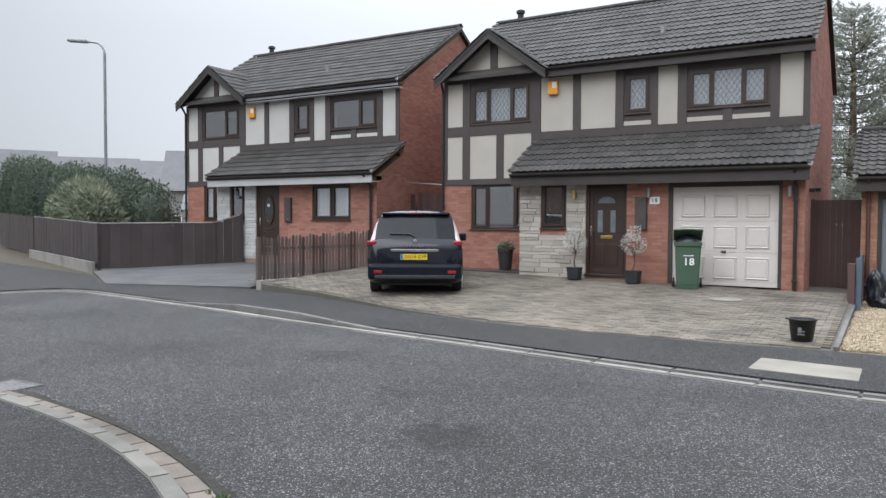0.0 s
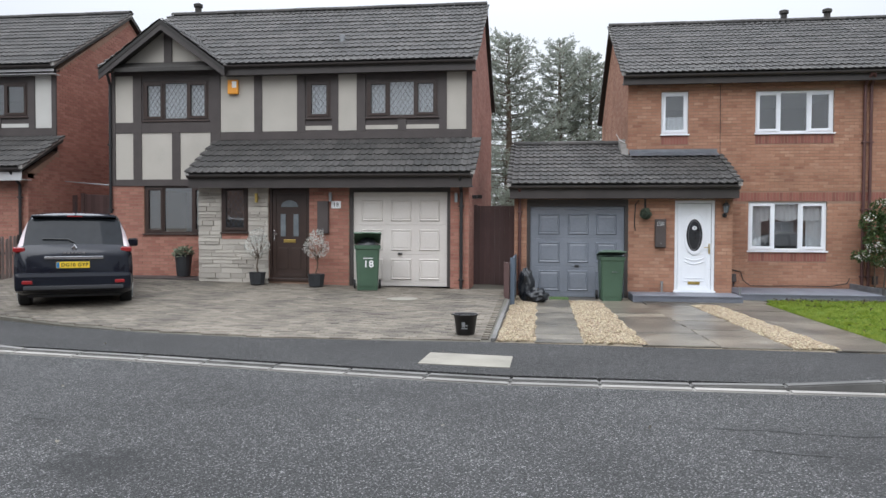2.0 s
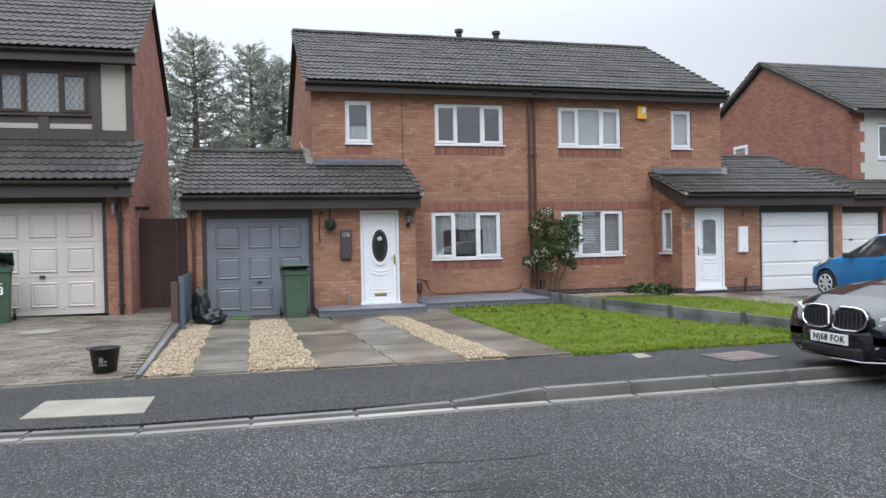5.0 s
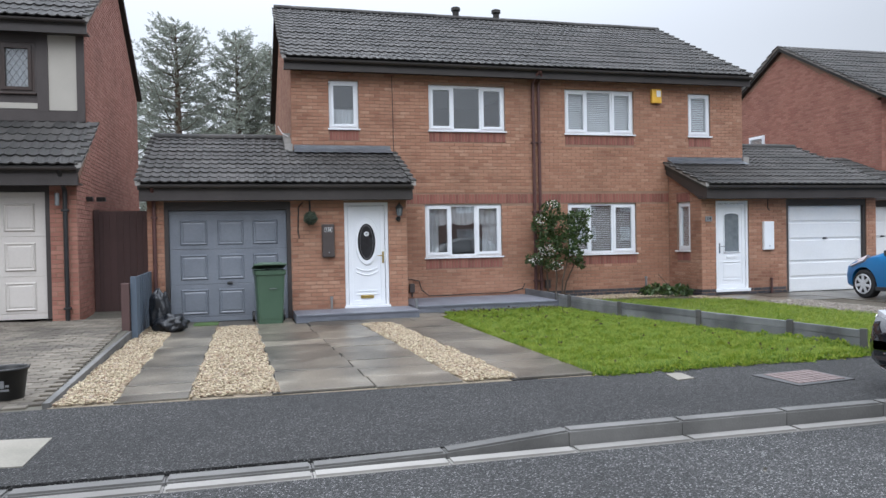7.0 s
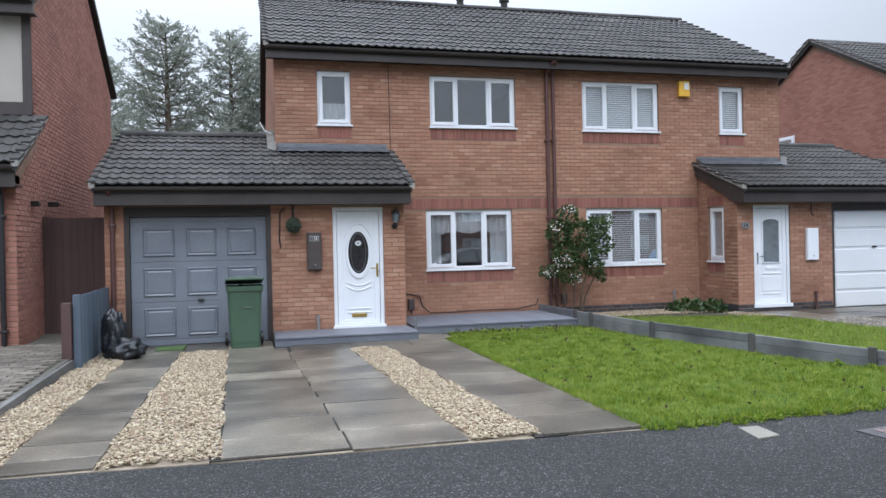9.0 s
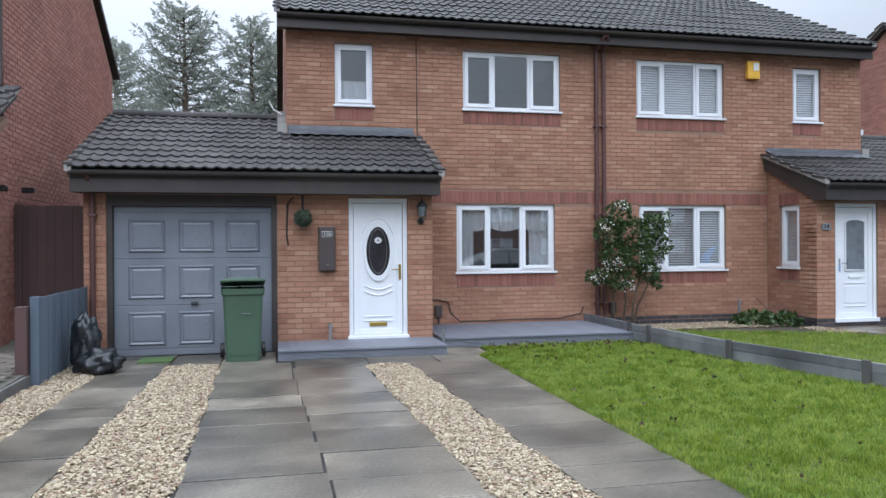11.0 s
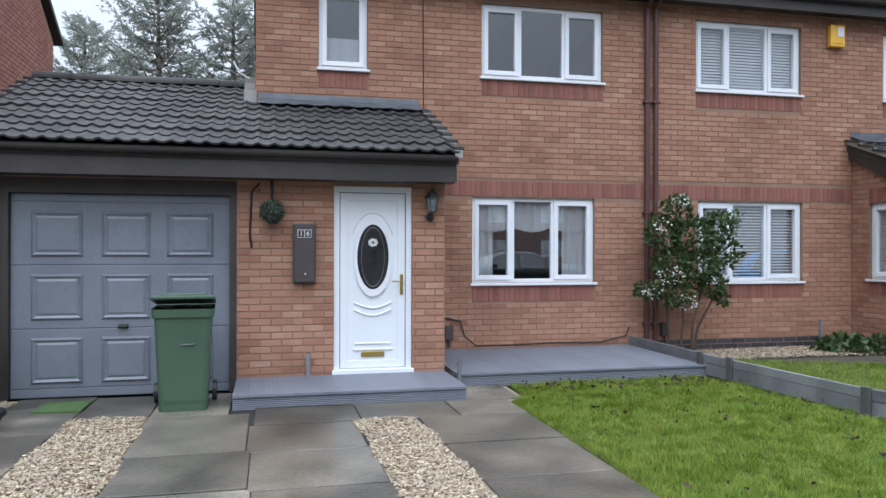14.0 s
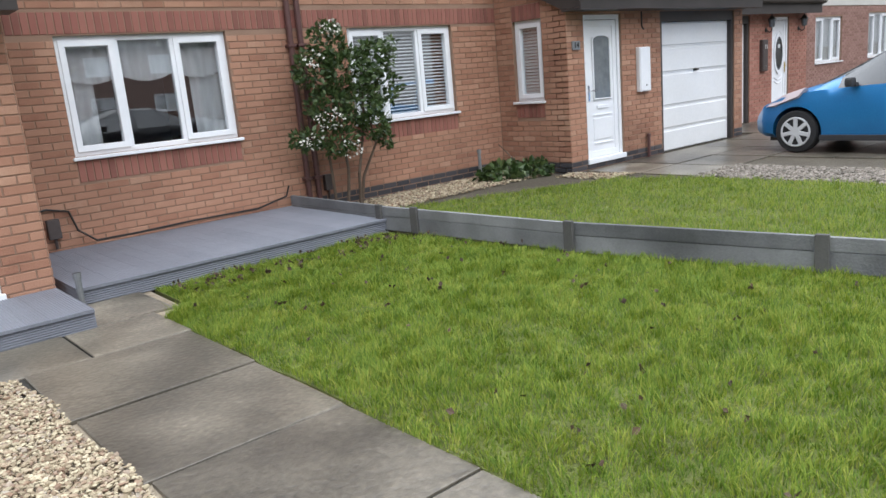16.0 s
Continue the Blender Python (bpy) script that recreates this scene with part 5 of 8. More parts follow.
    if plain:
        window(house, g, *big, (0.5,), (0, 1), mat=BROWN, dress="net", label="brown two-light window")
    else:
        garage_door(house, g, *U(-4.04, -1.93), oz, oz + 2.08, CREAM_PAINT, FASCIA, "square", "white up-and-over garage door")
    for xx, sg in ((px0, 1), (px1, -1)):
        gs = Face("y", xx, sg)
        cw = part("wall", wall_core(gs, P + 0.003, Y, oz - 0.6, oz + 2.36, []), MORTAR, house)
        lay_bricks(gs, courses(P, Y, oz - 0.3, oz + 3.1, [], lambda u: oz + 2.3 + (u - P) * 0.54), RED_BRICK, cw)
        tri = bmesh.new()
        o = [(P + 0.003, oz + 2.36), (Y, oz + 2.36), (Y, oz + 3.0)]
        a, b = [tri.verts.new(gs(u, 0, z)) for u, z in o], [tri.verts.new(gs(u, 0.2, z)) for u, z in o]
        tri.faces.new(a); tri.faces.new(b)
        for i in range(3):
            tri.faces.new((a[i], a[(i + 1) % 3], b[(i + 1) % 3], b[i]))
        part("wall_gable", tri, MORTAR, house)
    ry, rz, ty, tz = oy + 16.0, oz + 2.46, Y, oz + 3.36
    low = bmesh.new()
    sec = [(ry, rz), (ty, tz), (ty, tz - 0.12), (ry, rz - 0.1)]
    rx0, rx1 = U(-7.72, -1.33)
    p, q = [[low.verts.new((x, a, b)) for a, b in sec] for x in (rx0, rx1)]
    for i in range(4):
        low.faces.new((p[i], p[(i + 1) % 4], q[(i + 1) % 4], q[i]))
    low.faces.new(p); low.faces.new(q)
    lr = part("porch_roof", low, TILE, house, "dark tiled porch roof")
    dv = Vector((0, ty - ry, tz - rz))
    roof_slope(lr, (rx0, ry, rz), (1, 0, 0), dv, rx1 - rx0, dv.length)
    verge(lr, rx1, ry, rz, ty, tz, 1)
    verge(lr, rx0, ry, rz, ty, tz, -1)
    fas = box(rx0 + 0.02, rx1 - 0.02, ry + 0.03, ry + 0.06, rz - 0.3, rz - 0.05)
    box(rx0 + 0.02, rx1 - 0.02, ry + 0.06, P + 0.01, rz - 0.28, rz - 0.26, fas)
    part("fascia", fas, trim, house)
    gutter_run(house, rx0 + 0.02, rx1 - 0.02, ry - 0.03, rz - 0.02, FASCIA)
    downpipe(house, [(px1 - 0.16, ry - 0.02, rz - 0.06), (px1 - 0.16, ry + 0.1, rz - 0.2), (px1 - 0.16, P - 0.07, rz - 0.38), (px1 - 0.16, P - 0.07, oz - 0.15)], BLACK_PIPE)
    return house


near_tudor = tudor_house(0, 0, 0.2, False)
far_tudor = tudor_house(-10.7, 0.4, 0.42, True)


# ---- the house beyond the pair ----
PINK_BRICK = material("pinkish_brick", [(0.2, 0.11, 0.09), (0.27, 0.155, 0.13), (0.31, 0.19, 0.16)], 0.9, scale=9, fine=90, bump=0.5, islands=True)

def end_house():
    house = thing("detached_house", "red brick house with a plain gable and white quoins", "house", (22, 20.5, -0.05), in_world=True)
    gx, yf, yb, yr, zr, ze = 18.45, 20.05, 27.9, 24.0, 7.3, 5.1
    xe = 33.0
    gable_wall(house, gx, 1, yf, yb, -0.3, ze, yr, zr, RED_BRICK, [(24.9, 25.7, 3.6, 4.7)])
    f = Face("x", yf)
    wn1 = (19.4, 21.2, 3.65, 4.75)
    wn2, wn3 = (24.14, 25.86, 0.98, 2.18), (27.75, 29.4, 0.98, 2.26)
    wall = part("wall", wall_core(f, gx, xe, -0.3, ze, [wn1, wn2, wn3]), MORTAR, house)
    lay_bricks(f, courses(gx, xe, -0.1, 2.47, [wn2, wn3]), PINK_BRICK, wall)
    part("render_panel", wall_core(f, gx + 0.45, xe, 2.47, ze, [wn1], 0.0, -0.02), WHITE_RENDER, house)
    lay_bricks(f, courses(gx, gx + 0.45, 2.47, ze, []), RED_BRICK, wall, name="quoin_brick")
    window(house, f, *wn1, (0.33, 0.66), (0, 2), label="white three-light window")
    window(house, f, *wn2, (0.33, 0.66), (0, 2), dress="net", label="white three-light window")
    window(house, f, *wn3, (0.33, 0.66), (0, 2), dress="net", label="white three-light window")
    side = Face("y", gx, 1)
    window(house, side, 24.9, 25.7, 3.6, 4.7, (), (0,), set_in=-0.03, label="small white side window")
    roof = gable_roof(house, gx - 0.12, xe + 0.2, yf - 0.3, ze, yr, zr + 0.15, yb + 0.3, label="dark tiled roof")
    d = Vector((0, yr - yf + 0.3, zr + 0.15 - ze))
    roof_slope(roof, (gx - 0.12, yf - 0.3, ze), (1, 0, 0), d, xe + 0.32 - gx, d.length)
    verge(roof, gx - 0.12, yf - 0.3, ze, yr, zr + 0.15, -1)
    verge(roof, gx - 0.12, yb + 0.3, ze, yr, zr + 0.15, -1)
    for k in range(4):
        z = 2.62 + 0.62 * k
        part("quoin", f.box(gx + 0.3, gx + 0.452, -0.02, -0.003, z, z + 0.3, bevel=0.004), WHITE_RENDER, house)
    part("wall", box(gx, xe, yb - 0.25, yb, -0.3, ze), MORTAR, house)
    part("wall", box(xe - 0.25, xe, yf + 0.25, yb - 0.25, -0.3, ze), MORTAR, house)
    # its garage and porch block beside the neighbour's garage
    P = 19.0
    g = Face("x", P)
    x0, x1 = 16.25, 21.2
    gar, door = (16.4, 18.5, -0.4, 2.16), (19.5, 20.3, 0.05, 2.12)
    fw = part("wall", wall_core(g, x0, x1, -0.3, 2.4, [gar, door]), MORTAR, house)
    lay_bricks(g, courses(x0, x1, -0.1, 2.38, [gar, door]), RED_BRICK, fw)
    garage_door(house, g, 16.475, 18.425, -0.04, 2.0, GARAGE_WHITE, FASCIA, "wide", "white up-and-over garage door")
    front_door(house, g, *door, "oval", UPVC, label="white door with an oval pane")
    part("wall", box(x1 - 0.2, x1, P + 0.25, yf, -0.3, 2.4), MORTAR, house)
    low = bmesh.new()
    sec = [(P - 0.33, 2.44), (21.4, 3.5), (23.6, 2.44), (23.6, 2.34), (21.4, 3.36), (P - 0.33, 2.34)]
    p, q = [[low.verts.new((x, a, b)) for a, b in sec] for x in (16.25, x1 + 0.1)]
    for i in range(6):
        low.faces.new((p[i], p[(i + 1) % 6], q[(i + 1) % 6], q[i]))
    low.faces.new(p); low.faces.new(q)
    lr = part("garage_roof", low, TILE, house, "dark tiled low roof")
    dv = Vector((0, 2.73, 1.06))
    roof_slope(lr, (16.25, P - 0.33, 2.44), (1, 0, 0), dv, x1 - 16.15, dv.length)
    fas = box(16.25, x1 + 0.1, P - 0.3, P - 0.27, 2.16, 2.38)
    part("fascia", fas, FASCIA, house)
    gutter_run(house, 16.25, x1 + 0.1, P - 0.36, 2.42, FASCIA)
    return house


end_house()


# ---- drives, lawns and edging ----
def fall(x, y):
    """The first plot drops gently from the footway to the house; the neighbour's lies level."""
    return -0.0062 * (y - 10.0) * (x < 7.5)


def sunk(bm):
    for v in bm.verts:
        v.co.z += fall(v.co.x, v.co.y)
    return bm


def slab_field(name, label, rows, z, thick=0.05):
    field = thing(name, label, "paving", (2, 13, z), in_world=True, kind="structure")
    rnd = random.Random(8)
    for x0, x1, y0, y1 in rows:
        bm = box(x0 + 0.009, x1 - 0.009, y0 + 0.008, y1 - 0.008, z - thick, z + rnd.uniform(-0.004, 0.004), bevel=0.006)
        for v in bm.verts:
            v.co.z += (v.co.x - x0) * rnd.uniform(-0.002, 0.002)
        part("slab", sunk(bm), SLAB, field)
    return field


def column(xs_front, xs_back, *cuts):
    """Slabs of one column between the cuts along y; its sides run straight from the front pair of x to the back pair."""
    out = []
    for a, b in zip(cuts, cuts[1:]):
        t = ((a + b) / 2 - cuts[0]) / (cuts[-1] - cuts[0])
        out.append((xs_front[0] + (xs_back[0] - xs_front[0]) * t, xs_front[1] + (xs_back[1] - xs_front[1]) * t, a, b))
    return out


PZ = -0.022
rows = column((0.02, 0.68), (0.0, 0.72), 10.22, 10.54, 11.01, 11.66, 12.15, 13.1, 13.44, 13.95, 14.93, 15.9, 17.0)
rows += column((1.5, 2.42), (1.36, 2.22), 10.16, 10.71, 11.37, 12.17, 12.86, 13.54, 14.1, 15.01, 16.35)
rows += column((2.42, 3.3), (2.22, 3.13), 10.1, 10.7, 11.21, 11.85, 12.53, 13.1, 13.52, 14.05, 14.96, 15.85)
rows += column((3.86, 4.68), (3.68, 4.72), 10.04, 10.65, 11.12, 11.59, 12.3, 13.02, 13.98, 14.9, 15.85)
rows += [(2.27, 3.2, 15.85, 16.6), (3.2, 4.1, 15.85, 16.6), (4.1, 4.74, 15.85, 16.55), (0.72, 1.36, 16.4, 17.45), (0.0, 0.72, 17.0, 17.5), (1.36, 2.05, 16.35, 17.45), (4.3, 4.9, 16.55, 17.3)]
slab_field("drive", "worn grey concrete slab driveway with dark joints", rows, PZ)
bed = part("drive_bed", sunk(prism([(-0.52, 10.24), (4.7, 10.0), (4.98, 17.4), (-0.52, 17.55)], -0.3, -0.042)), GRAVEL_BED)
for a, b, c, d in ((0.0, 0.7, 10.2, 17.4), (1.37, 3.2, 10.12, 17.4), (3.72, 4.72, 10.0, 16.4), (3.0, 4.74, 15.5, 16.9)):
    soil = part("joint_soil", sunk(box(a + 0.06, b - 0.03, c + 0.03, d, -0.06, -0.034)), JOINT_SOIL, bed)
structure(bed, "gravelly bed under the drive slabs", "ground")


def pebbles(name, label, areas, count, r0, r1, seed, mat, z):
    """Loose stones heaped over four-sided areas (x0 front, x1 front, x0 back, x1 back, y0, y1)."""
    rng = np.random.default_rng(seed)
    ico = bmesh.new()
    bmesh.ops.create_icosphere(ico, subdivisions=1, radius=1)
    base = np.array([v.co[:] for v in ico.verts])
    tri = np.array([[v.index for v in q.verts] for q in ico.faces])
    ico.free()
    size = np.array([(a[1] - a[0] + a[3] - a[2]) * (a[5] - a[4]) for a in areas])
    vs, fs, k = [], [], 0
    for a, n in zip(areas, (count * size / size.sum()).astype(int)):
        t, s = rng.random(n), rng.random(n)
        lo, hi = a[0] + (a[2] - a[0]) * t, a[1] + (a[3] - a[1]) * t
        wob = 0.02 * np.sin(t * 37)
        px, py = lo + wob + (hi - lo) * s, a[4] + (a[5] - a[4]) * t
        r = rng.uniform(r0, r1, n)
        sc = rng.uniform(0.55, 1.2, (n, 3)) * r[:, None] * np.array([1.2, 1.0, 0.7])
        ang = rng.random(n) * 6.28
        pz = z + fall(px, py) * (px < 7.0) + rng.random(n) * 0.022 + 0.012 * np.sin(s * 3.14)
        v = base[None] * sc[:, None, :] * (1 + 0.25 * rng.standard_normal((n, len(base), 1)))
        x = v[..., 0] * np.cos(ang)[:, None] - v[..., 1] * np.sin(ang)[:, None] + px[:, None]
        y = v[..., 0] * np.sin(ang)[:, None] + v[..., 1] * np.cos(ang)[:, None] + py[:, None]
        vs.append(np.stack([x, y, v[..., 2] + pz[:, None]], -1).reshape(-1, 3))
        fs.append((tri[None] + (k + np.arange(n) * len(base))[:, None, None]).reshape(-1, 3))
        k += n * len(base)
    me = bpy.data.meshes.new(name)
    me.from_pydata(np.concatenate(vs).tolist(), [], np.concatenate(fs).tolist())
    me.materials.append(mat)
    return tagged(new(name, me), label, "gravel", kind="stuff")


pebbles("gravel", "loose tan and cream gravel strips between slabs", [(-0.49, 0.03, -0.49, 0.02, 10.26, 17.4), (0.68, 1.5, 0.72, 1.36, 10.2, 16.4)], 26000, 0.0075, 0.017, 3, GRAVEL, -0.035)
pebbles("gravel", "pale yellow gravel strip between slabs", [(3.3, 3.86, 3.13, 3.68, 10.1, 15.85)], 15000, 0.007, 0.016, 4, GRAVEL, -0.035)


def rise18(x, y):
    t = min(1.0, max(0.0, (y - 10.3) / 6.0))
    return -0.03 + t * (0.2 + 0.018 * max(0, -2 - x))


dv = part("drive_bed", prism([(-0.52, 10.24), (-0.55, 17.6), (-1.5, 18.5), (-11.4, 18.5), (-13.0, 17.6), (-12.35, 12.48), (-10.3, 12.02), (-7.4, 10.9), (-5.5, 10.37), (-4.0, 10.17), (-2.4, 10.16)], -0.3, lambda x, y: rise18(x, y) - 0.02), SAND)
structure(dv, "sandy bed of the block-paved drive", "ground")


def lay_pavers():
    field = thing("drive", "weathered block-paved driveway in brown and grey", "paving", (-5, 13, 0), in_world=True, kind="structure")
    edge = [(-12.35, 12.48), (-10.3, 12.02), (-7.4, 10.9), (-5.5, 10.37), (-4.0, 10.17), (-2.4, 10.16), (-0.52, 10.24)]
    front = lambda x: next((a[1] + (b[1] - a[1]) * (x - a[0]) / (b[0] - a[0]) for a, b in zip(edge, edge[1:]) if a[0] <= x <= b[0]), 12.6)
    L, W, rnd = 0.2, 0.1, random.Random(6)
    verts, faces, parts = [], [], 0
    shape = None
    y = 10.1
    row = 0
    while y < 16.38:
        x = -12.9 + (L / 2 if row % 2 else 0)
        while x < -0.75:
            if y > front(x + L / 2) + 0.03:
                h = rnd.uniform(-0.004, 0.004)
                zs = [rise18(x + a, y + b) + h for a, b in ((0, 0), (L, 0), (L, W), (0, W))]
                if -6.0 < x < -0.75 and y < 12.0 and parts < 300:
                    if shape is None:
                        sb = box(0.002, L - 0.003, 0.002, W - 0.003, -0.05, 0.0)
                        top = [e for e in sb.edges if all(v.co.z > -0.01 for v in e.verts)]
                        bmesh.ops.bevel(sb, geom=top, offset=0.006, segments=1, affect="EDGES")
                        shape = bpy.data.meshes.new("block")
                        sb.to_mesh(shape); sb.free()
                        shape.materials.append(PAVER)
                    ob = link_mesh("block", shape, None, field)
                    ob.matrix_basis = pose(x, y, sum(zs) / 4, rnd.uniform(-0.5, 0.5) + 1.8, rnd.uniform(-0.5, 0.5), 0)
                    parts += 1
                else:
                    k = len(verts)
                    c = 0.006
                    pts = [(x + 0.002, y + 0.002), (x + L - 0.003, y + 0.002), (x + L - 0.003, y + W - 0.003), (x + 0.002, y + W - 0.003)]
                    ins = [(x + c, y + c), (x + L - c, y + c), (x + L - c, y + W - c), (x + c, y + W - c)]
                    verts += [(p[0], p[1], z - 0.02) for p, z in zip(pts, zs)] + [(p[0], p[1], z) for p, z in zip(ins, zs)]
                    faces += [tuple(k + i for i in q) for q in BRICK_FACES]
            x += L
        y += W
        row += 1
    raw("paving_blocks", verts, faces, PAVER, field, kind="stuff")
    for i in range(8):
        a, b = 10.26 + i * 0.9, 10.26 + (i + 1) * 0.9
        bm = box(-0.56, -0.5, a + 0.004, b - 0.004, -0.2, 0.0, bevel=0.004)
        for v in bm.verts:
            if v.co.z > -0.05:
                v.co.z = rise18(-0.6, v.co.y) * 0.4 + 0.015
        part("edging", bm, KERB, field)


lay_pavers()
far_drive = part("drive", prism([(-12.6, 12.5), (-13.2, 18), (-20.5, 20.5), (-19.6, 13.3), (-16.5, 11.52), (-14.5, 12.12)], -0.3, lambda x, y: -0.03 + 0.4 * min(1, max(0, (y - 12) / 6))), DARK_DRIVE)
structure(far_drive, "dark grey tarmac driveway", "paving")


# lawns
def lawn(name, label, outline, z, count, seed, hmin, hmax, drop):
    bm = prism(outline, -0.3, z)
    for v in bm.verts:
        v.co.z -= drop * (v.co.y - 10.0)
    base = part(name, bm, TURF)
    structure(base, label, "lawn")
    rng = np.random.default_rng(seed)
    xs, ys = [p[0] for p in outline], [p[1] for p in outline]
    px, py = rng.uniform(min(xs), max(xs), count), rng.uniform(min(ys), max(ys), count)
    inside = np.zeros(count, bool)
    for (x0, y0), (x1, y1) in zip(outline, outline[1:] + outline[:1]):
        if y0 == y1:
            continue
        cross = ((y0 > py) != (y1 > py)) & (px < (x1 - x0) * (py - y0) / (y1 - y0) + x0)
        inside ^= cross
    px, py = px[inside], py[inside]
    n = len(px)
    # tufts: blades of one tuft lean the same way and stand about equally tall
    def field(cell):
        lattice = rng.random((64, 64))
        u, v = (px - min(xs)) / cell, (py - min(ys)) / cell
        i, j, fu, fv = np.floor(u).astype(int) % 63, np.floor(v).astype(int) % 63, u % 1, v % 1
        fu, fv = fu * fu * (3 - 2 * fu), fv * fv * (3 - 2 * fv)
        return (lattice[i, j] * (1 - fu) + lattice[i + 1, j] * fu) * (1 - fv) + (lattice[i, j + 1] * (1 - fu) + lattice[i + 1, j + 1] * fu) * fv
    clump = 0.3 * field(0.6) + 0.7 * field(0.085)
    h = rng.uniform(hmin, hmax, n) * (0.3 + 1.4 * clump)
    a, lean = field(0.11) * 9.0 + rng.normal(0, 1.0, n), rng.uniform(0.2, 1.1, n)
    w = rng.uniform(0.0014, 0.003, n)
    dx, dy = np.cos(a), np.sin(a)
    lx, ly = np.cos(a + 1.5) * lean * h, np.sin(a + 1.5) * lean * h
    z0 = z - 0.004 - drop * (py - 10.0)
    v = np.stack([
        np.stack([px - dx * w, py - dy * w, z0], -1), np.stack([px + dx * w, py + dy * w, z0], -1),
        np.stack([px + lx * 0.4 + dx * w * 0.8, py + ly * 0.4 + dy * w * 0.8, z0 + h * 0.6], -1), np.stack([px + lx * 0.4 - dx * w * 0.8, py + ly * 0.4 - dy * w * 0.8, z0 + h * 0.6], -1),
        np.stack([px + lx, py + ly, z0 + h], -1)], 1).reshape(-1, 3)
    k = np.arange(n)[:, None] * 5
    quads, tris = (k + np.array([[0, 1, 2, 3]])).tolist(), (k + np.array([[3, 2, 4]])).tolist()
    me = bpy.data.meshes.new("grass")
    me.from_pydata(v.tolist(), [], quads + tris)
    me.materials.append(GRASS)
    tagged(new("grass", me), "short green lawn grass blades", "grass", kind="stuff")


GRASS = material("grass_blade", [(0.043, 0.098, 0.009), (0.12, 0.2, 0.017), (0.23, 0.3, 0.03), (0.42, 0.39, 0.09)], 0.62, scale=2.6, fine=11, bump=0, islands=True, translucent=0.42, tone=0.42, fine_mix=0.45, spread=0.36, spec=0.35)
edge_rnd = random.Random(15)
LAWN = [(4.655 + 0.003 * i + edge_rnd.uniform(-0.02, 0.025), 10.05 + 0.25 * i) for i in range(26)]
LAWN += [(4.98, 16.6), (5.0, 17.25), (7.36, 17.2), (7.5, 16.2), (7.6, 15.0), (7.95, 13.1), (8.28, 11.5), (8.38, 10.2), (6.5, 10.02)]
lawn("lawn", "short green front lawn with moss", LAWN, -0.03, 270000, 11, 0.02, 0.062, 0.0062)
lawn("lawn", "neighbour's short green lawn", [(7.68, 15.0), (8.04, 13.1), (8.37, 11.5), (8.47, 10.2), (11.6, 10.05), (11.3, 15.6), (11.0, 16.9), (8.0, 18.2), (7.55, 17.4)], -0.02, 100000, 12, 0.02, 0.06, 0.0)


# ---- more materials ----
DECK = material("grey_decking", [(0.145, 0.155, 0.183), (0.215, 0.227, 0.262)], 0.5, scale=3, fine=50, bump=0.3, objects=True, islands=True, tone=0.2)
GREY_WOOD = material("grey_painted_timber", [(0.085, 0.088, 0.092), (0.18, 0.184, 0.19), (0.28, 0.285, 0.29)], 0.8, scale=3.5, fine=60, bump=0.7, bump_dist=0.008, objects=True, stains=0.6, tone=0.3)
STAKE = material("weathered_stake", [(0.06, 0.058, 0.056), (0.12, 0.117, 0.113)], 0.85, scale=3, fine=60, bump=0.4, stains=0.3)
BLUE_WOOD = material("blue_grey_timber", [(0.075, 0.1, 0.135), (0.115, 0.145, 0.185)], 0.7, scale=3, fine=50, bump=0.3, objects=True)
BROWN_WOOD = material("brown_stained_timber", [(0.06, 0.033, 0.03), (0.095, 0.054, 0.05)], 0.75, scale=3, fine=50, bump=0.4, objects=True, stains=0.3)
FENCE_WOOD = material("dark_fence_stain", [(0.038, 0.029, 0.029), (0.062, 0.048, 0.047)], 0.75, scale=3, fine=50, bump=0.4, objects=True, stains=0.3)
PALE_WOOD = material("weathered_picket", [(0.04, 0.03, 0.027), (0.1, 0.075, 0.066), (0.2, 0.155, 0.14)], 0.85, scale=3, fine=60, bump=0.5, objects=True, islands=True, stains=0.4)
BIN_GREEN = material("green_bin_plastic", [(0.052, 0.098, 0.062), (0.075, 0.13, 0.085)], 0.42, scale=2, fine=60, bump=0.1, stains=0.25)
BAG = material("black_bin_bag", [(0.008, 0.009, 0.011), (0.02, 0.022, 0.026)], 0.28, scale=4, fine=22, bump=0.6, bump_dist=0.02)
YELLOW = material("yellow_plastic", [(0.75, 0.42, 0.04), (0.85, 0.5, 0.06)], 0.4, bump=0.02)
ORANGE = material("orange_plastic", [(0.75, 0.3, 0.02), (0.85, 0.38, 0.04)], 0.4, bump=0.02)
WHITE = material("plain_white", [(0.72, 0.72, 0.72), (0.8, 0.8, 0.8)], 0.4, bump=0.02)
BLACK = material("plain_black", [(0.01, 0.01, 0.01), (0.018, 0.018, 0.018)], 0.4, bump=0.03)
METER = material("brown_meter_box", [(0.045, 0.035, 0.033), (0.075, 0.06, 0.056)], 0.55, scale=4, fine=40, bump=0.1)
PALE_IRON = material("worn_iron", [(0.2, 0.19, 0.185), (0.32, 0.31, 0.3)], 0.6, 0.2, scale=5, fine=60, bump=0.3)
IRON = material("cast_iron", [(0.05, 0.05, 0.052), (0.12, 0.12, 0.12)], 0.6, 0.6, scale=5, fine=60, bump=0.4)
PATCH = material("pale_concrete_patch", [(0.17, 0.158, 0.13), (0.29, 0.27, 0.228)], 0.9, scale=2, fine=60, bump=0.4, stains=0.35)
RUST = material("red_brown_cover", [(0.12, 0.09, 0.085), (0.22, 0.17, 0.16)], 0.85, scale=6, fine=70, bump=0.5)
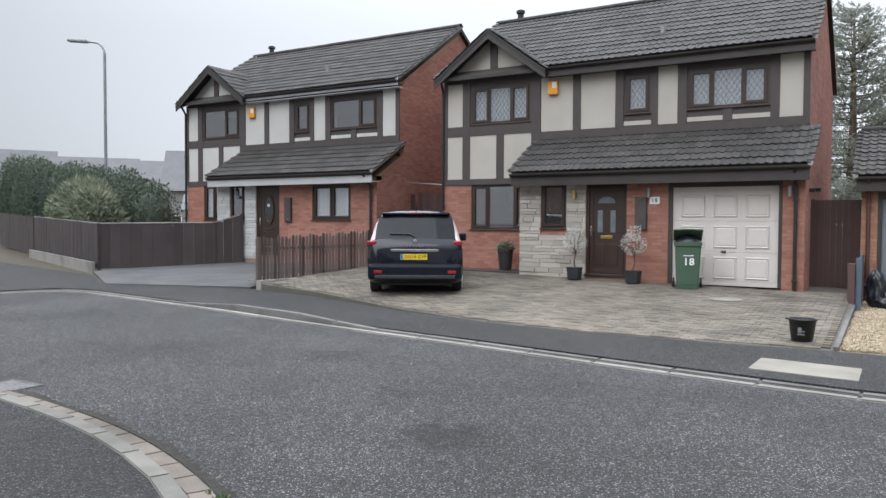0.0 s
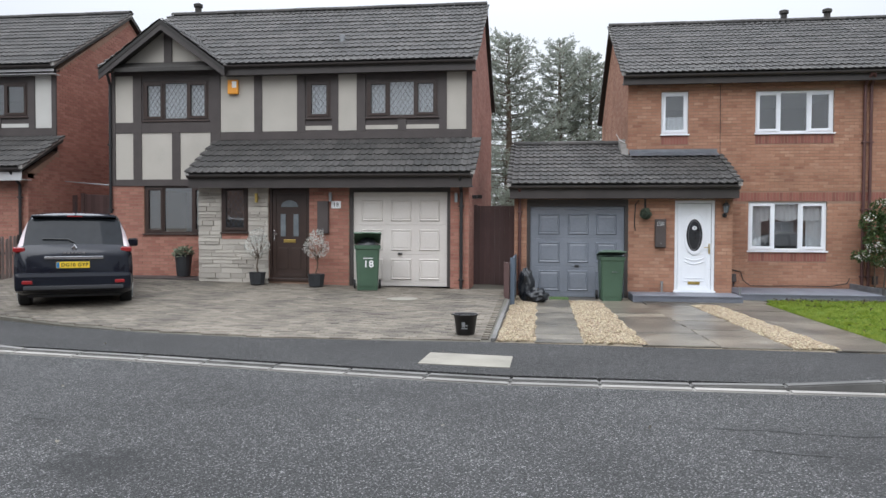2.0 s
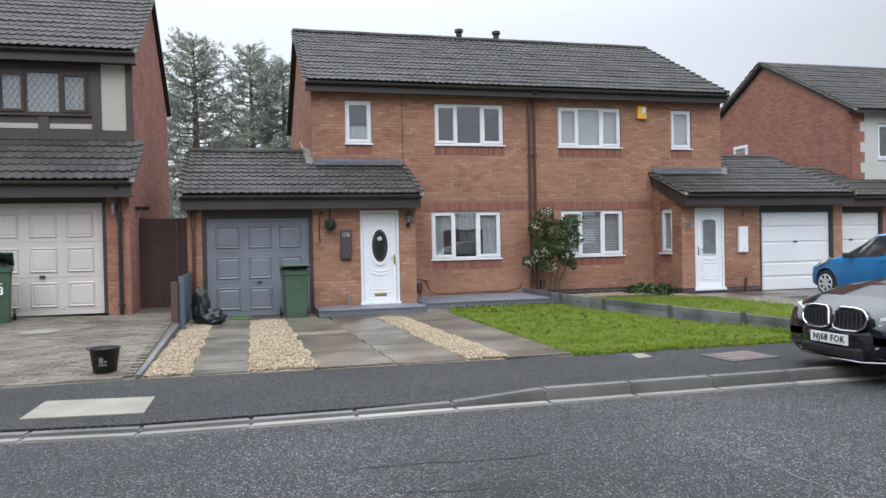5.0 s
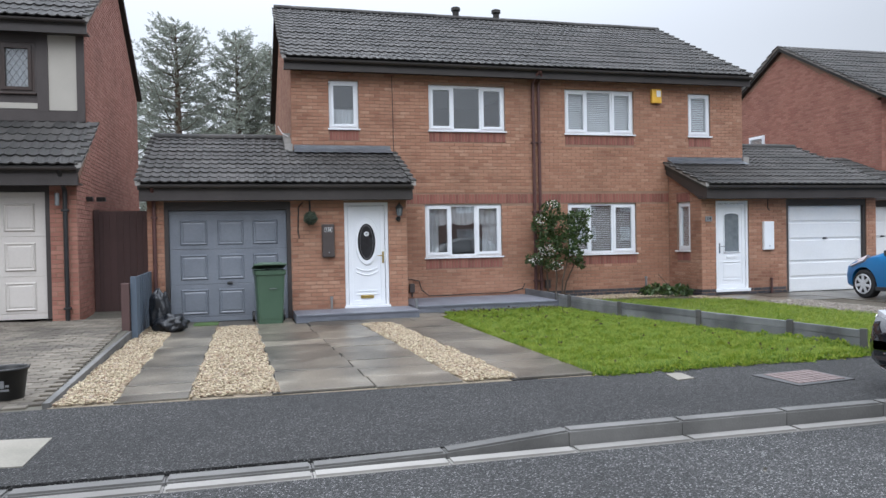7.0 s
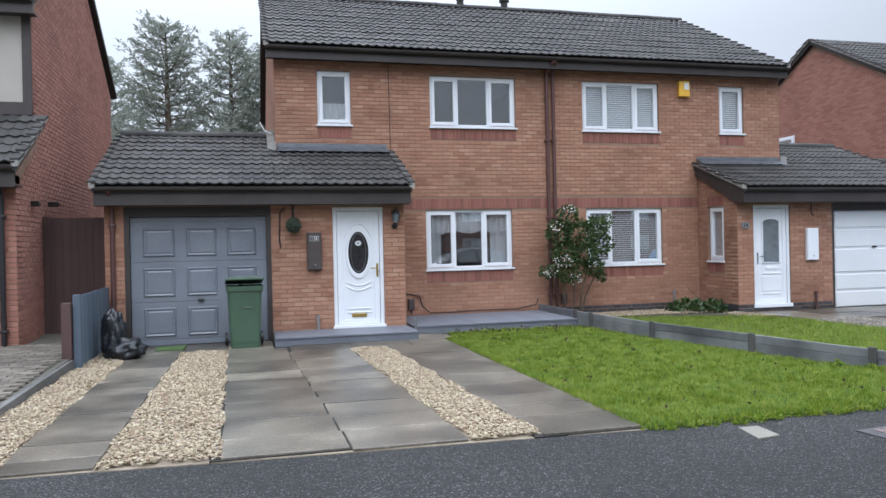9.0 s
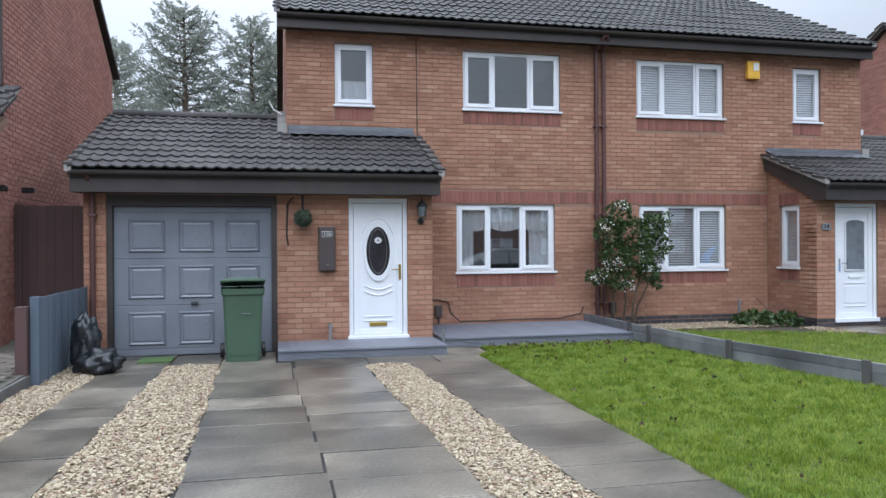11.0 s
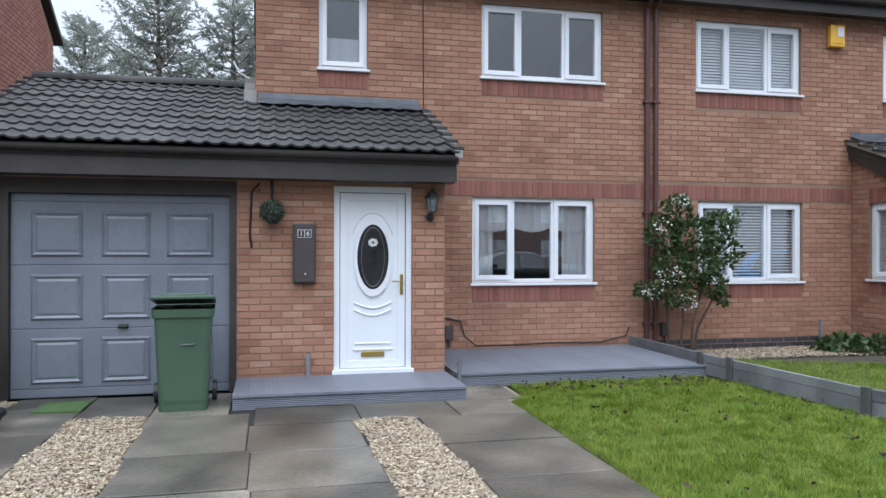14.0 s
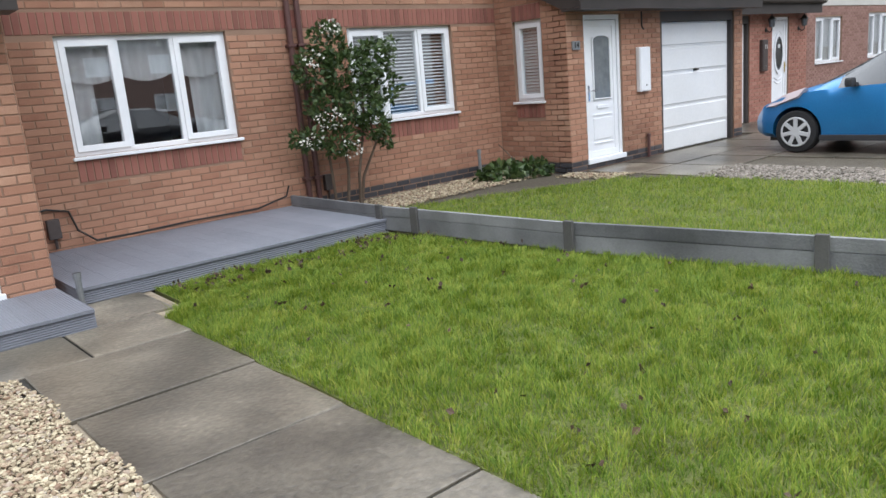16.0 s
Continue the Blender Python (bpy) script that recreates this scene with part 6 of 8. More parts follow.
BARK = material("bark", [(0.07, 0.05, 0.035), (0.15, 0.11, 0.08)], 0.9, scale=8, fine=60, bump=0.8, bump_dist=0.01)
LEAF = material("glossy_leaf", [(0.024, 0.046, 0.014), (0.056, 0.1, 0.028), (0.115, 0.155, 0.052)], 0.4, scale=4, fine=30, bump=0, islands=True, translucent=0.3)
BLOSSOM = material("white_blossom", [(0.65, 0.63, 0.58), (0.8, 0.78, 0.74)], 0.8, bump=0, islands=True, translucent=0.3)
SILVER_LEAF = material("silver_leaf", [(0.3, 0.32, 0.28), (0.6, 0.6, 0.56), (0.75, 0.74, 0.72)], 0.7, bump=0, islands=True, translucent=0.3)
# distance haze put into the needle colour, well paler than real foliage
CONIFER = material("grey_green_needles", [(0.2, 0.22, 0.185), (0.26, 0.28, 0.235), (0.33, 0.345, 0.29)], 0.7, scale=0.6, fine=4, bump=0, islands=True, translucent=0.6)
HEDGE = material("dull_green_hedge", [(0.045, 0.066, 0.05), (0.075, 0.1, 0.07), (0.11, 0.13, 0.085)], 0.75, scale=0.6, fine=4, bump=0, islands=True, translucent=0.3)
PALE_BUSH = material("pale_green_bush", [(0.1, 0.125, 0.085), (0.17, 0.195, 0.13), (0.29, 0.3, 0.21)], 0.7, scale=0.6, fine=4, bump=0, islands=True, translucent=0.3)
STEEL = material("galvanised_steel", [(0.2, 0.21, 0.22), (0.32, 0.33, 0.34)], 0.5, 0.6, scale=3, fine=40, bump=0.1)
# far-house wall and roof greys carry the distance haze in their colour
FAR_WALL = material("far_house_wall", [(0.21, 0.2, 0.2), (0.26, 0.25, 0.25)], 0.9, scale=1, fine=8)
DEAD_LEAF = material("dead_leaf", [(0.03, 0.018, 0.012), (0.09, 0.055, 0.03)], 0.8, bump=0, islands=True)
FAR_BRICK = material("plain_brick_wall", [(0.13, 0.085, 0.07), (0.2, 0.135, 0.115)], 0.9, scale=3, fine=30)
FAR_ROOF = material("far_house_roof", [(0.13, 0.13, 0.135), (0.17, 0.17, 0.175)], 0.9, scale=1, fine=8)
DARK_GREEN_POT = material("dark_pot", [(0.02, 0.022, 0.025), (0.04, 0.042, 0.046)], 0.5, scale=4, bump=0.1)
TERRACOTTA = material("dull_green_felt", [(0.05, 0.09, 0.03), (0.1, 0.17, 0.05)], 0.95, scale=8, fine=60, bump=0.8)


def text_mesh(body, size, mat, parent, m, label="", name="lettering", thick=0.002, bold=0.0):
    """Raised letters from the built-in font, centred on the pose m."""
    c = bpy.data.curves.new("t", "FONT")
    c.body, c.size, c.extrude, c.offset = body, size, thick, bold
    c.align_x, c.align_y, c.resolution_u, c.space_character = "CENTER", "CENTER", 3, 1.12
    tmp = bpy.data.objects.new("t", c)
    scene.collection.objects.link(tmp)
    me = bpy.data.meshes.new_from_object(tmp.evaluated_get(bpy.context.evaluated_depsgraph_get()))
    bpy.data.objects.remove(tmp)
    me.materials.clear()
    ob = link_mesh(name, me, mat, parent, label)
    ob.matrix_basis = m
    return ob


# ---- decks and borders ----
def deck(name, label, x0, x1, y0, y1, z0, z1, n):
    d = thing(name, label, "decking", ((x0 + x1) / 2, (y0 + y1) / 2, z0), in_world=True)
    w = (x1 - x0) / n
    for i in range(n):
        bm = bmesh.new()
        a, b = x0 + i * w + 0.0008, x0 + (i + 1) * w - 0.0008
        g = 7
        prof = []
        for k in range(g * 2 + 1):
            prof.append((a + (b - a) * k / (g * 2), z1 - (0.004 if k % 2 else 0.0)))
        prof += [(b, z1 - 0.025), (a, z1 - 0.025)]
        ends = [[bm.verts.new((x, y, z)) for x, z in prof] for y in (y0 - 0.012, y1)]
        for k in range(len(prof)):
            j = (k + 1) % len(prof)
            bm.faces.new((ends[0][k], ends[0][j], ends[1][j], ends[1][k]))
        bm.faces.new(ends[0]); bm.faces.new(ends[1])
        part("deck_board", bm, DECK, d)
    # grooved boards round the edge
    zt = z1 - 0.027
    teeth = int((zt - z0) / 0.017)
    zig = [(0.0 if k % 2 else 0.009, z0 + (zt - z0) * k / (2 * teeth)) for k in range(2 * teeth + 1)]
    for f, a0, a1 in ((Face("x", y0), x0, x1), (Face("y", x1, -1), y0 + 0.03, y1), (Face("y", x0, 1), y0 + 0.03, y1)):
        bm = bmesh.new()
        loop = zig + [(0.028, zt), (0.028, z0)]
        ends = [[bm.verts.new(f(u, dd, z)) for dd, z in loop] for u in (a0, a1)]
        for k in range(len(loop)):
            j = (k + 1) % len(loop)
            bm.faces.new((ends[0][k], ends[0][j], ends[1][j], ends[1][k]))
        bm.faces.new(ends[0]); bm.faces.new(ends[1])
        part("deck_fascia", bm, DECK, d)
    part("deck_frame", box(x0 + 0.03, x1 - 0.03, y0 + 0.03, y1, z0, z1 - 0.026), GREY_WOOD, d)


deck("deck_step", "grey grooved deck step below the front door", 2.07, 4.33, 16.55, 17.53, -0.078, 0.07, 16)
deck("deck_platform", "grey low deck platform along the brick wall", 4.42, 7.48, 17.28, 19.23, -0.085, 0.072, 21)


def low_border():
    pts = [(7.47, 19.2), (7.47, 17.35), (7.53, 16.85), (7.64, 14.97), (8.0, 13.12), (8.32, 11.5), (8.42, 10.35)]
    b = thing("garden_border", "low weathered grey timber border between two lawns", "border", (7.9, 14, -0.03), in_world=True)
    top = 0.2
    for i, ((x0, y0), (x1, y1)) in enumerate(zip(pts, pts[1:])):
        L, a = math.hypot(x1 - x0, y1 - y0), math.degrees(math.atan2(y1 - y0, x1 - x0))
        for z0, z1, sh in ((-0.05, 0.092, 0.0), (0.096, top - 0.006 * (i % 3), 0.004 * (i % 2))):
            bm = box(0.003, L - 0.003, -0.02 - sh, 0.02 - sh, z0, z1, bevel=0.004)
            bm.transform(pose(x0, y0, 0, 0, 0.25 * math.sin(i * 2.2), a))
            part("plank", bm, GREY_WOOD, b)
        bm = box(-0.045, 0.045, -0.06, -0.026, -0.05, top + 0.018, bevel=0.006)
        bm.transform(pose(x1, y1, 0, 0, 0, a))
        part("post", bm, STAKE, b, "darker timber stake")


low_border()


# ---- wheelie bins, bucket, bag ----
def wheelie_bin(at, turn, label, ajar, number=""):
    b = thing("wheelie_bin", label, "bin", at, turn, group="wheelie bins")
    W, D, H = 0.52, 0.6, 0.95
    bm = bmesh.new()
    rings = []
    for z, k, yo in ((0.0, 0.82, 0.03), (0.06, 0.84, 0.03), (0.1, 0.84, 0.02), (0.5, 0.91, 0.01), (0.86, 0.97, 0.0), (0.875, 1.04, 0.0), (H, 1.06, 0.0)):
        w, d, r = W / 2 * k, D / 2 * k, 0.05
        ring = []
        for cx, cy, a0 in ((w - r, d - r, 0), (-w + r, d - r, 90), (-w + r, -d + r, 180), (w - r, -d + r, 270)):
            for s in range(4):
                t = radians(a0 + 30 * s)
                ring.append(bm.verts.new((cx + r * math.cos(t), cy + yo + r * math.sin(t), z)))
        rings.append(ring)
    for p, q in zip(rings, rings[1:]):
        for i in range(16):
            bm.faces.new((p[i], p[(i + 1) % 16], q[(i + 1) % 16], q[i]))
    bm.faces.new(rings[0])
    part("body", bm, BIN_GREEN, b, smooth=False)
    lid = bmesh.new()
    box(-W / 2 * 1.1, W / 2 * 1.1, -D * 0.56, D * 0.5, 0.0, 0.035, lid, bevel=0.012)
    box(-W / 2 * 0.8, W / 2 * 0.8, -D * 0.4, D * 0.35, 0.03, 0.065, lid, bevel=0.015)
    box(-W / 2 * 0.5, W / 2 * 0.5, -D * 0.6, -D * 0.54, 0.0, 0.03, lid, bevel=0.01)
    lid.transform(pose(0, D * 0.5, H + 0.005, -ajar) @ pose(0, -D * 0.5, 0))
    part("lid", lid, BIN_GREEN, b)
    if ajar:
        rub = bmesh.new()
        bmesh.ops.create_icosphere(rub, subdivisions=3, radius=1)
        for v in rub.verts:
            n = noise.noise(v.co * 2.2)
            v.co = Vector((v.co.x * 0.25, v.co.y * 0.27, 0.89 + v.co.z * (0.21 if number else 0.06) + 0.05 * n))
        part("rubbish_sack", rub, BAG, b, "black sack bulging under the lid", smooth=True)
    hb = rod([(-W * 0.42, D * 0.5, H - 0.04), (-W * 0.42, D * 0.6, H - 0.01), (W * 0.42, D * 0.6, H - 0.01), (W * 0.42, D * 0.5, H - 0.04)], 0.015, sides=8)
    part("handle", hb, BIN_GREEN, b)
    for s in (-1, 1):
        wb = lathe([(0.0, -0.025), (0.07, -0.025), (0.1, -0.02), (0.1, 0.02), (0.07, 0.025), (0.0, 0.025)], sides=20)
        wb.transform(pose(s * 0.27, D * 0.42, 0.1, 0, 90, 0))
        part("wheel", wb, BLACK, b)
    part("axle", rod([(-0.26, D * 0.42, 0.1), (0.26, D * 0.42, 0.1)], 0.012, sides=8), STEEL, b)
    if number:
        text_mesh(number, 0.2, WHITE, b, pose(0.02, -D / 2 * 0.9 - 0.012, 0.55, 84, 0, 0), "white painted house number", bold=0.004)
        part("name_strip", box(-0.09, 0.11, -D / 2 * 0.93 - 0.02, -D / 2 * 0.93 - 0.005, 0.67, 0.685), WHITE, b)
    else:
        part("name_strip", box(-0.02, 0.1, -D / 2 * 0.92 - 0.016, -D / 2 * 0.92 - 0.002, 0.62, 0.632), STEEL, b)
    return b


wheelie_bin((1.62, 16.8, -0.063), 3, "green wheelie bin with its lid propped ajar", 8)
wheelie_bin((-3.55, 15.75, rise18(-3.55, 15.75)), 14, "green wheelie bin numbered 18 with a black sack under its lid", 22, "18")


def bucket(at):
    b = thing("bucket", "black plastic bucket standing on the drive edge", "bucket", at)
    part("body", lathe([(0.12, 0), (0.13, 0.01), (0.165, 0.27), (0.18, 0.275), (0.182, 0.295), (0.165, 0.295), (0.158, 0.28), (0.125, 0.02), (0.0, 0.015)], sides=28), BLACK, b, smooth=True)
    lab = bmesh.new()
    for k, (z0, z1, a0, a1) in enumerate(((0.12, 0.19, -0.25, 0.05), (0.09, 0.11, -0.3, 0.3), (0.13, 0.15, 0.1, 0.3))):
        vs = [lab.verts.new((math.sin(a) * (0.133 + 0.13 * z), -math.cos(a) * (0.133 + 0.13 * z) - 0.004, z)) for a, z in ((a0, z0), (a1, z0), (a1, z1), (a0, z1))]
        lab.faces.new(vs)
    part("label", lab, STEEL, b, "pale printed label")
    part("spout", box(-0.2, -0.155, -0.03, 0.03, 0.27, 0.295, bevel=0.008), BLACK, b)


bucket((-0.95, 10.72, -0.015))


def sack(at):
    b = thing("rubbish_bag", "shiny black rubbish bag slumped against the fence", "bag", at)
    for name, c, s, seed in (("bag_body", (0.2, -0.12, 0.12), (0.25, 0.2, 0.17), 0), ("bag_top", (0.0, 0.12, 0.3), (0.15, 0.17, 0.38), 7)):
        bm = bmesh.new()
        bmesh.ops.create_icosphere(bm, subdivisions=4, radius=1)
        for v in bm.verts:
            n = noise.noise(v.co * 2.0 + Vector((seed, 0, 0))) * 0.35 + abs(noise.noise(v.co * 5 + Vector((seed, 3, 0)))) * 0.22
            v.co = Vector((c[0] + v.co.x * s[0] * (1 + n), c[1] + v.co.y * s[1] * (1 + n), max(0.0, c[2] + v.co.z * s[2] * (1 + n))))
        part(name, bm, BAG, b, smooth=True)


sack((-0.2, 16.2, -0.072))
mat_bm = box(0.3, 0.72, 16.75, 17.2, -0.067, -0.046, bevel=0.004)
tagged(part("moss_mat", mat_bm, TERRACOTTA), "green mossy mat lying before the garage door", "mat")


# ---- fences and gates ----
def board_fence(name, label, pts, z0, tops, mat, board=0.13, thick=0.02, post=True, pointed=False, gap=0.008, base=None, rails=True, kind_cat="fence"):
    f = thing(name, label, kind_cat, (*pts[0], z0), in_world=True)
    for (x0, y0), (x1, y1), (t0, t1) in zip(pts, pts[1:], tops):
        L, a = math.hypot(x1 - x0, y1 - y0), math.degrees(math.atan2(y1 - y0, x1 - x0))
        n = max(1, round(L / board))
        w = L / n
        for i in range(n):
            h = t0 + (t1 - t0) * (i + 0.5) / n + (0.03 * math.sin(i * 7.7) + 0.02 * math.sin(i * 2.9) if pointed else 0)
            bm = bmesh.new()
            u0, u1 = i * w + gap / 2, (i + 1) * w - gap / 2
            prof = [(u0, z0), (u1, z0), (u1, h - (0.05 if pointed else 0)), ((u0 + u1) / 2 + w * 0.15, h), ((u0 + u1) / 2 - w * 0.15, h), (u0, h - (0.05 if pointed else 0))] if pointed else [(u0, z0), (u1, z0), (u1, h), (u0, h)]
            o = 0.004 * math.sin(i * 3.3)
            ends = [[bm.verts.new((u, y + o, z)) for u, z in prof] for y in (-thick / 2, thick / 2)]
            for k in range(len(prof)):
                j = (k + 1) % len(prof)
                bm.faces.new((ends[0][k], ends[0][j], ends[1][j], ends[1][k]))
            bm.faces.new(ends[0]); bm.faces.new(ends[1])
            bm.transform(pose(x0, y0, 0, 0, 0, a))
            part("picket" if pointed else "board", bm, mat, f)
        if rails:
            for k in (0.2, 0.75):
                z = z0 + (min(t0, t1) - z0) * k
                bm = box(0, L, thick / 2 + 0.004, thick / 2 + 0.04, z, z + 0.06)
                bm.transform(pose(x0, y0, 0, 0, 0, a))
                part("rail", bm, mat, f)
        if post:
            bm = box(-0.045, 0.045, -0.045, 0.045, z0 - 0.05, t0 + 0.02, bevel=0.005)
            bm.transform(pose(x0, y0, 0, 0, 0, a))
            part("post", bm, mat, f)
    return f


board_fence("fence", "low blue-grey painted board fence beside the gravel", [(-0.46, 15.32), (-0.46, 17.5)], -0.09, [(0.88, 0.9)], BLUE_WOOD, 0.14)
fp = thing("fence_post", "dark brown wooden fence end post", "post", (-0.56, 15.28, -0.04), in_world=True)
part("post_shaft", box(-0.63, -0.515, 15.2, 15.33, -0.1, 0.8, bevel=0.006), BROWN_WOOD, fp)
part("back_board", box(-0.53, -0.505, 15.34, 17.4, -0.04, 0.78), BROWN_WOOD, fp)
board_fence("gate", "tall dark red-brown timber side gate", [(-1.44, 18.0), (-0.52, 18.0)], 0.05, [(2.02, 2.02)], BROWN_WOOD, 0.115, gap=0.003, kind_cat="gate")
pk = board_fence("picket_fence", "weathered brown picket fence between two drives", [(-12.4, 12.55), (-11.75, 16.6)], 0.05, [(1.12, 1.3)], PALE_WOOD, 0.105, pointed=True, gap=0.032)
tagged(part("sleeper", prism([(-12.32, 12.4), (-12.18, 12.4), (-11.5, 16.7), (-11.65, 16.7)], -0.1, 0.17), PALE_KERB), "pale kerb along the picket fence", "kerb")
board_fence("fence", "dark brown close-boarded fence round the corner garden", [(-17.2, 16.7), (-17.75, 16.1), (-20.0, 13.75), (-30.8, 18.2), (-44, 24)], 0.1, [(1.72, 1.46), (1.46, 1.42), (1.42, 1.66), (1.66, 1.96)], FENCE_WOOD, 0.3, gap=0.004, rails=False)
board_fence("gate", "dark timber side gate between the two houses", [(-13.0, 18.6), (-12.05, 18.6)], 0.05, [(2.33, 2.33)], BROWN_WOOD, 0.12, gap=0.003, kind_cat="gate")
board_fence("gate", "dark timber side gate beside the brick house", [(-11.9, 18.62), (-11.0, 18.62)], 0.05, [(2.36, 2.32)], BROWN_WOOD, 0.12, gap=0.003, kind_cat="gate")
capping = thing("fence_capping", "thin pale capping strip along the brown fence", "capping", (-20, 13.75, 1.4), in_world=True)
for p, q in (((-17.2, 16.7, 1.73), (-17.75, 16.1, 1.47)), ((-17.75, 16.1, 1.47), (-20.0, 13.75, 1.43)), ((-20.0, 13.75, 1.43), (-30.8, 18.2, 1.67))):
    part("strip", rod([p, q], 0.018, sides=6), PALE_KERB, capping)
kb = thing("garden_kerb", "pale stone edging under the brown fence", "kerb", (-22, 14, 0.05), in_world=True)
bm = box(0, 11.7, -0.12, -0.03, -0.1, 0.3, bevel=0.01)
bm.transform(pose(-20.0, 13.6, 0, 0, 0, 157.6) @ pose(0, 0.1, 0))
part("kerb_stone", bm, PALE_KERB, kb)
hr = thing("handrail", "thin pale metal handrail beside the brick house", "handrail", (-11.5, 18.6, 0.3), in_world=True)
part("rail", rod([(-12.42, 18.3, 0.2), (-12.42, 18.3, 2.69), (-10.97, 18.4, 2.57)], 0.022), STEEL, hr)


# ---- fittings on the walls ----
def lantern(at, label):
    l = thing("wall_lantern", label, "lamp", at)
    part("back_plate", lathe([(0.0, 0), (0.045, 0.0), (0.05, 0.01), (0.03, 0.02), (0.0, 0.02)], sides=16), BLACK, l).matrix_basis = pose(0, 0, 0, 90, 0, 0)
    part("arm", rod([(0, -0.01, 0), (0, -0.08, -0.05), (0, -0.13, -0.02), (0, -0.13, 0.05)], 0.012, sides=8), BLACK, l)
    part("cage", lathe([(0.03, 0.05), (0.045, 0.06), (0.065, 0.2), (0.06, 0.205), (0.0, 0.205)], sides=6, centre=(0, -0.13, 0)), FROSTED, l)
    part("cap", lathe([(0.085, 0.2), (0.085, 0.215), (0.03, 0.28), (0.012, 0.29), (0.012, 0.32), (0.0, 0.325)], sides=6, centre=(0, -0.13, 0)), BLACK, l)
    cb = bmesh.new()
    for k in range(6):
        a = 2 * math.pi * k / 6
        rod([(0.047 * math.cos(a), -0.13 + 0.047 * math.sin(a), 0.055), (0.068 * math.cos(a), -0.13 + 0.068 * math.sin(a), 0.205)], 0.005, cb, 4)
    part("glazing_bar", cb, BLACK, l)


def uplight(at, mat):
    l = thing("wall_light", "slim metal up-and-down wall light", "lamp", at)
    part("bracket", box(-0.02, 0.02, -0.05, 0, -0.03, 0.03, bevel=0.005), mat, l)
    part("tube", rod([(0, -0.08, -0.1), (0, -0.08, 0.1)], 0.035, sides=14), mat, l)


lantern((4.16, 17.54, 1.8), "black coach lantern beside the white door")
lantern((19.2, 18.99, 1.85), "black coach lantern beside a white door")
lantern((20.75, 18.99, 1.85), "black coach lantern beside a white door")
lantern((-17.35, 16.79, 2.25), "black coach lantern on white stone")
uplight((-6.22, 16.36, 2.15), GOLD)
uplight((-1.72, 16.38, 2.15), STEEL)
uplight((-4.52, 16.38, 2.17), STEEL)


def meter_box(at, w, h, mat, label, number=""):
    m = thing("meter_box", label, "meter box", at)
    part("case", box(-w / 2, w / 2, -0.07, 0, 0, h, bevel=0.012), mat, m)
    part("door", box(-w / 2 + 0.015, w / 2 - 0.015, -0.08, -0.068, 0.015, h - 0.015, bevel=0.004), mat, m)
    part("latch", rod([(0.01, -0.075, 0.09), (0.01, -0.09, 0.1)], 0.012, sides=8), STEEL, m)
    if number:
        for k, ch in enumerate(number):
            x = -0.055 + 0.072 * k + 0.02
            fr = box(x - 0.037, x + 0.037, -0.088, -0.08, h - 0.15, h - 0.065)
            part("number_tile", fr, WHITE, m)
            part("number_face", box(x - 0.031, x + 0.031, -0.091, -0.087, h - 0.144, h - 0.071), BLACK, m)
            text_mesh(ch, 0.075, WHITE, m, pose(x, -0.092, h - 0.108, 90, 0, 0), "white house number", bold=0.001)


meter_box((2.77, 17.545, 1.07), 0.24, 0.64, METER, "brown meter box with a white number 16", "16")
meter_box((12.98, 17.895, 0.98), 0.28, 0.66, UPVC, "white meter box on tan brick")
meter_box((-4.7, 16.395, 1.36), 0.26, 0.72, METER, "dark brown meter box on red brick")
meter_box((-15.35, 16.795, 1.5), 0.26, 0.72, METER, "dark brown meter box on red brick")
meter_box((19.05, 18.995, 1.0), 0.24, 0.66, METER, "brown meter box on red brick")


def sign(at, w, h, body, size, back, ink, label):
    s = thing("house_sign", label, "sign", at)
    part("plate", box(-w / 2, w / 2, -0.02, 0, 0, h, bevel=0.005), back, s)
    text_mesh(body, size, ink, s, pose(0, -0.022, h / 2, 90, 0, 0), bold=0.002)


sign((-4.41, 16.39, 1.92), 0.22, 0.16, "18", 0.12, WHITE, BLACK, "white house number plate reading 18")
sign((11.42, 17.89, 1.66), 0.17, 0.12, "14", 0.1, STEEL, BLACK, "pale oval number plate reading 14")
text_mesh("11", 0.13, WHITE, None, pose(19.05, 18.9, 1.5, 90, 0, 0), name="house_number")
tagged(bpy.data.objects["house_number"], "white house number on a brown box", "sign")


def alarm(at, mat, label):
    a = thing("alarm_box", label, "alarm", at)
    part("case", box(-0.13, 0.13, -0.09, 0, -0.17, 0.17, bevel=0.02), mat, a)
    part("face_panel", box(-0.01, 0.1, -0.1, -0.088, -0.02, 0.13, bevel=0.004), WHITE, a)
    part("siren_slot", box(-0.09, 0.09, -0.097, -0.088, -0.12, -0.1), mat, a)


alarm((10.91, 19.24, 4.73), YELLOW, "yellow alarm box high on brick wall")
alarm((-7.28, 17.58, 4.87), ORANGE, "orange alarm box on cream panel")
alarm((-17.98, 17.98, 5.05), ORANGE, "orange alarm box on cream panel")
boxy = thing("security_light", "small dark security light on the gable wall", "lamp", (-1.46, 17.2, 2.2))
part("head", box(0, 0.12, -0.06, 0.06, -0.04, 0.04, bevel=0.01), BLACK, boxy)
boxy2 = thing("security_camera", "small dark camera on the gable wall", "camera", (-1.46, 18.2, 2.25))
part("head", box(0, 0.16, -0.04, 0.04, -0.04, 0.04, bevel=0.01), BLACK, boxy2)


# hanging ball of clipped leaves
hb = thing("topiary_ball", "artificial green ball hanging from an iron bracket", "topiary ball", (2.43, 17.45, 1.82), in_world=True)
part("bracket", rod([(2.43, 17.545, 2.14), (2.43, 17.5, 2.16), (2.43, 17.4, 2.12), (2.43, 17.4, 1.95)], 0.008, sides=6), BLACK, hb)
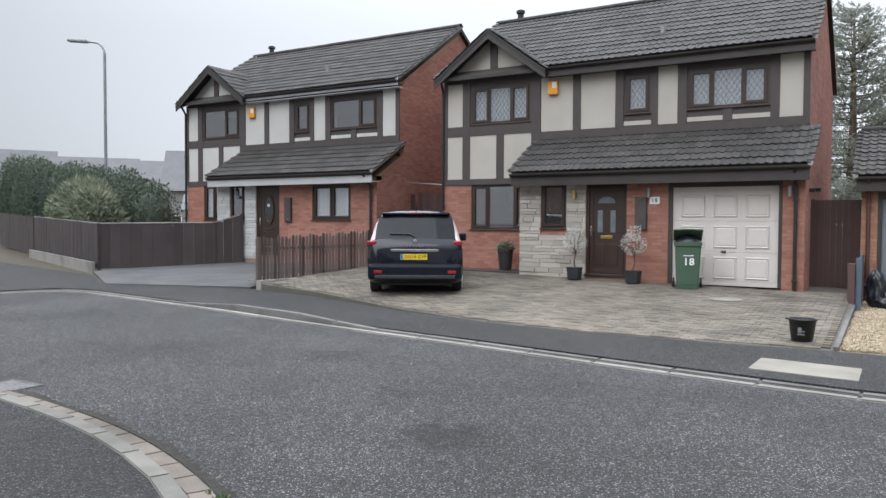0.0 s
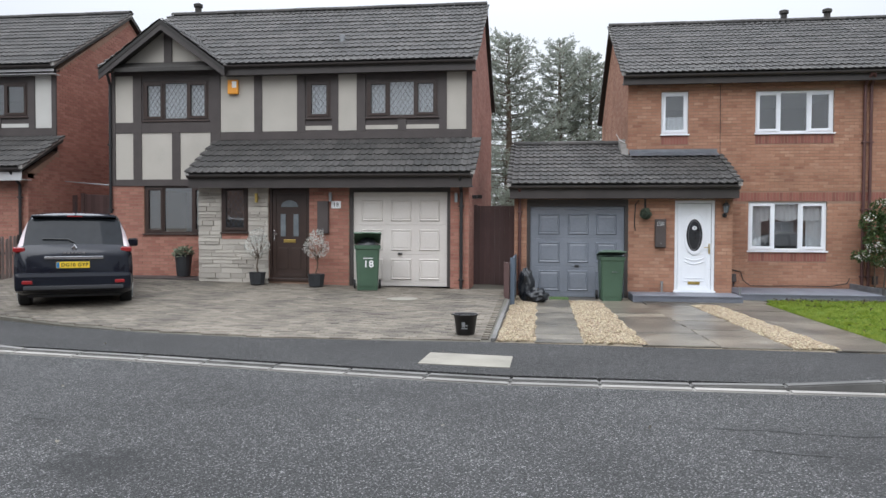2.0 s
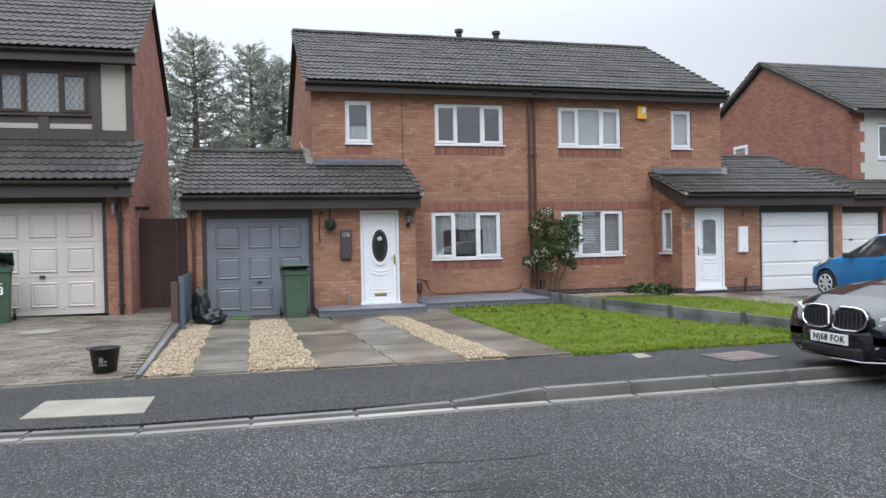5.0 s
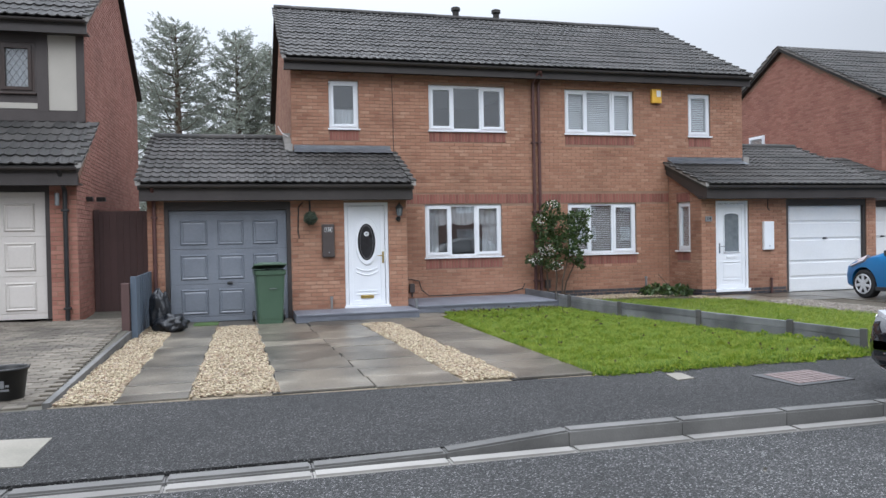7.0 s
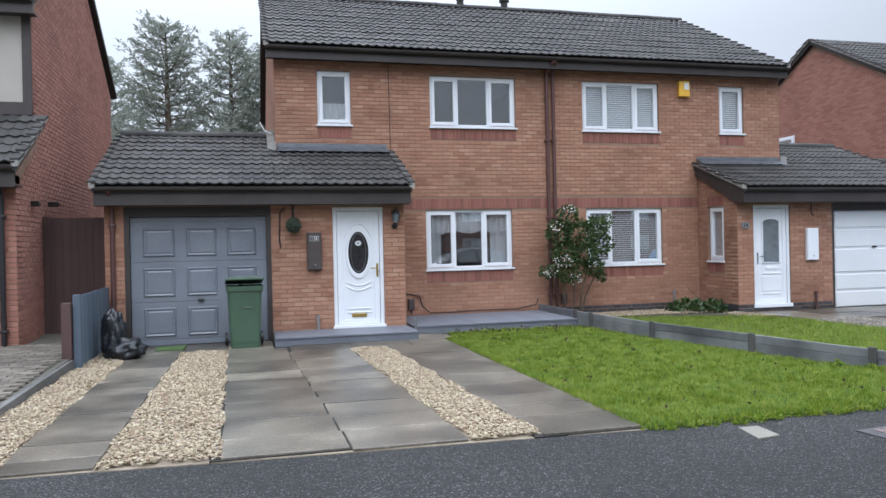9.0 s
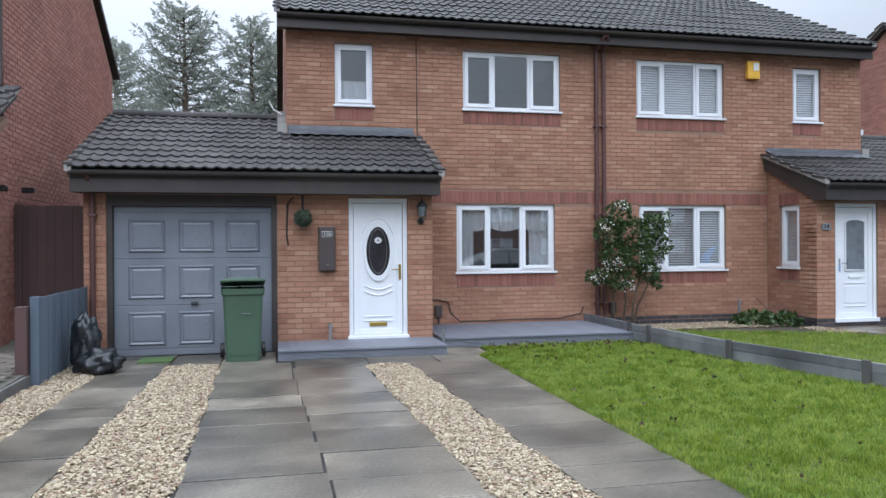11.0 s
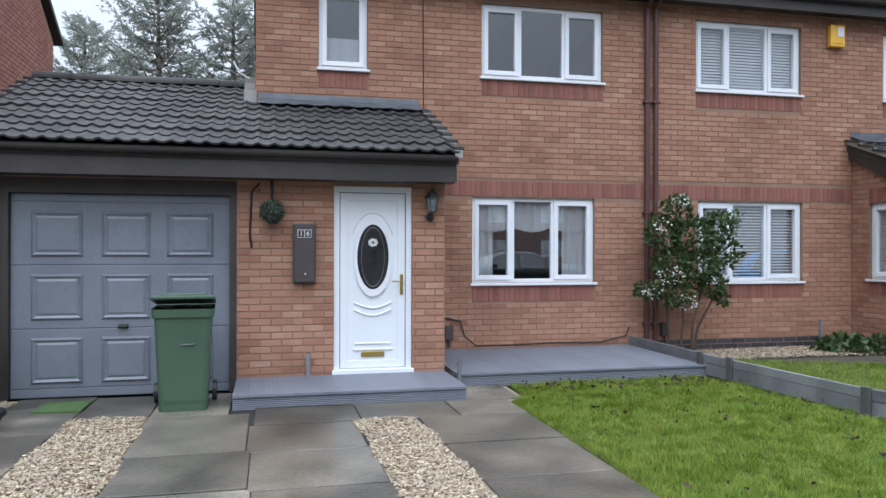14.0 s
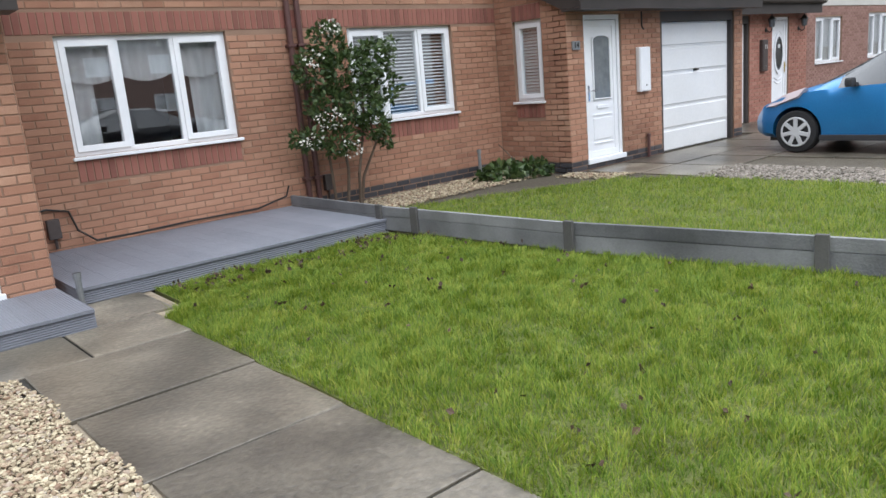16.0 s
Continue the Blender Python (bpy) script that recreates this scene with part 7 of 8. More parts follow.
part("bracket_plate", box(2.415, 2.445, 17.53, 17.548, 1.96, 2.2, bevel=0.003), BLACK, hb)


def leaves(name, centres, n, size, mat, seed, parent=None, spread=None, stretch=1.8, label="", droop=0.0):
    """n small bent leaves scattered over (x, y, z, rx, ry, rz) ellipsoid shells."""
    rng = np.random.default_rng(seed)
    c = np.array(centres, float)
    w = c[:, 3] * c[:, 5]
    pick = rng.choice(len(c), n, p=w / w.sum())
    d = rng.standard_normal((n, 3)); d /= np.linalg.norm(d, axis=1)[:, None]
    r = rng.uniform(0.55, 1.08, n) ** 0.6
    p = c[pick, :3] + d * c[pick, 3:6] * r[:, None]
    a = rng.standard_normal((n, 3)) + d * 0.6; a[:, 2] -= droop
    a /= np.linalg.norm(a, axis=1)[:, None]
    b = np.cross(a, rng.standard_normal((n, 3))); b /= np.linalg.norm(b, axis=1)[:, None]
    nn = np.cross(a, b)
    s = size * rng.uniform(0.6, 1.3, n)[:, None]
    v = np.stack([p, p + a * s * 0.5 * stretch + b * s * 0.5, p + a * s * stretch - nn * s * 0.25, p + a * s * 0.5 * stretch - b * s * 0.5], 1).reshape(-1, 3)
    k = np.arange(n)[:, None] * 4
    faces = np.concatenate([k + np.array([[0, 1, 2]]), k + np.array([[0, 2, 3]])]).tolist()
    me = bpy.data.meshes.new(name)
    me.from_pydata(v.tolist(), [], faces)
    return link_mesh(name, me, mat, parent, label)


core = bmesh.new()
bmesh.ops.create_icosphere(core, subdivisions=2, radius=0.1, matrix=Matrix.Translation((2.43, 17.4, 1.83)))
part("ball_core", core, HEDGE, hb)
leaves("ball_leaves", [(2.43, 17.4, 1.83, 0.11, 0.11, 0.11)], 1400, 0.02, HEDGE, 5, hb)


# cables and small pipes at the foot of the wall
def cable(pts, r, label):
    t = thing("cable", label, "cable", pts[0], in_world=True)
    part("cable_run", rod(pts, r, sides=6), BLACK, t)


cable([(4.42, 19.235, 5.0), (4.43, 19.235, 3.4), (4.47, 19.235, 2.5), (4.44, 19.235, 1.2), (4.45, 19.235, 0.45), (4.5, 19.23, 0.25), (4.62, 19.23, 0.2)], 0.007, "thin black cable down the brick wall")
cable([(4.5, 19.22, 0.47), (4.75, 19.225, 0.5), (4.95, 19.22, 0.45), (5.0, 19.2, 0.25), (5.15, 19.15, 0.12), (5.6, 19.17, 0.115), (6.2, 19.16, 0.13), (7.0, 19.18, 0.12), (7.4, 19.2, 0.2), (7.45, 19.2, 0.32)], 0.011, "loose black cable along the deck")
cable([(2.3, 17.535, 2.14), (2.22, 17.53, 2.05), (2.2, 17.53, 1.6), (2.22, 17.53, 1.45)], 0.012, "short dark cable hanging on brick")
cable([(13.0, 17.885, 2.16), (13.0, 17.885, 1.95), (13.05, 17.885, 1.9)], 0.012, "short dark cable hanging on brick")
for n, (x, y, z) in enumerate(((4.78, 19.17, 0.3), (8.02, 19.17, 0.28))):
    jb = thing("junction_box", "small brown outdoor socket box on the wall", "socket", (x, y, z))
    part("case", box(-0.06, 0.06, 0.0, 0.07, -0.1, 0.1, bevel=0.01), METER, jb)
    part("conduit", rod([(0, 0.04, -0.1), (0, 0.04, -0.2)], 0.015, sides=8), METER, jb)
for x, y, z0, z1, mt, lb in ((2.81, 17.49, 0.06, 0.31, PALE_IRON, "short grey overflow pipe by the wall"), (13.05, 17.84, -0.05, 0.33, PLASTIC_PIPE, "short brown pipe by the wall"), (10.4, 18.9, -0.05, 0.4, STEEL, "grey plastic stub post by the wall"), (4.42, 17.2, -0.03, 0.22, STEEL, "short grey pipe stub by the deck")):
    st = thing("stub_pipe", lb, "pipe", (x, y, z0))
    part("pipe", rod([(0, 0, 0), (0, 0, z1 - z0)], 0.025, sides=10), mt, st)
    part("pipe_collar", rod([(0, 0, z1 - z0 - 0.05), (0, 0, z1 - z0)], 0.032, sides=10), mt, st)
for x, y, z in ((7.06, 23.2, 7.5), (8.25, 23.2, 7.5), (-9.8, 21.0, 7.62), (-20.4, 21.4, 7.84)):
    fl = thing("roof_flue", "small grey flue terminal on the ridge", "flue", (x, y, z))
    part("pipe", rod([(0, 0, -0.05), (0, 0, 0.22)], 0.09, sides=14), TILE, fl)
    part("cowl", lathe([(0.0, 0.25), (0.13, 0.25), (0.13, 0.33), (0.06, 0.36), (0.0, 0.36)], sides=14), TILE, fl)
    part("cowl_stem", rod([(0, 0, 0.2), (0, 0, 0.27)], 0.06, sides=8), TILE, fl)
for x, y, z in ((-4.85, 18.55, 6.1), (-15.6, 18.9, 6.3)):
    vt = thing("roof_vent", "small grey vent standing on the tiles", "vent", (x, y, z))
    part("pipe", rod([(0, 0, -0.2), (0, 0, 0.2)], 0.07, sides=12), STEEL, vt)
    part("base_plate", box(-0.2, 0.2, -0.2, 0.2, -0.22, -0.16), STEEL, vt)
ob = thing("downpipe_outlet", "white dangling aerial wire at the flashing", "wire", (2.1, 19.3, 3.7), in_world=True)
part("wire", rod([(1.95, 19.3, 3.85), (2.02, 19.25, 3.7), (2.15, 19.2, 3.62)], 0.008, sides=5), WHITE, ob)


# ---- covers and patches in the ground ----
pt = part("pavement_patch", prism([(-1.27, 8.5), (-0.23, 8.38), (-0.22, 9.12), (-1.24, 9.26)], -0.06, -0.038), PATCH)
structure(pt, "pale concrete patch in the footway", "pavement")
mh = thing("manhole_cover", "reddish cast cover in the footway", "manhole cover", (6.5, 9.2, -0.04), in_world=True)
part("frame", prism([(6.18, 8.84), (6.9, 8.93), (6.84, 9.5), (6.12, 9.44)], -0.06, -0.036), IRON, mh)
for i in range(7):
    for j in range(5):
        x, y = 6.24 + i * 0.085, 8.92 + j * 0.1 + i * 0.008
        part("tread", box(x, x + 0.07, y, y + 0.085, -0.038, -0.03), RUST, mh)
st = thing("stopcock_cover", "small pale square cover in the footway", "cover", (5.43, 9.65, -0.04), in_world=True)
part("lid", prism([(5.3, 9.47), (5.51, 9.51), (5.54, 9.8), (5.37, 9.8)], -0.06, -0.036), PATCH, st)
dc = thing("manhole_cover", "pale round inspection cover on the block drive", "manhole cover", (-2.55, 14.4, rise18(-2.5, 14.4)))
part("lid", lathe([(0.0, -0.03), (0.3, -0.03), (0.3, 0.012), (0.0, 0.014)], sides=28), PATCH, dc)
dr = thing("drain_grate", "rusty iron road drain beside the kerb", "drain", (-7.2, 3.98, -0.088), 2)
fr = box(-0.26, 0.26, -0.2, -0.16, -0.05, 0.015)
box(-0.26, 0.26, 0.16, 0.2, -0.05, 0.015, fr)
box(-0.26, -0.22, -0.16, 0.16, -0.05, 0.015, fr)
box(0.22, 0.26, -0.16, 0.16, -0.05, 0.015, fr)
part("frame", fr, IRON, dr)
for k in range(8):
    part("bar", box(-0.2 + k * 0.055, -0.178 + k * 0.055, -0.16, 0.16, -0.004, 0.014), PALE_IRON, dr, "worn bright bar")
# solid black block close under the bars, standing for shade in the pit
part("sump", box(-0.22, 0.22, -0.16, 0.16, -0.05, -0.003), BLACK, dr)


# neighbour's drive: slabs with a patch of gravel
rows = []
for i in range(4):
    for j in range(9):
        x0, y0 = 12.4 + i * 1.0, 10.0 + j * 0.87
        if not (i == 0 and 3 <= j <= 6):
            rows.append((x0, x0 + 1.0, y0, y0 + 0.87))
rows += [(11.5, 12.4, 16.96, 17.85), (11.5, 12.4, 16.1, 16.96), (16.4, 18.5, 14, 18.9), (18.5, 21, 14, 18.9), (16.4, 18.5, 10, 14), (18.5, 21, 10, 14)]
slab_field("drive", "dark wet-looking concrete slab drive with gravel patches", rows, -0.03)
pebbles("gravel", "dull loose gravel beside the neighbour's drive", [(11.4, 12.5, 11.4, 12.5, 12.6, 16.1)], 5000, 0.012, 0.028, 9, DULL_GRAVEL, -0.045)
pebbles("gravel", "pale gravel along the foot of the wall", [(8.0, 11.2, 8.4, 11.1, 18.2, 19.1), (11.0, 11.5, 10.9, 11.3, 17.0, 17.9)], 4500, 0.01, 0.02, 10, GRAVEL, -0.045)


# ---- plants ----
def branch(p, q, r0, r1, seed, bm, bend=0.06):
    rnd = random.Random(seed)
    p, q = Vector(p), Vector(q)
    pts = [p.lerp(q, t) + Vector((rnd.uniform(-1, 1), rnd.uniform(-1, 1), 0)) * bend * math.sin(t * 3.14) for t in (0, 0.25, 0.5, 0.75, 1)]
    rod(pts, [r0 + (r1 - r0) * t for t in (0, 0.25, 0.5, 0.75, 1)], bm, 7)


sh = thing("shrub", "tall dark green shrub with white blossom against the wall", "shrub", (8.05, 18.8, -0.04), in_world=True)
for k, (x, y, tx, ty, tz) in enumerate(((7.92, 18.9, 7.75, 18.8, 1.6), (8.05, 18.85, 8.0, 18.75, 1.9), (8.2, 18.8, 8.35, 18.7, 1.7), (8.25, 18.85, 8.6, 18.7, 1.5))):
    bm = bmesh.new()
    branch((x, y, -0.05), (tx, ty, tz), 0.022, 0.008, k, bm, 0.1)
    part("stem", bm, BARK, sh)
clumps = [(7.95, 18.75, 1.95, 0.22, 0.2, 0.24), (7.75, 18.8, 1.65, 0.25, 0.2, 0.25), (8.15, 18.7, 1.6, 0.3, 0.25, 0.3), (8.55, 18.68, 1.75, 0.26, 0.2, 0.2), (8.65, 18.68, 1.4, 0.2, 0.18, 0.2),
          (8.25, 18.68, 1.22, 0.26, 0.22, 0.22), (7.85, 18.72, 1.2, 0.26, 0.22, 0.22), (7.5, 18.75, 0.88, 0.18, 0.16, 0.12), (7.9, 18.7, 0.82, 0.24, 0.2, 0.17), (8.45, 18.68, 0.95, 0.2, 0.18, 0.15), (8.6, 18.7, 0.76, 0.1, 0.1, 0.1), (8.8, 18.68, 1.9, 0.1, 0.1, 0.08)]
leaves("foliage", clumps, 3900, 0.044, LEAF, 21, sh)
leaves("blossom", [(7.9, 18.6, 2.1, 0.15, 0.1, 0.09), (7.62, 18.58, 1.78, 0.13, 0.1, 0.1), (7.72, 18.54, 1.08, 0.2, 0.08, 0.12), (7.48, 18.55, 0.86, 0.14, 0.08, 0.08), (7.95, 18.5, 0.72, 0.16, 0.08, 0.1)], 210, 0.03, BLOSSOM, 22, sh, stretch=1.2)
low = thing("ground_plant", "low leafy green plant at the foot of the wall", "plant", (10.75, 18.55, -0.05), in_world=True)
leaves("foliage", [(10.5, 18.55, 0.05, 0.4, 0.3, 0.14), (10.95, 18.4, 0.04, 0.3, 0.25, 0.12)], 700, 0.08, LEAF, 23, low, stretch=1.3)
part("twig", rod([(10.9, 18.5, 0.0), (10.75, 18.6, 0.25), (10.6, 18.7, 0.45)], 0.008, sides=5), BARK, low)


def potted_tree(at, label, seed):
    p = thing("potted_tree", label, "potted plant", at, group="potted trees by the door")
    part("pot", lathe([(0.13, 0), (0.16, 0.02), (0.19, 0.26), (0.2, 0.28), (0.185, 0.28), (0.17, 0.25), (0.0, 0.25)], sides=8), DARK_GREEN_POT, p)
    bm = bmesh.new()
    branch((0, 0, 0.2), (0.02, 0, 0.62), 0.018, 0.012, seed, bm, 0.02)
    part("trunk", bm, BARK, p)
    bm = bmesh.new()
    rnd = random.Random(seed)
    for k in range(26):
        a, t = rnd.random() * 6.28, rnd.random()
        branch((0.02, 0, 0.55 + 0.12 * t), (math.cos(a) * 0.3 * (0.4 + 0.6 * t), math.sin(a) * 0.3 * (0.4 + 0.6 * t), 0.65 + rnd.random() * 0.55), 0.006, 0.002, seed + k, bm, 0.03)
    part("twigs", bm, BARK, p)
    leaves("crown", [(0, 0, 0.85, 0.27, 0.27, 0.22), (0.02, 0, 1.08, 0.16, 0.16, 0.16)], 900, 0.026, SILVER_LEAF, seed, p, stretch=1.3)


potted_tree((-6.07, 15.95, rise18(-6, 16)), "silvery variegated small tree in a dark pot", 31)
potted_tree((-4.72, 15.9, rise18(-4.7, 16)), "silvery variegated small tree in a dark pot", 57)
pp = thing("planter", "tall dark planter with a low leafy plant", "potted plant", (-8.33, 17.05, 0.32))
part("pot", lathe([(0.15, 0), (0.2, 0.5), (0.22, 0.52), (0.2, 0.52), (0.18, 0.46), (0.0, 0.46)], sides=16), DARK_GREEN_POT, pp)
leaves("foliage", [(0, 0, 0.55, 0.2, 0.2, 0.13)], 380, 0.05, PALE_BUSH, 41, pp)
tagged(part("front_step", box(-9.8, -7.65, 16.75, 17.55, 0.0, 0.3, bevel=0.01), DARK_WOOD), "low dark timber planter ledge under the bay window", "ledge")


def conifer(at, height, width, seed, label, limbs=105):
    """A trunk, upswept limbs, flat fans of branchlets along each, and needle sprays along those."""
    t = thing("conifer", label, "tree", at, group="conifers behind the houses")
    part("trunk", rod([(0, 0, 0), (0.05, 0, height * 0.5), (0, 0.05, height * 0.99)], [0.28, 0.16, 0.025], sides=8), BARK, t)
    rng = np.random.default_rng(seed)
    bm = bmesh.new()
    base, axis = [], []
    for i in range(limbs):
        k = (i + rng.uniform(0, 1)) / limbs                       # 0 at the lowest limb, 1 at the tip
        z = height * (0.12 + 0.86 * k)
        reach = width * (0.06 + 0.94 * (1 - k) ** 0.62) * rng.uniform(0.45, 1.2) * (0.75 + 0.25 * min(1, k * 4))
        a = i * 2.4 + rng.normal(0, 0.3)
        flat = np.array([math.cos(a), math.sin(a), 0.0])
        side = np.array([-flat[1], flat[0], 0.0])
        lift = rng.uniform(0.1, 0.45) + 0.5 * k
        along = lambda u: np.array([0, 0, z]) + flat * reach * u + np.array([0, 0, 1.0]) * reach * (lift * u * u - 0.1 * u)
        rod([Vector(along(u)) for u in (0, 0.35, 0.7, 1)], [0.04, 0.028, 0.016, 0.005], bm, 4, False)
        n = int(9 + reach * 5)
        for j in range(n):
            u = 0.12 + 0.88 * (j + rng.uniform(0, 1)) / n
            way = flat * 0.75 + side * (1 if j % 2 else -1) * rng.uniform(0.3, 1.0) + np.array([0, 0, rng.uniform(-0.1, 0.45)])
            way /= np.linalg.norm(way)
            long = (0.22 + 0.3 * reach * (1 - 0.75 * u)) * rng.uniform(0.6, 1.2)
            p0 = along(u)
            m = int(8 + long * 16)
            f = np.linspace(0.05, 1.0, m)[:, None]
            base.append(p0 + way * long * f + rng.normal(0, 0.03, (m, 3)))
            d = way + rng.normal(0, 0.45, (m, 3)) + np.array([0, 0, 0.15])
            axis.append(d / np.linalg.norm(d, axis=1)[:, None])
    tagged(part("branchwork", bm, BARK, t), kind="stuff")
    p, d = np.concatenate(base), np.concatenate(axis)
    n = len(p)
    w = np.cross(d, rng.standard_normal((n, 3)))
    w /= np.linalg.norm(w, axis=1)[:, None]
    size = rng.uniform(0.1, 0.21, n)[:, None]
    v = np.stack([p, p + d * size * 0.45 + w * size * 0.16, p + d * size, p + d * size * 0.45 - w * size * 0.16], 1).reshape(-1, 3)
    me = bpy.data.meshes.new("crown")
    me.from_pydata(v.tolist(), [], (np.arange(n)[:, None] * 4 + np.array([[0, 1, 2, 3]])).tolist())
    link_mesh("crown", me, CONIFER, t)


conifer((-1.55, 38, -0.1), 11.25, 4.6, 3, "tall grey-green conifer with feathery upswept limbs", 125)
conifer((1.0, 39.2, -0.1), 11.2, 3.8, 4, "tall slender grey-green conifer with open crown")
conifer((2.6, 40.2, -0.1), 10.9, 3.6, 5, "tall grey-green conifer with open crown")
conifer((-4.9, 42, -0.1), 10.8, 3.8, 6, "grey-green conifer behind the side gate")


def bush(at, lobes, mat, n, size, seed, label, name="bush"):
    b = thing(name, label, "bush", at, in_world=True)
    bm = bmesh.new()
    for k, (x, y, z, a, c, d) in enumerate(lobes[:4]):
        branch((x, y, 0.0), (x, y, z), 0.05, 0.02, k, bm, 0.1)
    part("stems", bm, BARK, b)
    inner = bmesh.new()
    for x, y, z, a, c, d in lobes:
        bmesh.ops.create_icosphere(inner, subdivisions=2, radius=1, matrix=Matrix.LocRotScale((x, y, z), None, (a * 0.72, c * 0.72, d * 0.72)))
    part("inner_foliage", inner, mat, b)
    leaves("foliage", lobes, n, size, mat, seed, b, stretch=4.2 if name == "bush" else 2.2, droop=-0.5)


rnd = random.Random(12)
lobes = [(-23.6 - i * 1.2, 18.4 + i * 0.42 + rnd.uniform(-0.3, 0.3), (1.4 if i == 0 else 1.72 + i * 0.055 + rnd.uniform(-0.2, 0.2)), 1.2, 1.0, 1.55 + i * 0.055 + rnd.uniform(-0.15, 0.2)) for i in range(21)]
bush((-28, 18, 0), lobes, HEDGE, 60000, 0.07, 51, "dense dull green hedge behind the brown fence", "hedge")
lobes = [(-26.4 + u, 17.6 - u * 0.42 + rnd.uniform(-0.2, 0.2), 1.95 - 0.13 * abs(u) + rnd.uniform(-0.2, 0.2), 0.95, 0.7, 0.95) for u in (-3.0, -2.2, -1.4, -0.8, -0.2, 0.4, 1.0, 1.7, 2.3, -0.5, 0.6)]
bush((-26.0, 17.1, 0), lobes, PALE_BUSH, 22000, 0.075, 52, "pale green spiky garden bush")


rng = np.random.default_rng(77)
spots = [(float(rng.uniform(4.9, 7.9)), float(rng.uniform(10.3, 17.0)), -0.005, 0.01, 0.01, 0.012) for k in range(150)]
spots += [(float(5.0 + 2.3 * rng.random()), float(16.6 + 0.5 * rng.random()), -0.01, 0.02, 0.02, 0.012) for k in range(60)]
litter = leaves("leaf_litter", spots, 420, 0.03, DEAD_LEAF, 78, stretch=1.2)
tagged(litter, "small dark dead leaves lying in the lawn", "leaves", kind="stuff")
bits = [(float(rng.uniform(-9, 9)), float(rng.uniform(5, 10)), -0.06 if k % 2 else -0.075, 0.01, 0.01, 0.004) for k in range(70)]
crumbs = leaves("litter", bits, 70, 0.028, PATCH, 79, stretch=1.1)
tagged(crumbs, "tiny pale scraps scattered on road and footway", "litter", kind="stuff")


moss_spots = [(-3.3 + 0.62 * t + float(rng.normal(0, 0.03)), 2.99 - 0.55 * t - 0.25 * t * t + float(rng.normal(0, 0.03)), -0.075, 0.03, 0.03, 0.015) for t in (k / 40 for k in range(60))]
moss = leaves("moss", moss_spots, 2600, 0.014, LEAF, 81, stretch=1.4, droop=-0.3)
tagged(moss, "green moss and grass tufts in the gutter", "moss", kind="stuff")
# ragged grass creeping over the footway and against the border
edge_spots = [(float(rng.uniform(4.7, 8.4)), 9.99 + float(rng.normal(0, 0.035)), -0.034, 0.05, 0.03, 0.012) for k in range(120)]
edge_spots += [(8.33 - 0.062 * k * 0.5 + float(rng.normal(0, 0.03)), 10.5 + 0.14 * k + float(rng.normal(0, 0.1)), -0.01, 0.06, 0.08, 0.05) for k in range(9)]
fringe = leaves("grass_fringe", edge_spots, 4200, 0.016, GRASS, 83, stretch=2.6, droop=-0.6)
tagged(fringe, "ragged grass fringe along the lawn edge", "grass", kind="stuff")


# ---- street lamp and the far estate ----
lamp = thing("street_lamp", "tall grey street lamp with a curved arm", "street lamp", (-29.4, 20.6, 0.0))
part("base", rod([(0, 0, 0), (0, 0, 1.5)], 0.11, sides=14), STEEL, lamp)
arc = [(0, 0, 1.5), (0, 0, 8.75)] + [(-0.45 * (1 - math.cos(t)), -0.24 * (1 - math.cos(t)), 8.75 + 0.5 * math.sin(t)) for t in (0.3, 0.6, 0.9, 1.2, 1.57)] + [(-0.7, -0.38, 9.27)]
part("pole", rod(arc, [0.075, 0.06] + [0.045] * 6, sides=12), STEEL, lamp)
hd = box(-0.42, 0.42, -0.13, 0.13, -0.06, 0.07, bevel=0.04)
hd.transform(pose(-1.05, -0.56, 9.3, 0, 4, 28))
part("lamp_head", hd, STEEL, lamp)


def far_house(at, turn, w, d, eave, ridge, label):
    h = thing("bungalow", label, "house", at, turn)
    part("wall", box(-w / 2, w / 2, -d / 2, d / 2, 0, eave), FAR_WALL, h)
    bm = bmesh.new()
    a = [bm.verts.new(p) for p in ((-w / 2 - 0.3, -d / 2 - 0.4, eave), (-w / 2 - 0.3, d / 2 + 0.4, eave), (-w / 2 - 0.3, 0, ridge))]
    b = [bm.verts.new(p) for p in ((w / 2 + 0.3, -d / 2 - 0.4, eave), (w / 2 + 0.3, d / 2 + 0.4, eave), (w / 2 + 0.3, 0, ridge))]
    bm.faces.new(a); bm.faces.new(b)
    for i in range(3):
        bm.faces.new((a[i], a[(i + 1) % 3], b[(i + 1) % 3], b[i]))
    part("roof", bm, FAR_ROOF, h)
    for k in (-0.3, 0.0, 0.3):
        win = part("window", box(w * k - 0.7, w * k + 0.7, -d / 2 - 0.04, -d / 2, 1.0, 2.2), UPVC, h)
        part("pane", box(w * k - 0.6, w * k + 0.6, -d / 2 - 0.05, -d / 2 - 0.04, 1.1, 2.1), OVAL_GLASS, win)


far_house((-108, 59, 0), 60, 14, 11, 5.0, 11.6, "hazy grey house with a pitched roof far off")
far_house((-92, 62, 0), 52, 12, 10, 4.8, 10.0, "hazy grey house with a pitched roof far off")
far_house((-84, 68, 0), 50, 16, 10, 4.8, 9.6, "hazy grey house with a pitched roof far off")
far_house((-72, 63, 0), 42, 7, 9, 5.0, 10.0, "hazy grey house with a steep roof far off")
far_house((-36, 34, 0), 45, 5, 4, 2.2, 3.2, "pale low building past the hedge")


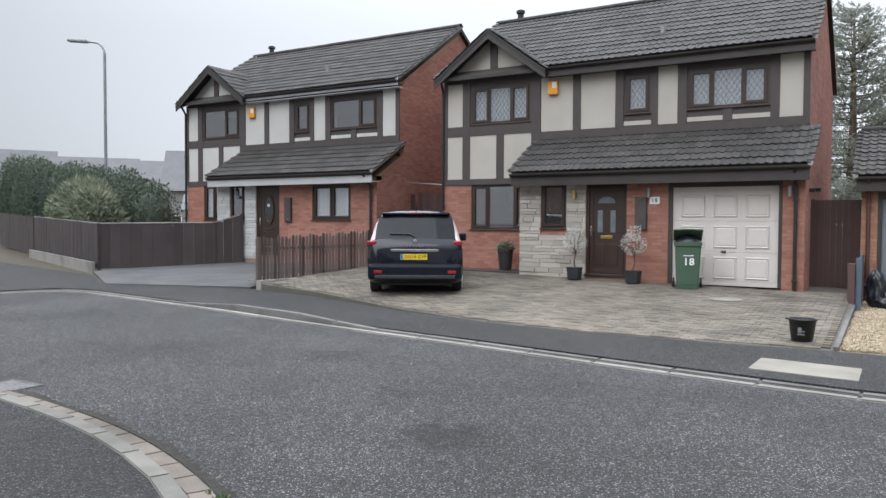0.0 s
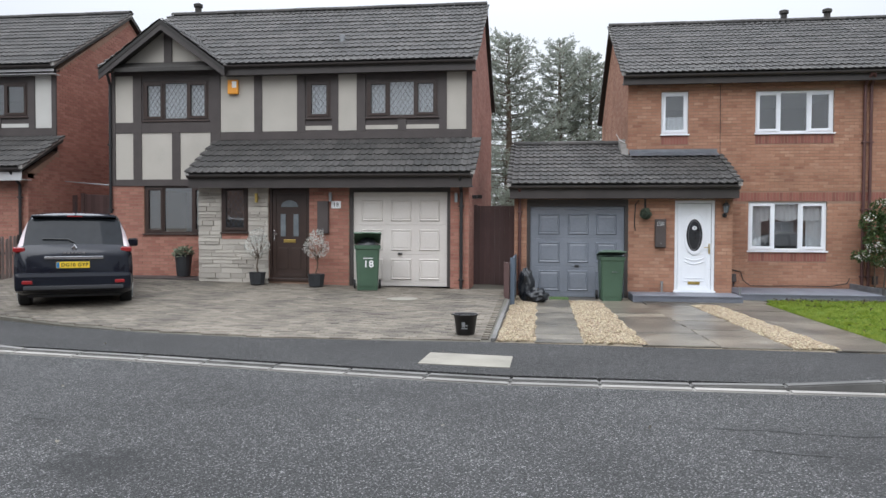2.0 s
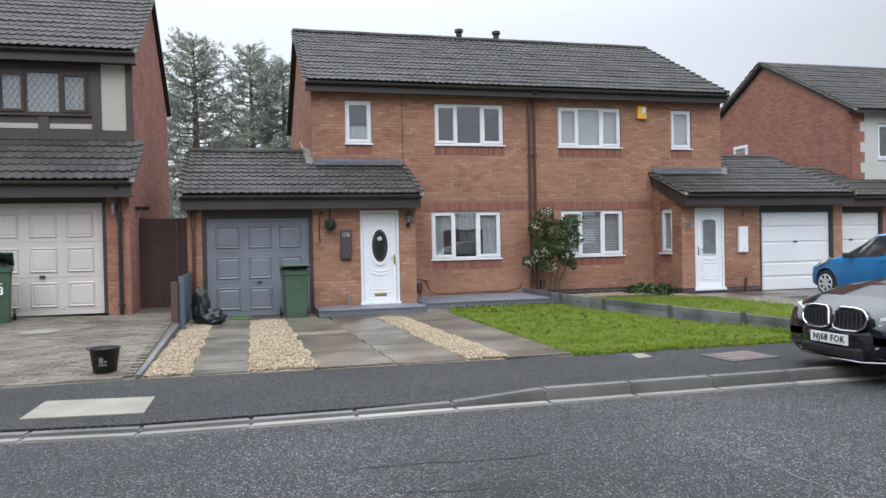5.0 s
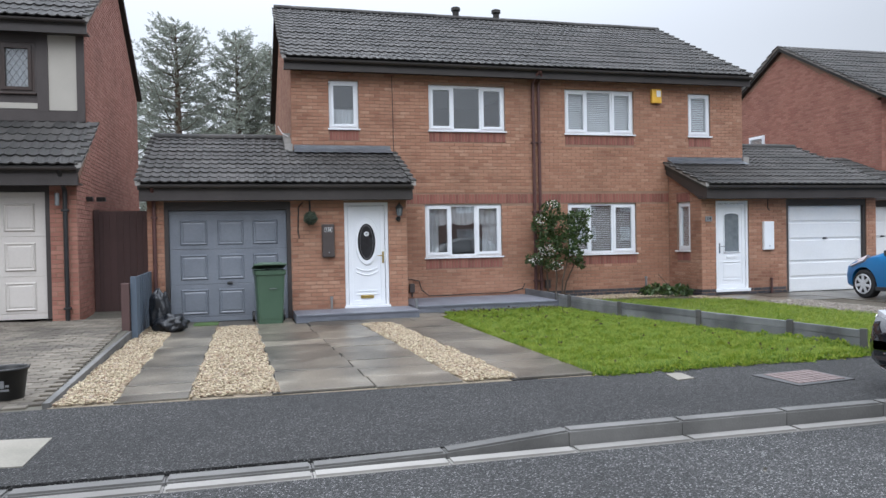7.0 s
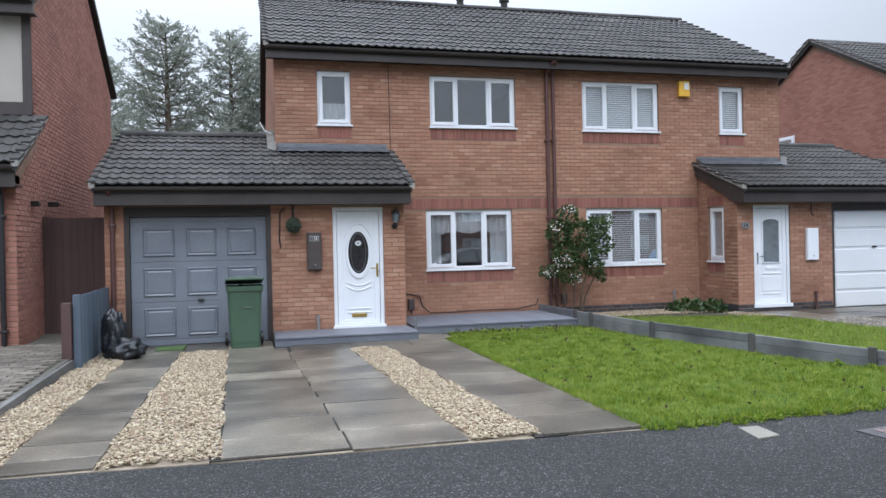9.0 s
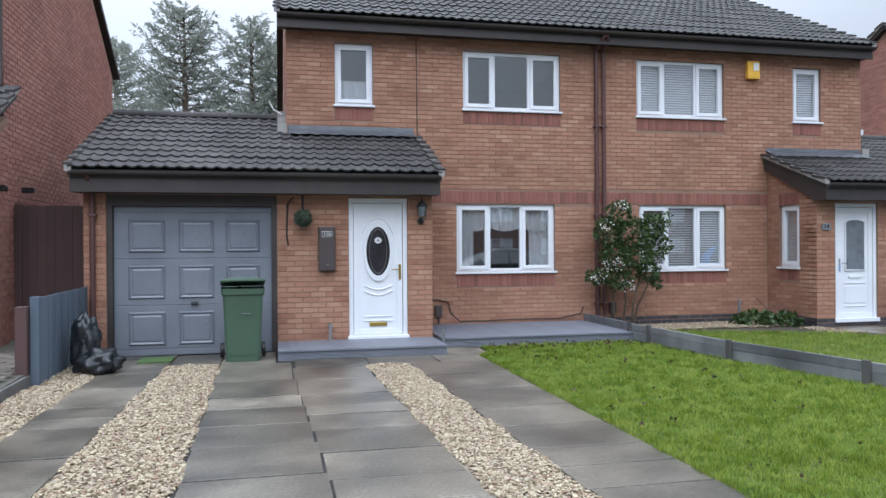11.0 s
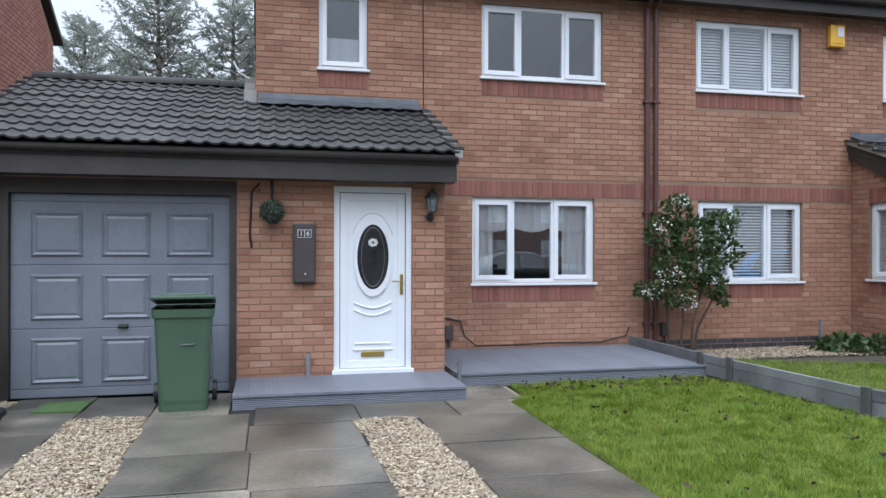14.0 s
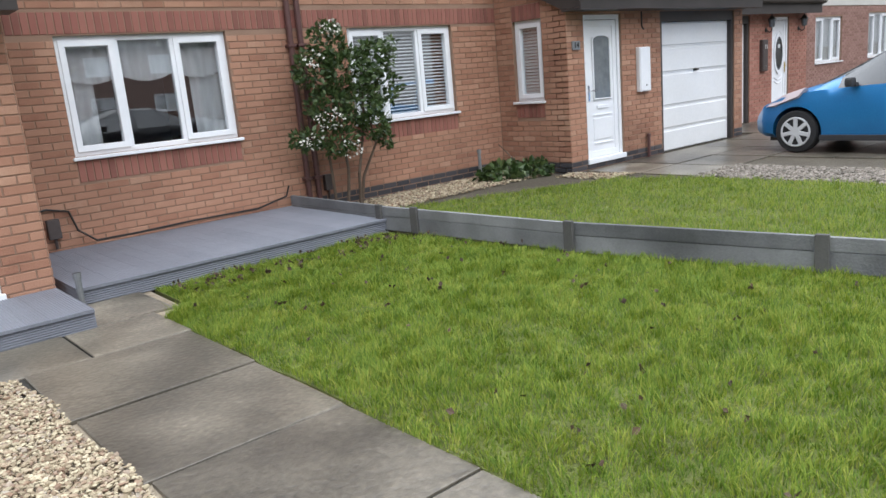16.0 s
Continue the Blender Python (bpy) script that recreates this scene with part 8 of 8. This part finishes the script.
def opposite_house(x, y, label):
    """A plain house across the road, closing the street behind the walk."""
    h = thing("detached_house", label, "house", (x, y, -0.05), in_world=True)
    f = Face("x", y, -1)
    holes = [(x - 3, x - 1.2, 0.9, 2.1), (x + 1.2, x + 3, 0.9, 2.1), (x - 3, x - 1.2, 3.5, 4.7), (x + 1.2, x + 3, 3.5, 4.7)]
    part("wall", wall_core(f, x - 4.5, x + 4.5, -0.3, 5.2, holes), FAR_BRICK, h)
    part("wall", box(x - 4.5, x + 4.5, y - 8, y - 7.75, -0.3, 5.2), FAR_BRICK, h)
    for s in (-1, 1):
        part("wall", box(x + s * 4.375 - 0.125, x + s * 4.375 + 0.125, y - 7.75, y - 0.25, -0.3, 5.2), FAR_BRICK, h)
    for w in holes:
        window(h, f, *w, (0.5,), (0,), dress="net", label="white window")
    roof = gable_roof(h, x - 4.7, x + 4.7, y - 8.3, 5.25, y - 4, 7.8, y + 0.3, label="dark tiled roof")


for xx, yy in ((-25, -27), (-13, -25), (-1.5, -25), (10, -25), (21.5, -25), (33, -26)):
    opposite_house(xx, yy, "plain red brick house across the road")


# ---- cars ----
def car(name, label, at, turn, L, stations, paint, glass_from, rear_glass, front_glass, wheels, rim_mat, tail=None, spokes=5, wheel_r=0.32):
    """A lofted body. Local x runs forward, the nose at x = L / 2. stations rows: (x, half width, sill, belt, roof half width, top)."""
    c = thing(name, label, "car", at, turn)
    st = np.array(stations)
    xs = np.unique(np.concatenate([st[:, 0], np.arange(st[0, 0], st[-1, 0], 0.1)]))
    W, B, H, R, T = [np.interp(xs, st[:, 0], st[:, k]) for k in range(1, 6)]
    prof = []
    for w, b, h, r, t in zip(W, B, H, R, T):
        prof.append([(0, b), (w * 0.86, b), (w * 0.97, b + 0.06), (w * 0.995, b + 0.2), (w, b + (h - b) * 0.55), (w * 0.985, h - 0.12), (w * 0.95, h),
                     (w * 0.95 + (r - w * 0.95) * 0.5, h + (t - h) * 0.52), (r, t - min(0.07, (t - h) * 0.3)), (r * 0.9, t - min(0.025, (t - h) * 0.1)), (r * 0.5, t), (0, t + 0.008)])
    n = len(prof[0])
    ring = lambda i: [(xs[i], y, z) for y, z in prof[i]] + [(xs[i], -y, z) for y, z in prof[i][-2:0:-1]]
    verts = [p for i in range(len(xs)) for p in ring(i)]
    m = 2 * n - 2
    groups = {"body": [], "side_window": [], "rear_window": [], "windscreen": [], "tail_light": []}
    for i in range(len(xs) - 1):
        xm = (xs[i] + xs[i + 1]) / 2
        for j in range(m):
            jj = min(j, m - 1 - j)
            f = (i * m + j, i * m + (j + 1) % m, (i + 1) * m + (j + 1) % m, (i + 1) * m + j)
            g = "body"
            if jj in (6, 7) and any(a < xm < b for a, b in glass_from):
                g = "side_window"
            elif jj >= 8 and rear_glass[0] < xm < rear_glass[1]:
                g = "rear_window"
            elif jj >= 8 and front_glass[0] < xm < front_glass[1]:
                g = "windscreen"
            elif tail and jj in (5, 6, 7) and tail[0] < xm < tail[1]:
                g = "tail_light"
            groups[g].append(f)
    groups["body"] += [tuple(range(m)), tuple(range((len(xs) - 1) * m, len(xs) * m))]
    shell = raw("body", verts, groups["body"], paint, c, smooth=True)
    bm = bmesh.new(); bm.from_mesh(shell.data)
    bmesh.ops.recalc_face_normals(bm, faces=bm.faces)
    for e in bm.edges:
        if len(e.link_faces) == 2 and e.calc_face_angle() > radians(38):
            e.smooth = False
    bm.to_mesh(shell.data); bm.free()
    # wheel arches cut through the shell
    half = max(W)
    cut = bmesh.new()
    for wx in wheels:
        bmesh.ops.create_cone(cut, cap_ends=True, segments=32, radius1=wheel_r + 0.055, radius2=wheel_r + 0.055, depth=half * 2 + 0.6, matrix=pose(wx, 0, wheel_r, 90, 0, 0))
    cme = bpy.data.meshes.new("cut"); cut.to_mesh(cme); cut.free()
    tmp = bpy.data.objects.new("cut", cme); scene.collection.objects.link(tmp)
    whole = bpy.data.objects.new("whole", shell.data); scene.collection.objects.link(whole)
    md = whole.modifiers.new("arch", "BOOLEAN"); md.object, md.operation, md.solver = tmp, "DIFFERENCE", "FAST"
    me = bpy.data.meshes.new_from_object(whole.evaluated_get(bpy.context.evaluated_depsgraph_get()))
    bpy.data.objects.remove(whole); bpy.data.objects.remove(tmp)
    if len(me.polygons) > 100:
        me.materials.clear(); me.materials.append(paint)
        shell.data = me
    for g in ("side_window", "rear_window", "windscreen"):
        for side in ((1, -1) if g == "side_window" else (0,)):
            fs = [f for f in groups[g] if side == 0 or np.sign(sum(verts[k][1] for k in f)) == side]
            if not fs:
                continue
            used = sorted({k for f in fs for k in f})
            idx = {k: i for i, k in enumerate(used)}
            raw(g, [verts[k] for k in used], [tuple(idx[k] for k in f) for f in fs], CAR_GLASS if name == "people_carrier" else BRIGHT_GLASS, c, smooth=True)
    for side in (1, -1):
        fs = [f for f in groups["tail_light"] if np.sign(sum(verts[k][1] for k in f)) == side]
        if fs:
            used = sorted({k for f in fs for k in f})
            idx = {k: i for i, k in enumerate(used)}
            raw("tail_light", [(verts[k][0], verts[k][1] * 1.004, verts[k][2]) for k in used], [tuple(idx[k] for k in f) for f in fs], TAIL_CLEAR, c, "pale clear and red tail light", smooth=True)
    part("underbody", box(xs[0] + 0.25, xs[-1] - 0.25, -half * 0.78, half * 0.78, min(B) - 0.02, min(B) + 0.3), BLACK, c)
    for wx in wheels:
        for s in (-1, 1):
            y = s * (half - 0.13)
            tb = lathe([(wheel_r * 0.66, -0.1), (wheel_r * 0.93, -0.1), (wheel_r, -0.07), (wheel_r, 0.07), (wheel_r * 0.93, 0.1), (wheel_r * 0.66, 0.1)], sides=32)
            tb.transform(pose(wx, y, wheel_r, 90, 0, 0))
            wheel = part("wheel", tb, TYRE, c, "black tyre")
            rb = lathe([(0.0, -0.03), (wheel_r * 0.64, -0.03), (wheel_r * 0.67, 0.0)], sides=32)
            rb.transform(pose(wx, y + s * 0.03, wheel_r, 90 * 1, 0, 0))
            part("rim", rb, BLACK, wheel)
            sp = bmesh.new()
            for k in range(spokes):
                a = 2 * math.pi * k / spokes
                q = box(-0.028, 0.028, -0.012, 0.012, 0.03, wheel_r * 0.66, bevel=0.006)
                q.transform(pose(wx, y + s * 0.112, wheel_r) @ pose(0, 0, 0, 0, math.degrees(a), 0))
                tme = bpy.data.meshes.new("t"); q.to_mesh(tme); q.free(); sp.from_mesh(tme); bpy.data.meshes.remove(tme)
            hub = lathe([(0, -0.015), (0.06, -0.015), (0.055, 0.015), (0, 0.015)], sides=16)
            hub.transform(pose(wx, y + s * 0.115, wheel_r, 90, 0, 0))
            tme = bpy.data.meshes.new("t"); hub.to_mesh(tme); hub.free(); sp.from_mesh(tme); bpy.data.meshes.remove(tme)
            ring = rod([(wx + math.cos(t) * wheel_r * 0.655, y + s * 0.112, wheel_r + math.sin(t) * wheel_r * 0.655) for t in (2 * math.pi * q / 28 for q in range(29))], 0.014, sides=6, caps=False)
            tme = bpy.data.meshes.new("t"); ring.to_mesh(tme); ring.free(); sp.from_mesh(tme); bpy.data.meshes.remove(tme)
            part("spokes", sp, rim_mat, wheel)
    return c


CAR_GLASS = material("car_glass", [(0.01, 0.012, 0.015), (0.018, 0.021, 0.025)], 0.06, bump=0, spec=0.2)
BRIGHT_GLASS = material("reflecting_car_glass", [(0.02, 0.023, 0.025), (0.035, 0.038, 0.041)], 0.04, bump=0, spec=0.7)
TYRE = material("tyre_rubber", [(0.012, 0.012, 0.013), (0.028, 0.028, 0.03)], 0.85, scale=5, fine=60, bump=0.2)
BLACK_PAINT = material("black_car_paint", [(0.006, 0.007, 0.009), (0.011, 0.012, 0.015)], 0.07, scale=2, bump=0, coat=0.2, spec=0.45)
NAVY_PAINT = material("blue_black_car_paint", [(0.005, 0.006, 0.011), (0.009, 0.011, 0.018)], 0.1, scale=2, bump=0, coat=0.1, spec=0.4)
BLUE_PAINT = material("blue_car_paint", [(0.015, 0.15, 0.38), (0.025, 0.2, 0.47)], 0.3, 0.2, scale=1, bump=0, coat=0.5, spread=0.3)
ALLOY = material("silver_wheel", [(0.55, 0.56, 0.58), (0.66, 0.67, 0.69)], 0.35, 0.2, bump=0)
HEAD_CLEAR = material("headlight_lens", [(0.3, 0.32, 0.34), (0.45, 0.47, 0.5)], 0.1, bump=0, coat=0.6)
RED_LENS = material("red_lens", [(0.2, 0.008, 0.01), (0.28, 0.015, 0.016)], 0.15, bump=0, coat=0.6)
TAIL_CLEAR = material("clear_lens", [(0.5, 0.42, 0.43), (0.62, 0.55, 0.56)], 0.12, bump=0, coat=0.6)
PLATE_YELLOW = material("yellow_plate", [(0.75, 0.52, 0.03), (0.82, 0.58, 0.04)], 0.4, bump=0)
TRIM = material("dark_trim", [(0.02, 0.021, 0.024), (0.035, 0.036, 0.04)], 0.6, fine=60, bump=0.1)


def plate(c, at, m, body, mat, blue):
    p = part("number_plate", box(-0.26, 0.26, -0.006, 0.006, -0.055, 0.055, bevel=0.004), mat, c)
    p.matrix_basis = m
    text_mesh(body, 0.084 if blue else 0.094, BLACK, p, pose(0.028 if blue else 0, -0.008, 0, 90, 0, 0), bold=0.002)
    if blue:
        part("plate_band", box(-0.255, -0.21, -0.009, -0.006, -0.05, 0.05), BLUE_PAINT, p)


def prism_badge():
    """A raised diamond on the tailgate."""
    bm = bmesh.new()
    rings = [[bm.verts.new((x, y * k, 1.04 + z * k)) for y, z in ((0.045, 0), (0, 0.07), (-0.045, 0), (0, -0.07))] for x, k in ((-2.14, 1.0), (-2.2, 1.0), (-2.21, 0.8))]
    bm.faces.new(rings[0]); bm.faces.new(rings[2])
    for a, b in zip(rings, rings[1:]):
        for i in range(4):
            bm.faces.new((a[i], a[(i + 1) % 4], b[(i + 1) % 4], b[i]))
    return bm


# people carrier, seen from behind
mpv = car("people_carrier", "blue-black people carrier parked on the block drive", (-9.08, 14.15, 0.08), 121, 4.5, [
    (-2.24, 0.74, 0.32, 0.6, 0.7, 0.94), (-2.2, 0.88, 0.28, 0.95, 0.78, 1.0), (-2.12, 0.935, 0.25, 1.02, 0.79, 1.1), (-2.0, 0.945, 0.22, 1.03, 0.77, 1.34), (-1.88, 0.95, 0.2, 1.03, 0.73, 1.57),
    (-1.7, 0.955, 0.2, 1.02, 0.71, 1.65), (-0.6, 0.955, 0.2, 0.99, 0.68, 1.7), (0.3, 0.94, 0.2, 0.96, 0.6, 1.62), (0.9, 0.915, 0.2, 0.95, 0.56, 1.35), (1.45, 0.9, 0.2, 0.94, 0.6, 1.0), (1.9, 0.84, 0.22, 0.86, 0.55, 0.9), (2.2, 0.66, 0.28, 0.68, 0.45, 0.74)],
    NAVY_PAINT, [(-1.75, -0.75), (-0.68, 0.2), (0.26, 1.0)], (-2.13, -1.87), (0.3, 1.42), (-1.42, 1.35), ALLOY, tail=(-2.13, -1.88), wheel_r=0.33)
rearm = lambda x, y, z: pose(x, y, z, 0, 0, -90)
plate(mpv, None, rearm(-2.255, 0.02, 0.75), "DG10 GYP", PLATE_YELLOW, True)
part("chrome_strip", box(-2.275, -2.2, -0.46, 0.46, 0.85, 0.9, bevel=0.008), CHROME, mpv, "chrome strip above the plate")
part("badge", prism_badge(), CHROME, mpv, "plain diamond badge shape")
bars = bmesh.new()
for k in range(6):
    box(-2.26, -2.19, -0.17 + k * 0.06, -0.13 + k * 0.06, 0.945, 0.97, bars)
part("badge_bars", bars, CHROME, mpv)
part("bumper", box(-2.3, -2.05, -0.92, 0.92, 0.3, 0.62, bevel=0.07), NAVY_PAINT, mpv)
part("bumper_trim", box(-2.312, -2.2, -0.78, 0.78, 0.33, 0.4, bevel=0.015), TRIM, mpv)
for s in (-1, 1):
    part("reflector", box(-2.312, -2.26, s * 0.72 - 0.08, s * 0.72 + 0.08, 0.43, 0.49, bevel=0.01), RED_LENS, mpv)
    rl = box(-2.2, -2.0, s * 0.84 - 0.085, s * 0.84 + 0.1, 0.97, 1.06, bevel=0.025)
    part("brake_light", rl, RED_LENS, mpv, "red brake light")
    mb = box(0.72, 0.84, s * 1.0 - 0.1, s * 1.0 + 0.1, 1.0, 1.17, bevel=0.035)
    part("door_mirror", mb, NAVY_PAINT, mpv)
    part("mirror_arm", box(0.77, 0.83, s * 0.9 - 0.05, s * 0.9 + 0.05, 1.0, 1.04), TRIM, mpv)
part("wiper", rod([(-2.13, 0.0, 1.13), (-2.1, 0.1, 1.19), (-2.1, 0.5, 1.2)], 0.012, sides=6), BLACK, mpv)
part("spoiler", box(-1.96, -1.6, -0.68, 0.68, 1.575, 1.615, bevel=0.019), NAVY_PAINT, mpv)
part("aerial", rod([(-1.4, 0, 1.65), (-1.6, 0, 1.85)], 0.008, sides=5), BLACK, mpv)
part("high_brake_light", box(-1.966, -1.95, -0.12, 0.12, 1.588, 1.604), RED_LENS, mpv)

# saloon, seen from the front corner
sal = car("saloon_car", "glossy black saloon parked half on the footway", (9.16, 7.83, -0.075), 180, 4.95, [
    (-2.45, 0.6, 0.3, 0.7, 0.5, 0.85), (-2.3, 0.84, 0.24, 0.92, 0.6, 1.05), (-1.6, 0.92, 0.2, 0.95, 0.6, 1.12), (-0.9, 0.93, 0.19, 0.96, 0.58, 1.43), (0.0, 0.93, 0.19, 0.95, 0.58, 1.46), (0.55, 0.93, 0.19, 0.94, 0.6, 1.28),
    (1.05, 0.93, 0.19, 0.93, 0.66, 1.0), (1.6, 0.925, 0.19, 0.88, 0.66, 0.93), (2.05, 0.9, 0.2, 0.78, 0.62, 0.83), (2.28, 0.86, 0.22, 0.68, 0.58, 0.74), (2.4, 0.78, 0.24, 0.6, 0.52, 0.66), (2.46, 0.68, 0.28, 0.52, 0.46, 0.58)],
    BLACK_PAINT, [(-1.35, -0.3), (-0.24, 0.8)], (-1.6, -0.95), (0.1, 1.02), (-1.5, 1.5), ALLOY, wheel_r=0.34, spokes=10)
front = lambda x, y, z: pose(x, y, z, 0, 0, 90)
plate(sal, None, front(2.545, 0.0, 0.42), "NJ68 FOK", WHITE, False)
for s in (-1, 1):
    kb = bmesh.new()
    loop = [(0.0, -0.1), (0.05, -0.125), (0.13, -0.12), (0.165, -0.07), (0.175, 0.02), (0.15, 0.09), (0.1, 0.11), (0.02, 0.105)]
    loop = [(p0 + (p1 - p0) * t + 0.0, q0 + (q1 - q0) * t) for (p0, q0), (p1, q1) in zip(loop, loop[1:] + loop[:1]) for t in (0.15, 0.5, 0.85)]
    pts = [(2.525 - 0.2 * (z + 0.1) - 0.12 * y, s * (0.022 + y * 2.45), 0.64 + z * 1.0) for y, z in loop]
    rod(pts + pts[:1], 0.0125, kb, 8, False)
    gr = part("grille", kb, CHROME, sal, "chrome kidney-shaped grille surround")
    back = bmesh.new()
    v = [back.verts.new((p[0] - 0.012, p[1], p[2])) for p in pts]
    w = [back.verts.new((p[0] - 0.05, p[1], p[2])) for p in pts]
    back.faces.new(v); back.faces.new(w)
    for i in range(len(v)):
        back.faces.new((v[i], v[(i + 1) % len(v)], w[(i + 1) % len(v)], w[i]))
    part("grille_mesh", back, BLACK, gr)
    for k in range(7):
        y = s * (0.065 + k * 0.053)
        part("grille_bar", box(2.455, 2.522 - 0.05 * abs(y), y - 0.006, y + 0.006, 0.54, 0.71), TRIM, gr)
    hl = bmesh.new()
    o = [(2.36, 0.52, 0.67), (2.22, 0.82, 0.73), (2.18, 0.86, 0.67), (2.28, 0.8, 0.585), (2.39, 0.54, 0.575)]
    a, b = [hl.verts.new((x + 0.035, s * y, z)) for x, y, z in o], [hl.verts.new((x - 0.1, s * y, z)) for x, y, z in o]
    hl.faces.new(a); hl.faces.new(b)
    for i in range(5):
        hl.faces.new((a[i], a[(i + 1) % 5], b[(i + 1) % 5], b[i]))
    part("headlight", hl, HEAD_CLEAR, sal, "clear glass headlight")
    part("lamp_strip", rod([(2.43, s * 0.54, 0.59), (2.34, s * 0.76, 0.605), (2.24, s * 0.85, 0.675)], 0.012, sides=6), CHROME, sal)
    part("bumper_vent", box(2.2, 2.372, s * 0.69 - 0.06, s * 0.69 + 0.06, 0.27, 0.37, bevel=0.025), TRIM, sal)
    part("vent_trim", rod([(2.47, s * 0.53, 0.37), (2.4, s * 0.66, 0.395), (2.31, s * 0.8, 0.42)], 0.009, sides=6), CHROME, sal)
    mb = box(0.45, 0.58, s * 1.03 - 0.11, s * 1.03 + 0.09, 0.97, 1.1, bevel=0.03)
    part("door_mirror", mb, BLACK_PAINT, sal)
    part("mirror_arm", box(0.47, 0.53, s * 0.92 - 0.05, s * 0.92 + 0.05, 0.96, 1.0), TRIM, sal)


def bumper_shell():
    """A bumper that curves back towards the wings."""
    verts, n, m = [], 33, 7
    for i in range(n):
        y = -0.9 + 1.8 * i / (n - 1)
        x = 2.535 - 0.36 * (abs(y) / 0.9) ** 2.6
        verts += [(x - 0.26, y, 0.2), (x - 0.06, y, 0.205), (x - 0.01, y, 0.25), (x, y, 0.34), (x, y, 0.47), (x - 0.035, y, 0.56), (x - 0.22, y, 0.63)]
    faces = [(i * m + j, i * m + (j + 1) % m, (i + 1) * m + (j + 1) % m, (i + 1) * m + j) for i in range(n - 1) for j in range(m)]
    faces += [tuple(range(m)), tuple(range((n - 1) * m, n * m))]
    bm = bmesh.new()
    bv = [bm.verts.new(p) for p in verts]
    for q in faces:
        bm.faces.new([bv[k] for k in q])
    bmesh.ops.recalc_face_normals(bm, faces=bm.faces)
    return bm


part("bumper", bumper_shell(), BLACK_PAINT, sal, smooth=True)
part("intake", box(2.44, 2.541, -0.42, 0.42, 0.235, 0.345, bevel=0.03), BLACK, sal)
part("splitter", rod([(2.24, -0.86, 0.3), (2.38, -0.68, 0.235), (2.5, -0.42, 0.215), (2.53, 0, 0.21), (2.5, 0.42, 0.215), (2.38, 0.68, 0.235), (2.24, 0.86, 0.3)], 0.011, sides=8), CHROME, sal)
bd = lathe([(0, -0.006), (0.04, -0.006), (0.038, 0.008), (0, 0.008)], sides=20)
bd.transform(pose(2.36, 0, 0.71, 0, 62, 0))
part("badge", bd, CHROME, sal, "plain round badge shape")

# hatchback, seen from its near side
hat = car("hatchback_car", "bright blue small hatchback parked on a drive", (14.57, 14.6, -0.03), 90, 3.95, [
    (-1.97, 0.6, 0.34, 0.7, 0.52, 0.9), (-1.9, 0.78, 0.26, 0.95, 0.58, 1.05), (-1.75, 0.84, 0.22, 1.0, 0.58, 1.32), (-1.55, 0.85, 0.2, 1.0, 0.57, 1.43), (-0.4, 0.86, 0.18, 0.95, 0.56, 1.48), (0.1, 0.86, 0.18, 0.92, 0.54, 1.44),
    (0.6, 0.86, 0.18, 0.89, 0.55, 1.18), (1.05, 0.855, 0.18, 0.86, 0.6, 0.95), (1.5, 0.83, 0.2, 0.78, 0.55, 0.83), (1.8, 0.76, 0.22, 0.66, 0.5, 0.7), (1.97, 0.58, 0.26, 0.5, 0.42, 0.56)],
    BLUE_PAINT, [(-1.3, -0.4), (-0.34, 0.75)], (-1.9, -1.6), (0.12, 1.0), (-1.2, 1.28), ALLOY, wheel_r=0.3, spokes=7)
for s in (-1, 1):
    hl = bmesh.new()
    o = [(1.5, 0.72, 0.8), (1.15, 0.8, 0.9), (1.25, 0.835, 0.78), (1.6, 0.8, 0.66), (1.75, 0.72, 0.64)]
    a, b = [hl.verts.new((x, s * (y + 0.03), z + 0.015)) for x, y, z in o], [hl.verts.new((x, s * (y - 0.06), z - 0.03)) for x, y, z in o]
    hl.faces.new(a); hl.faces.new(b)
    for i in range(5):
        hl.faces.new((a[i], a[(i + 1) % 5], b[(i + 1) % 5], b[i]))
    part("headlight", hl, TAIL_CLEAR, hat, "clear swept-back headlight")
    mb = box(0.48, 0.58, s * 0.95 - 0.09, s * 0.95 + 0.07, 0.9, 1.02, bevel=0.03)
    part("door_mirror", mb, TRIM, hat)
    part("mirror_arm", box(0.47, 0.53, s * 0.86 - 0.05, s * 0.86 + 0.05, 0.9, 0.95), TRIM, hat)
    part("door_handle", box(-0.42, -0.22, s * 0.855 - 0.012, s * 0.855 + 0.012, 0.84, 0.87, bevel=0.006), BLUE_PAINT, hat)
    part("sill_trim", box(-0.95, 0.95, s * 0.84 - 0.02, s * 0.84 + 0.02, 0.18, 0.26, bevel=0.01), TRIM, hat)
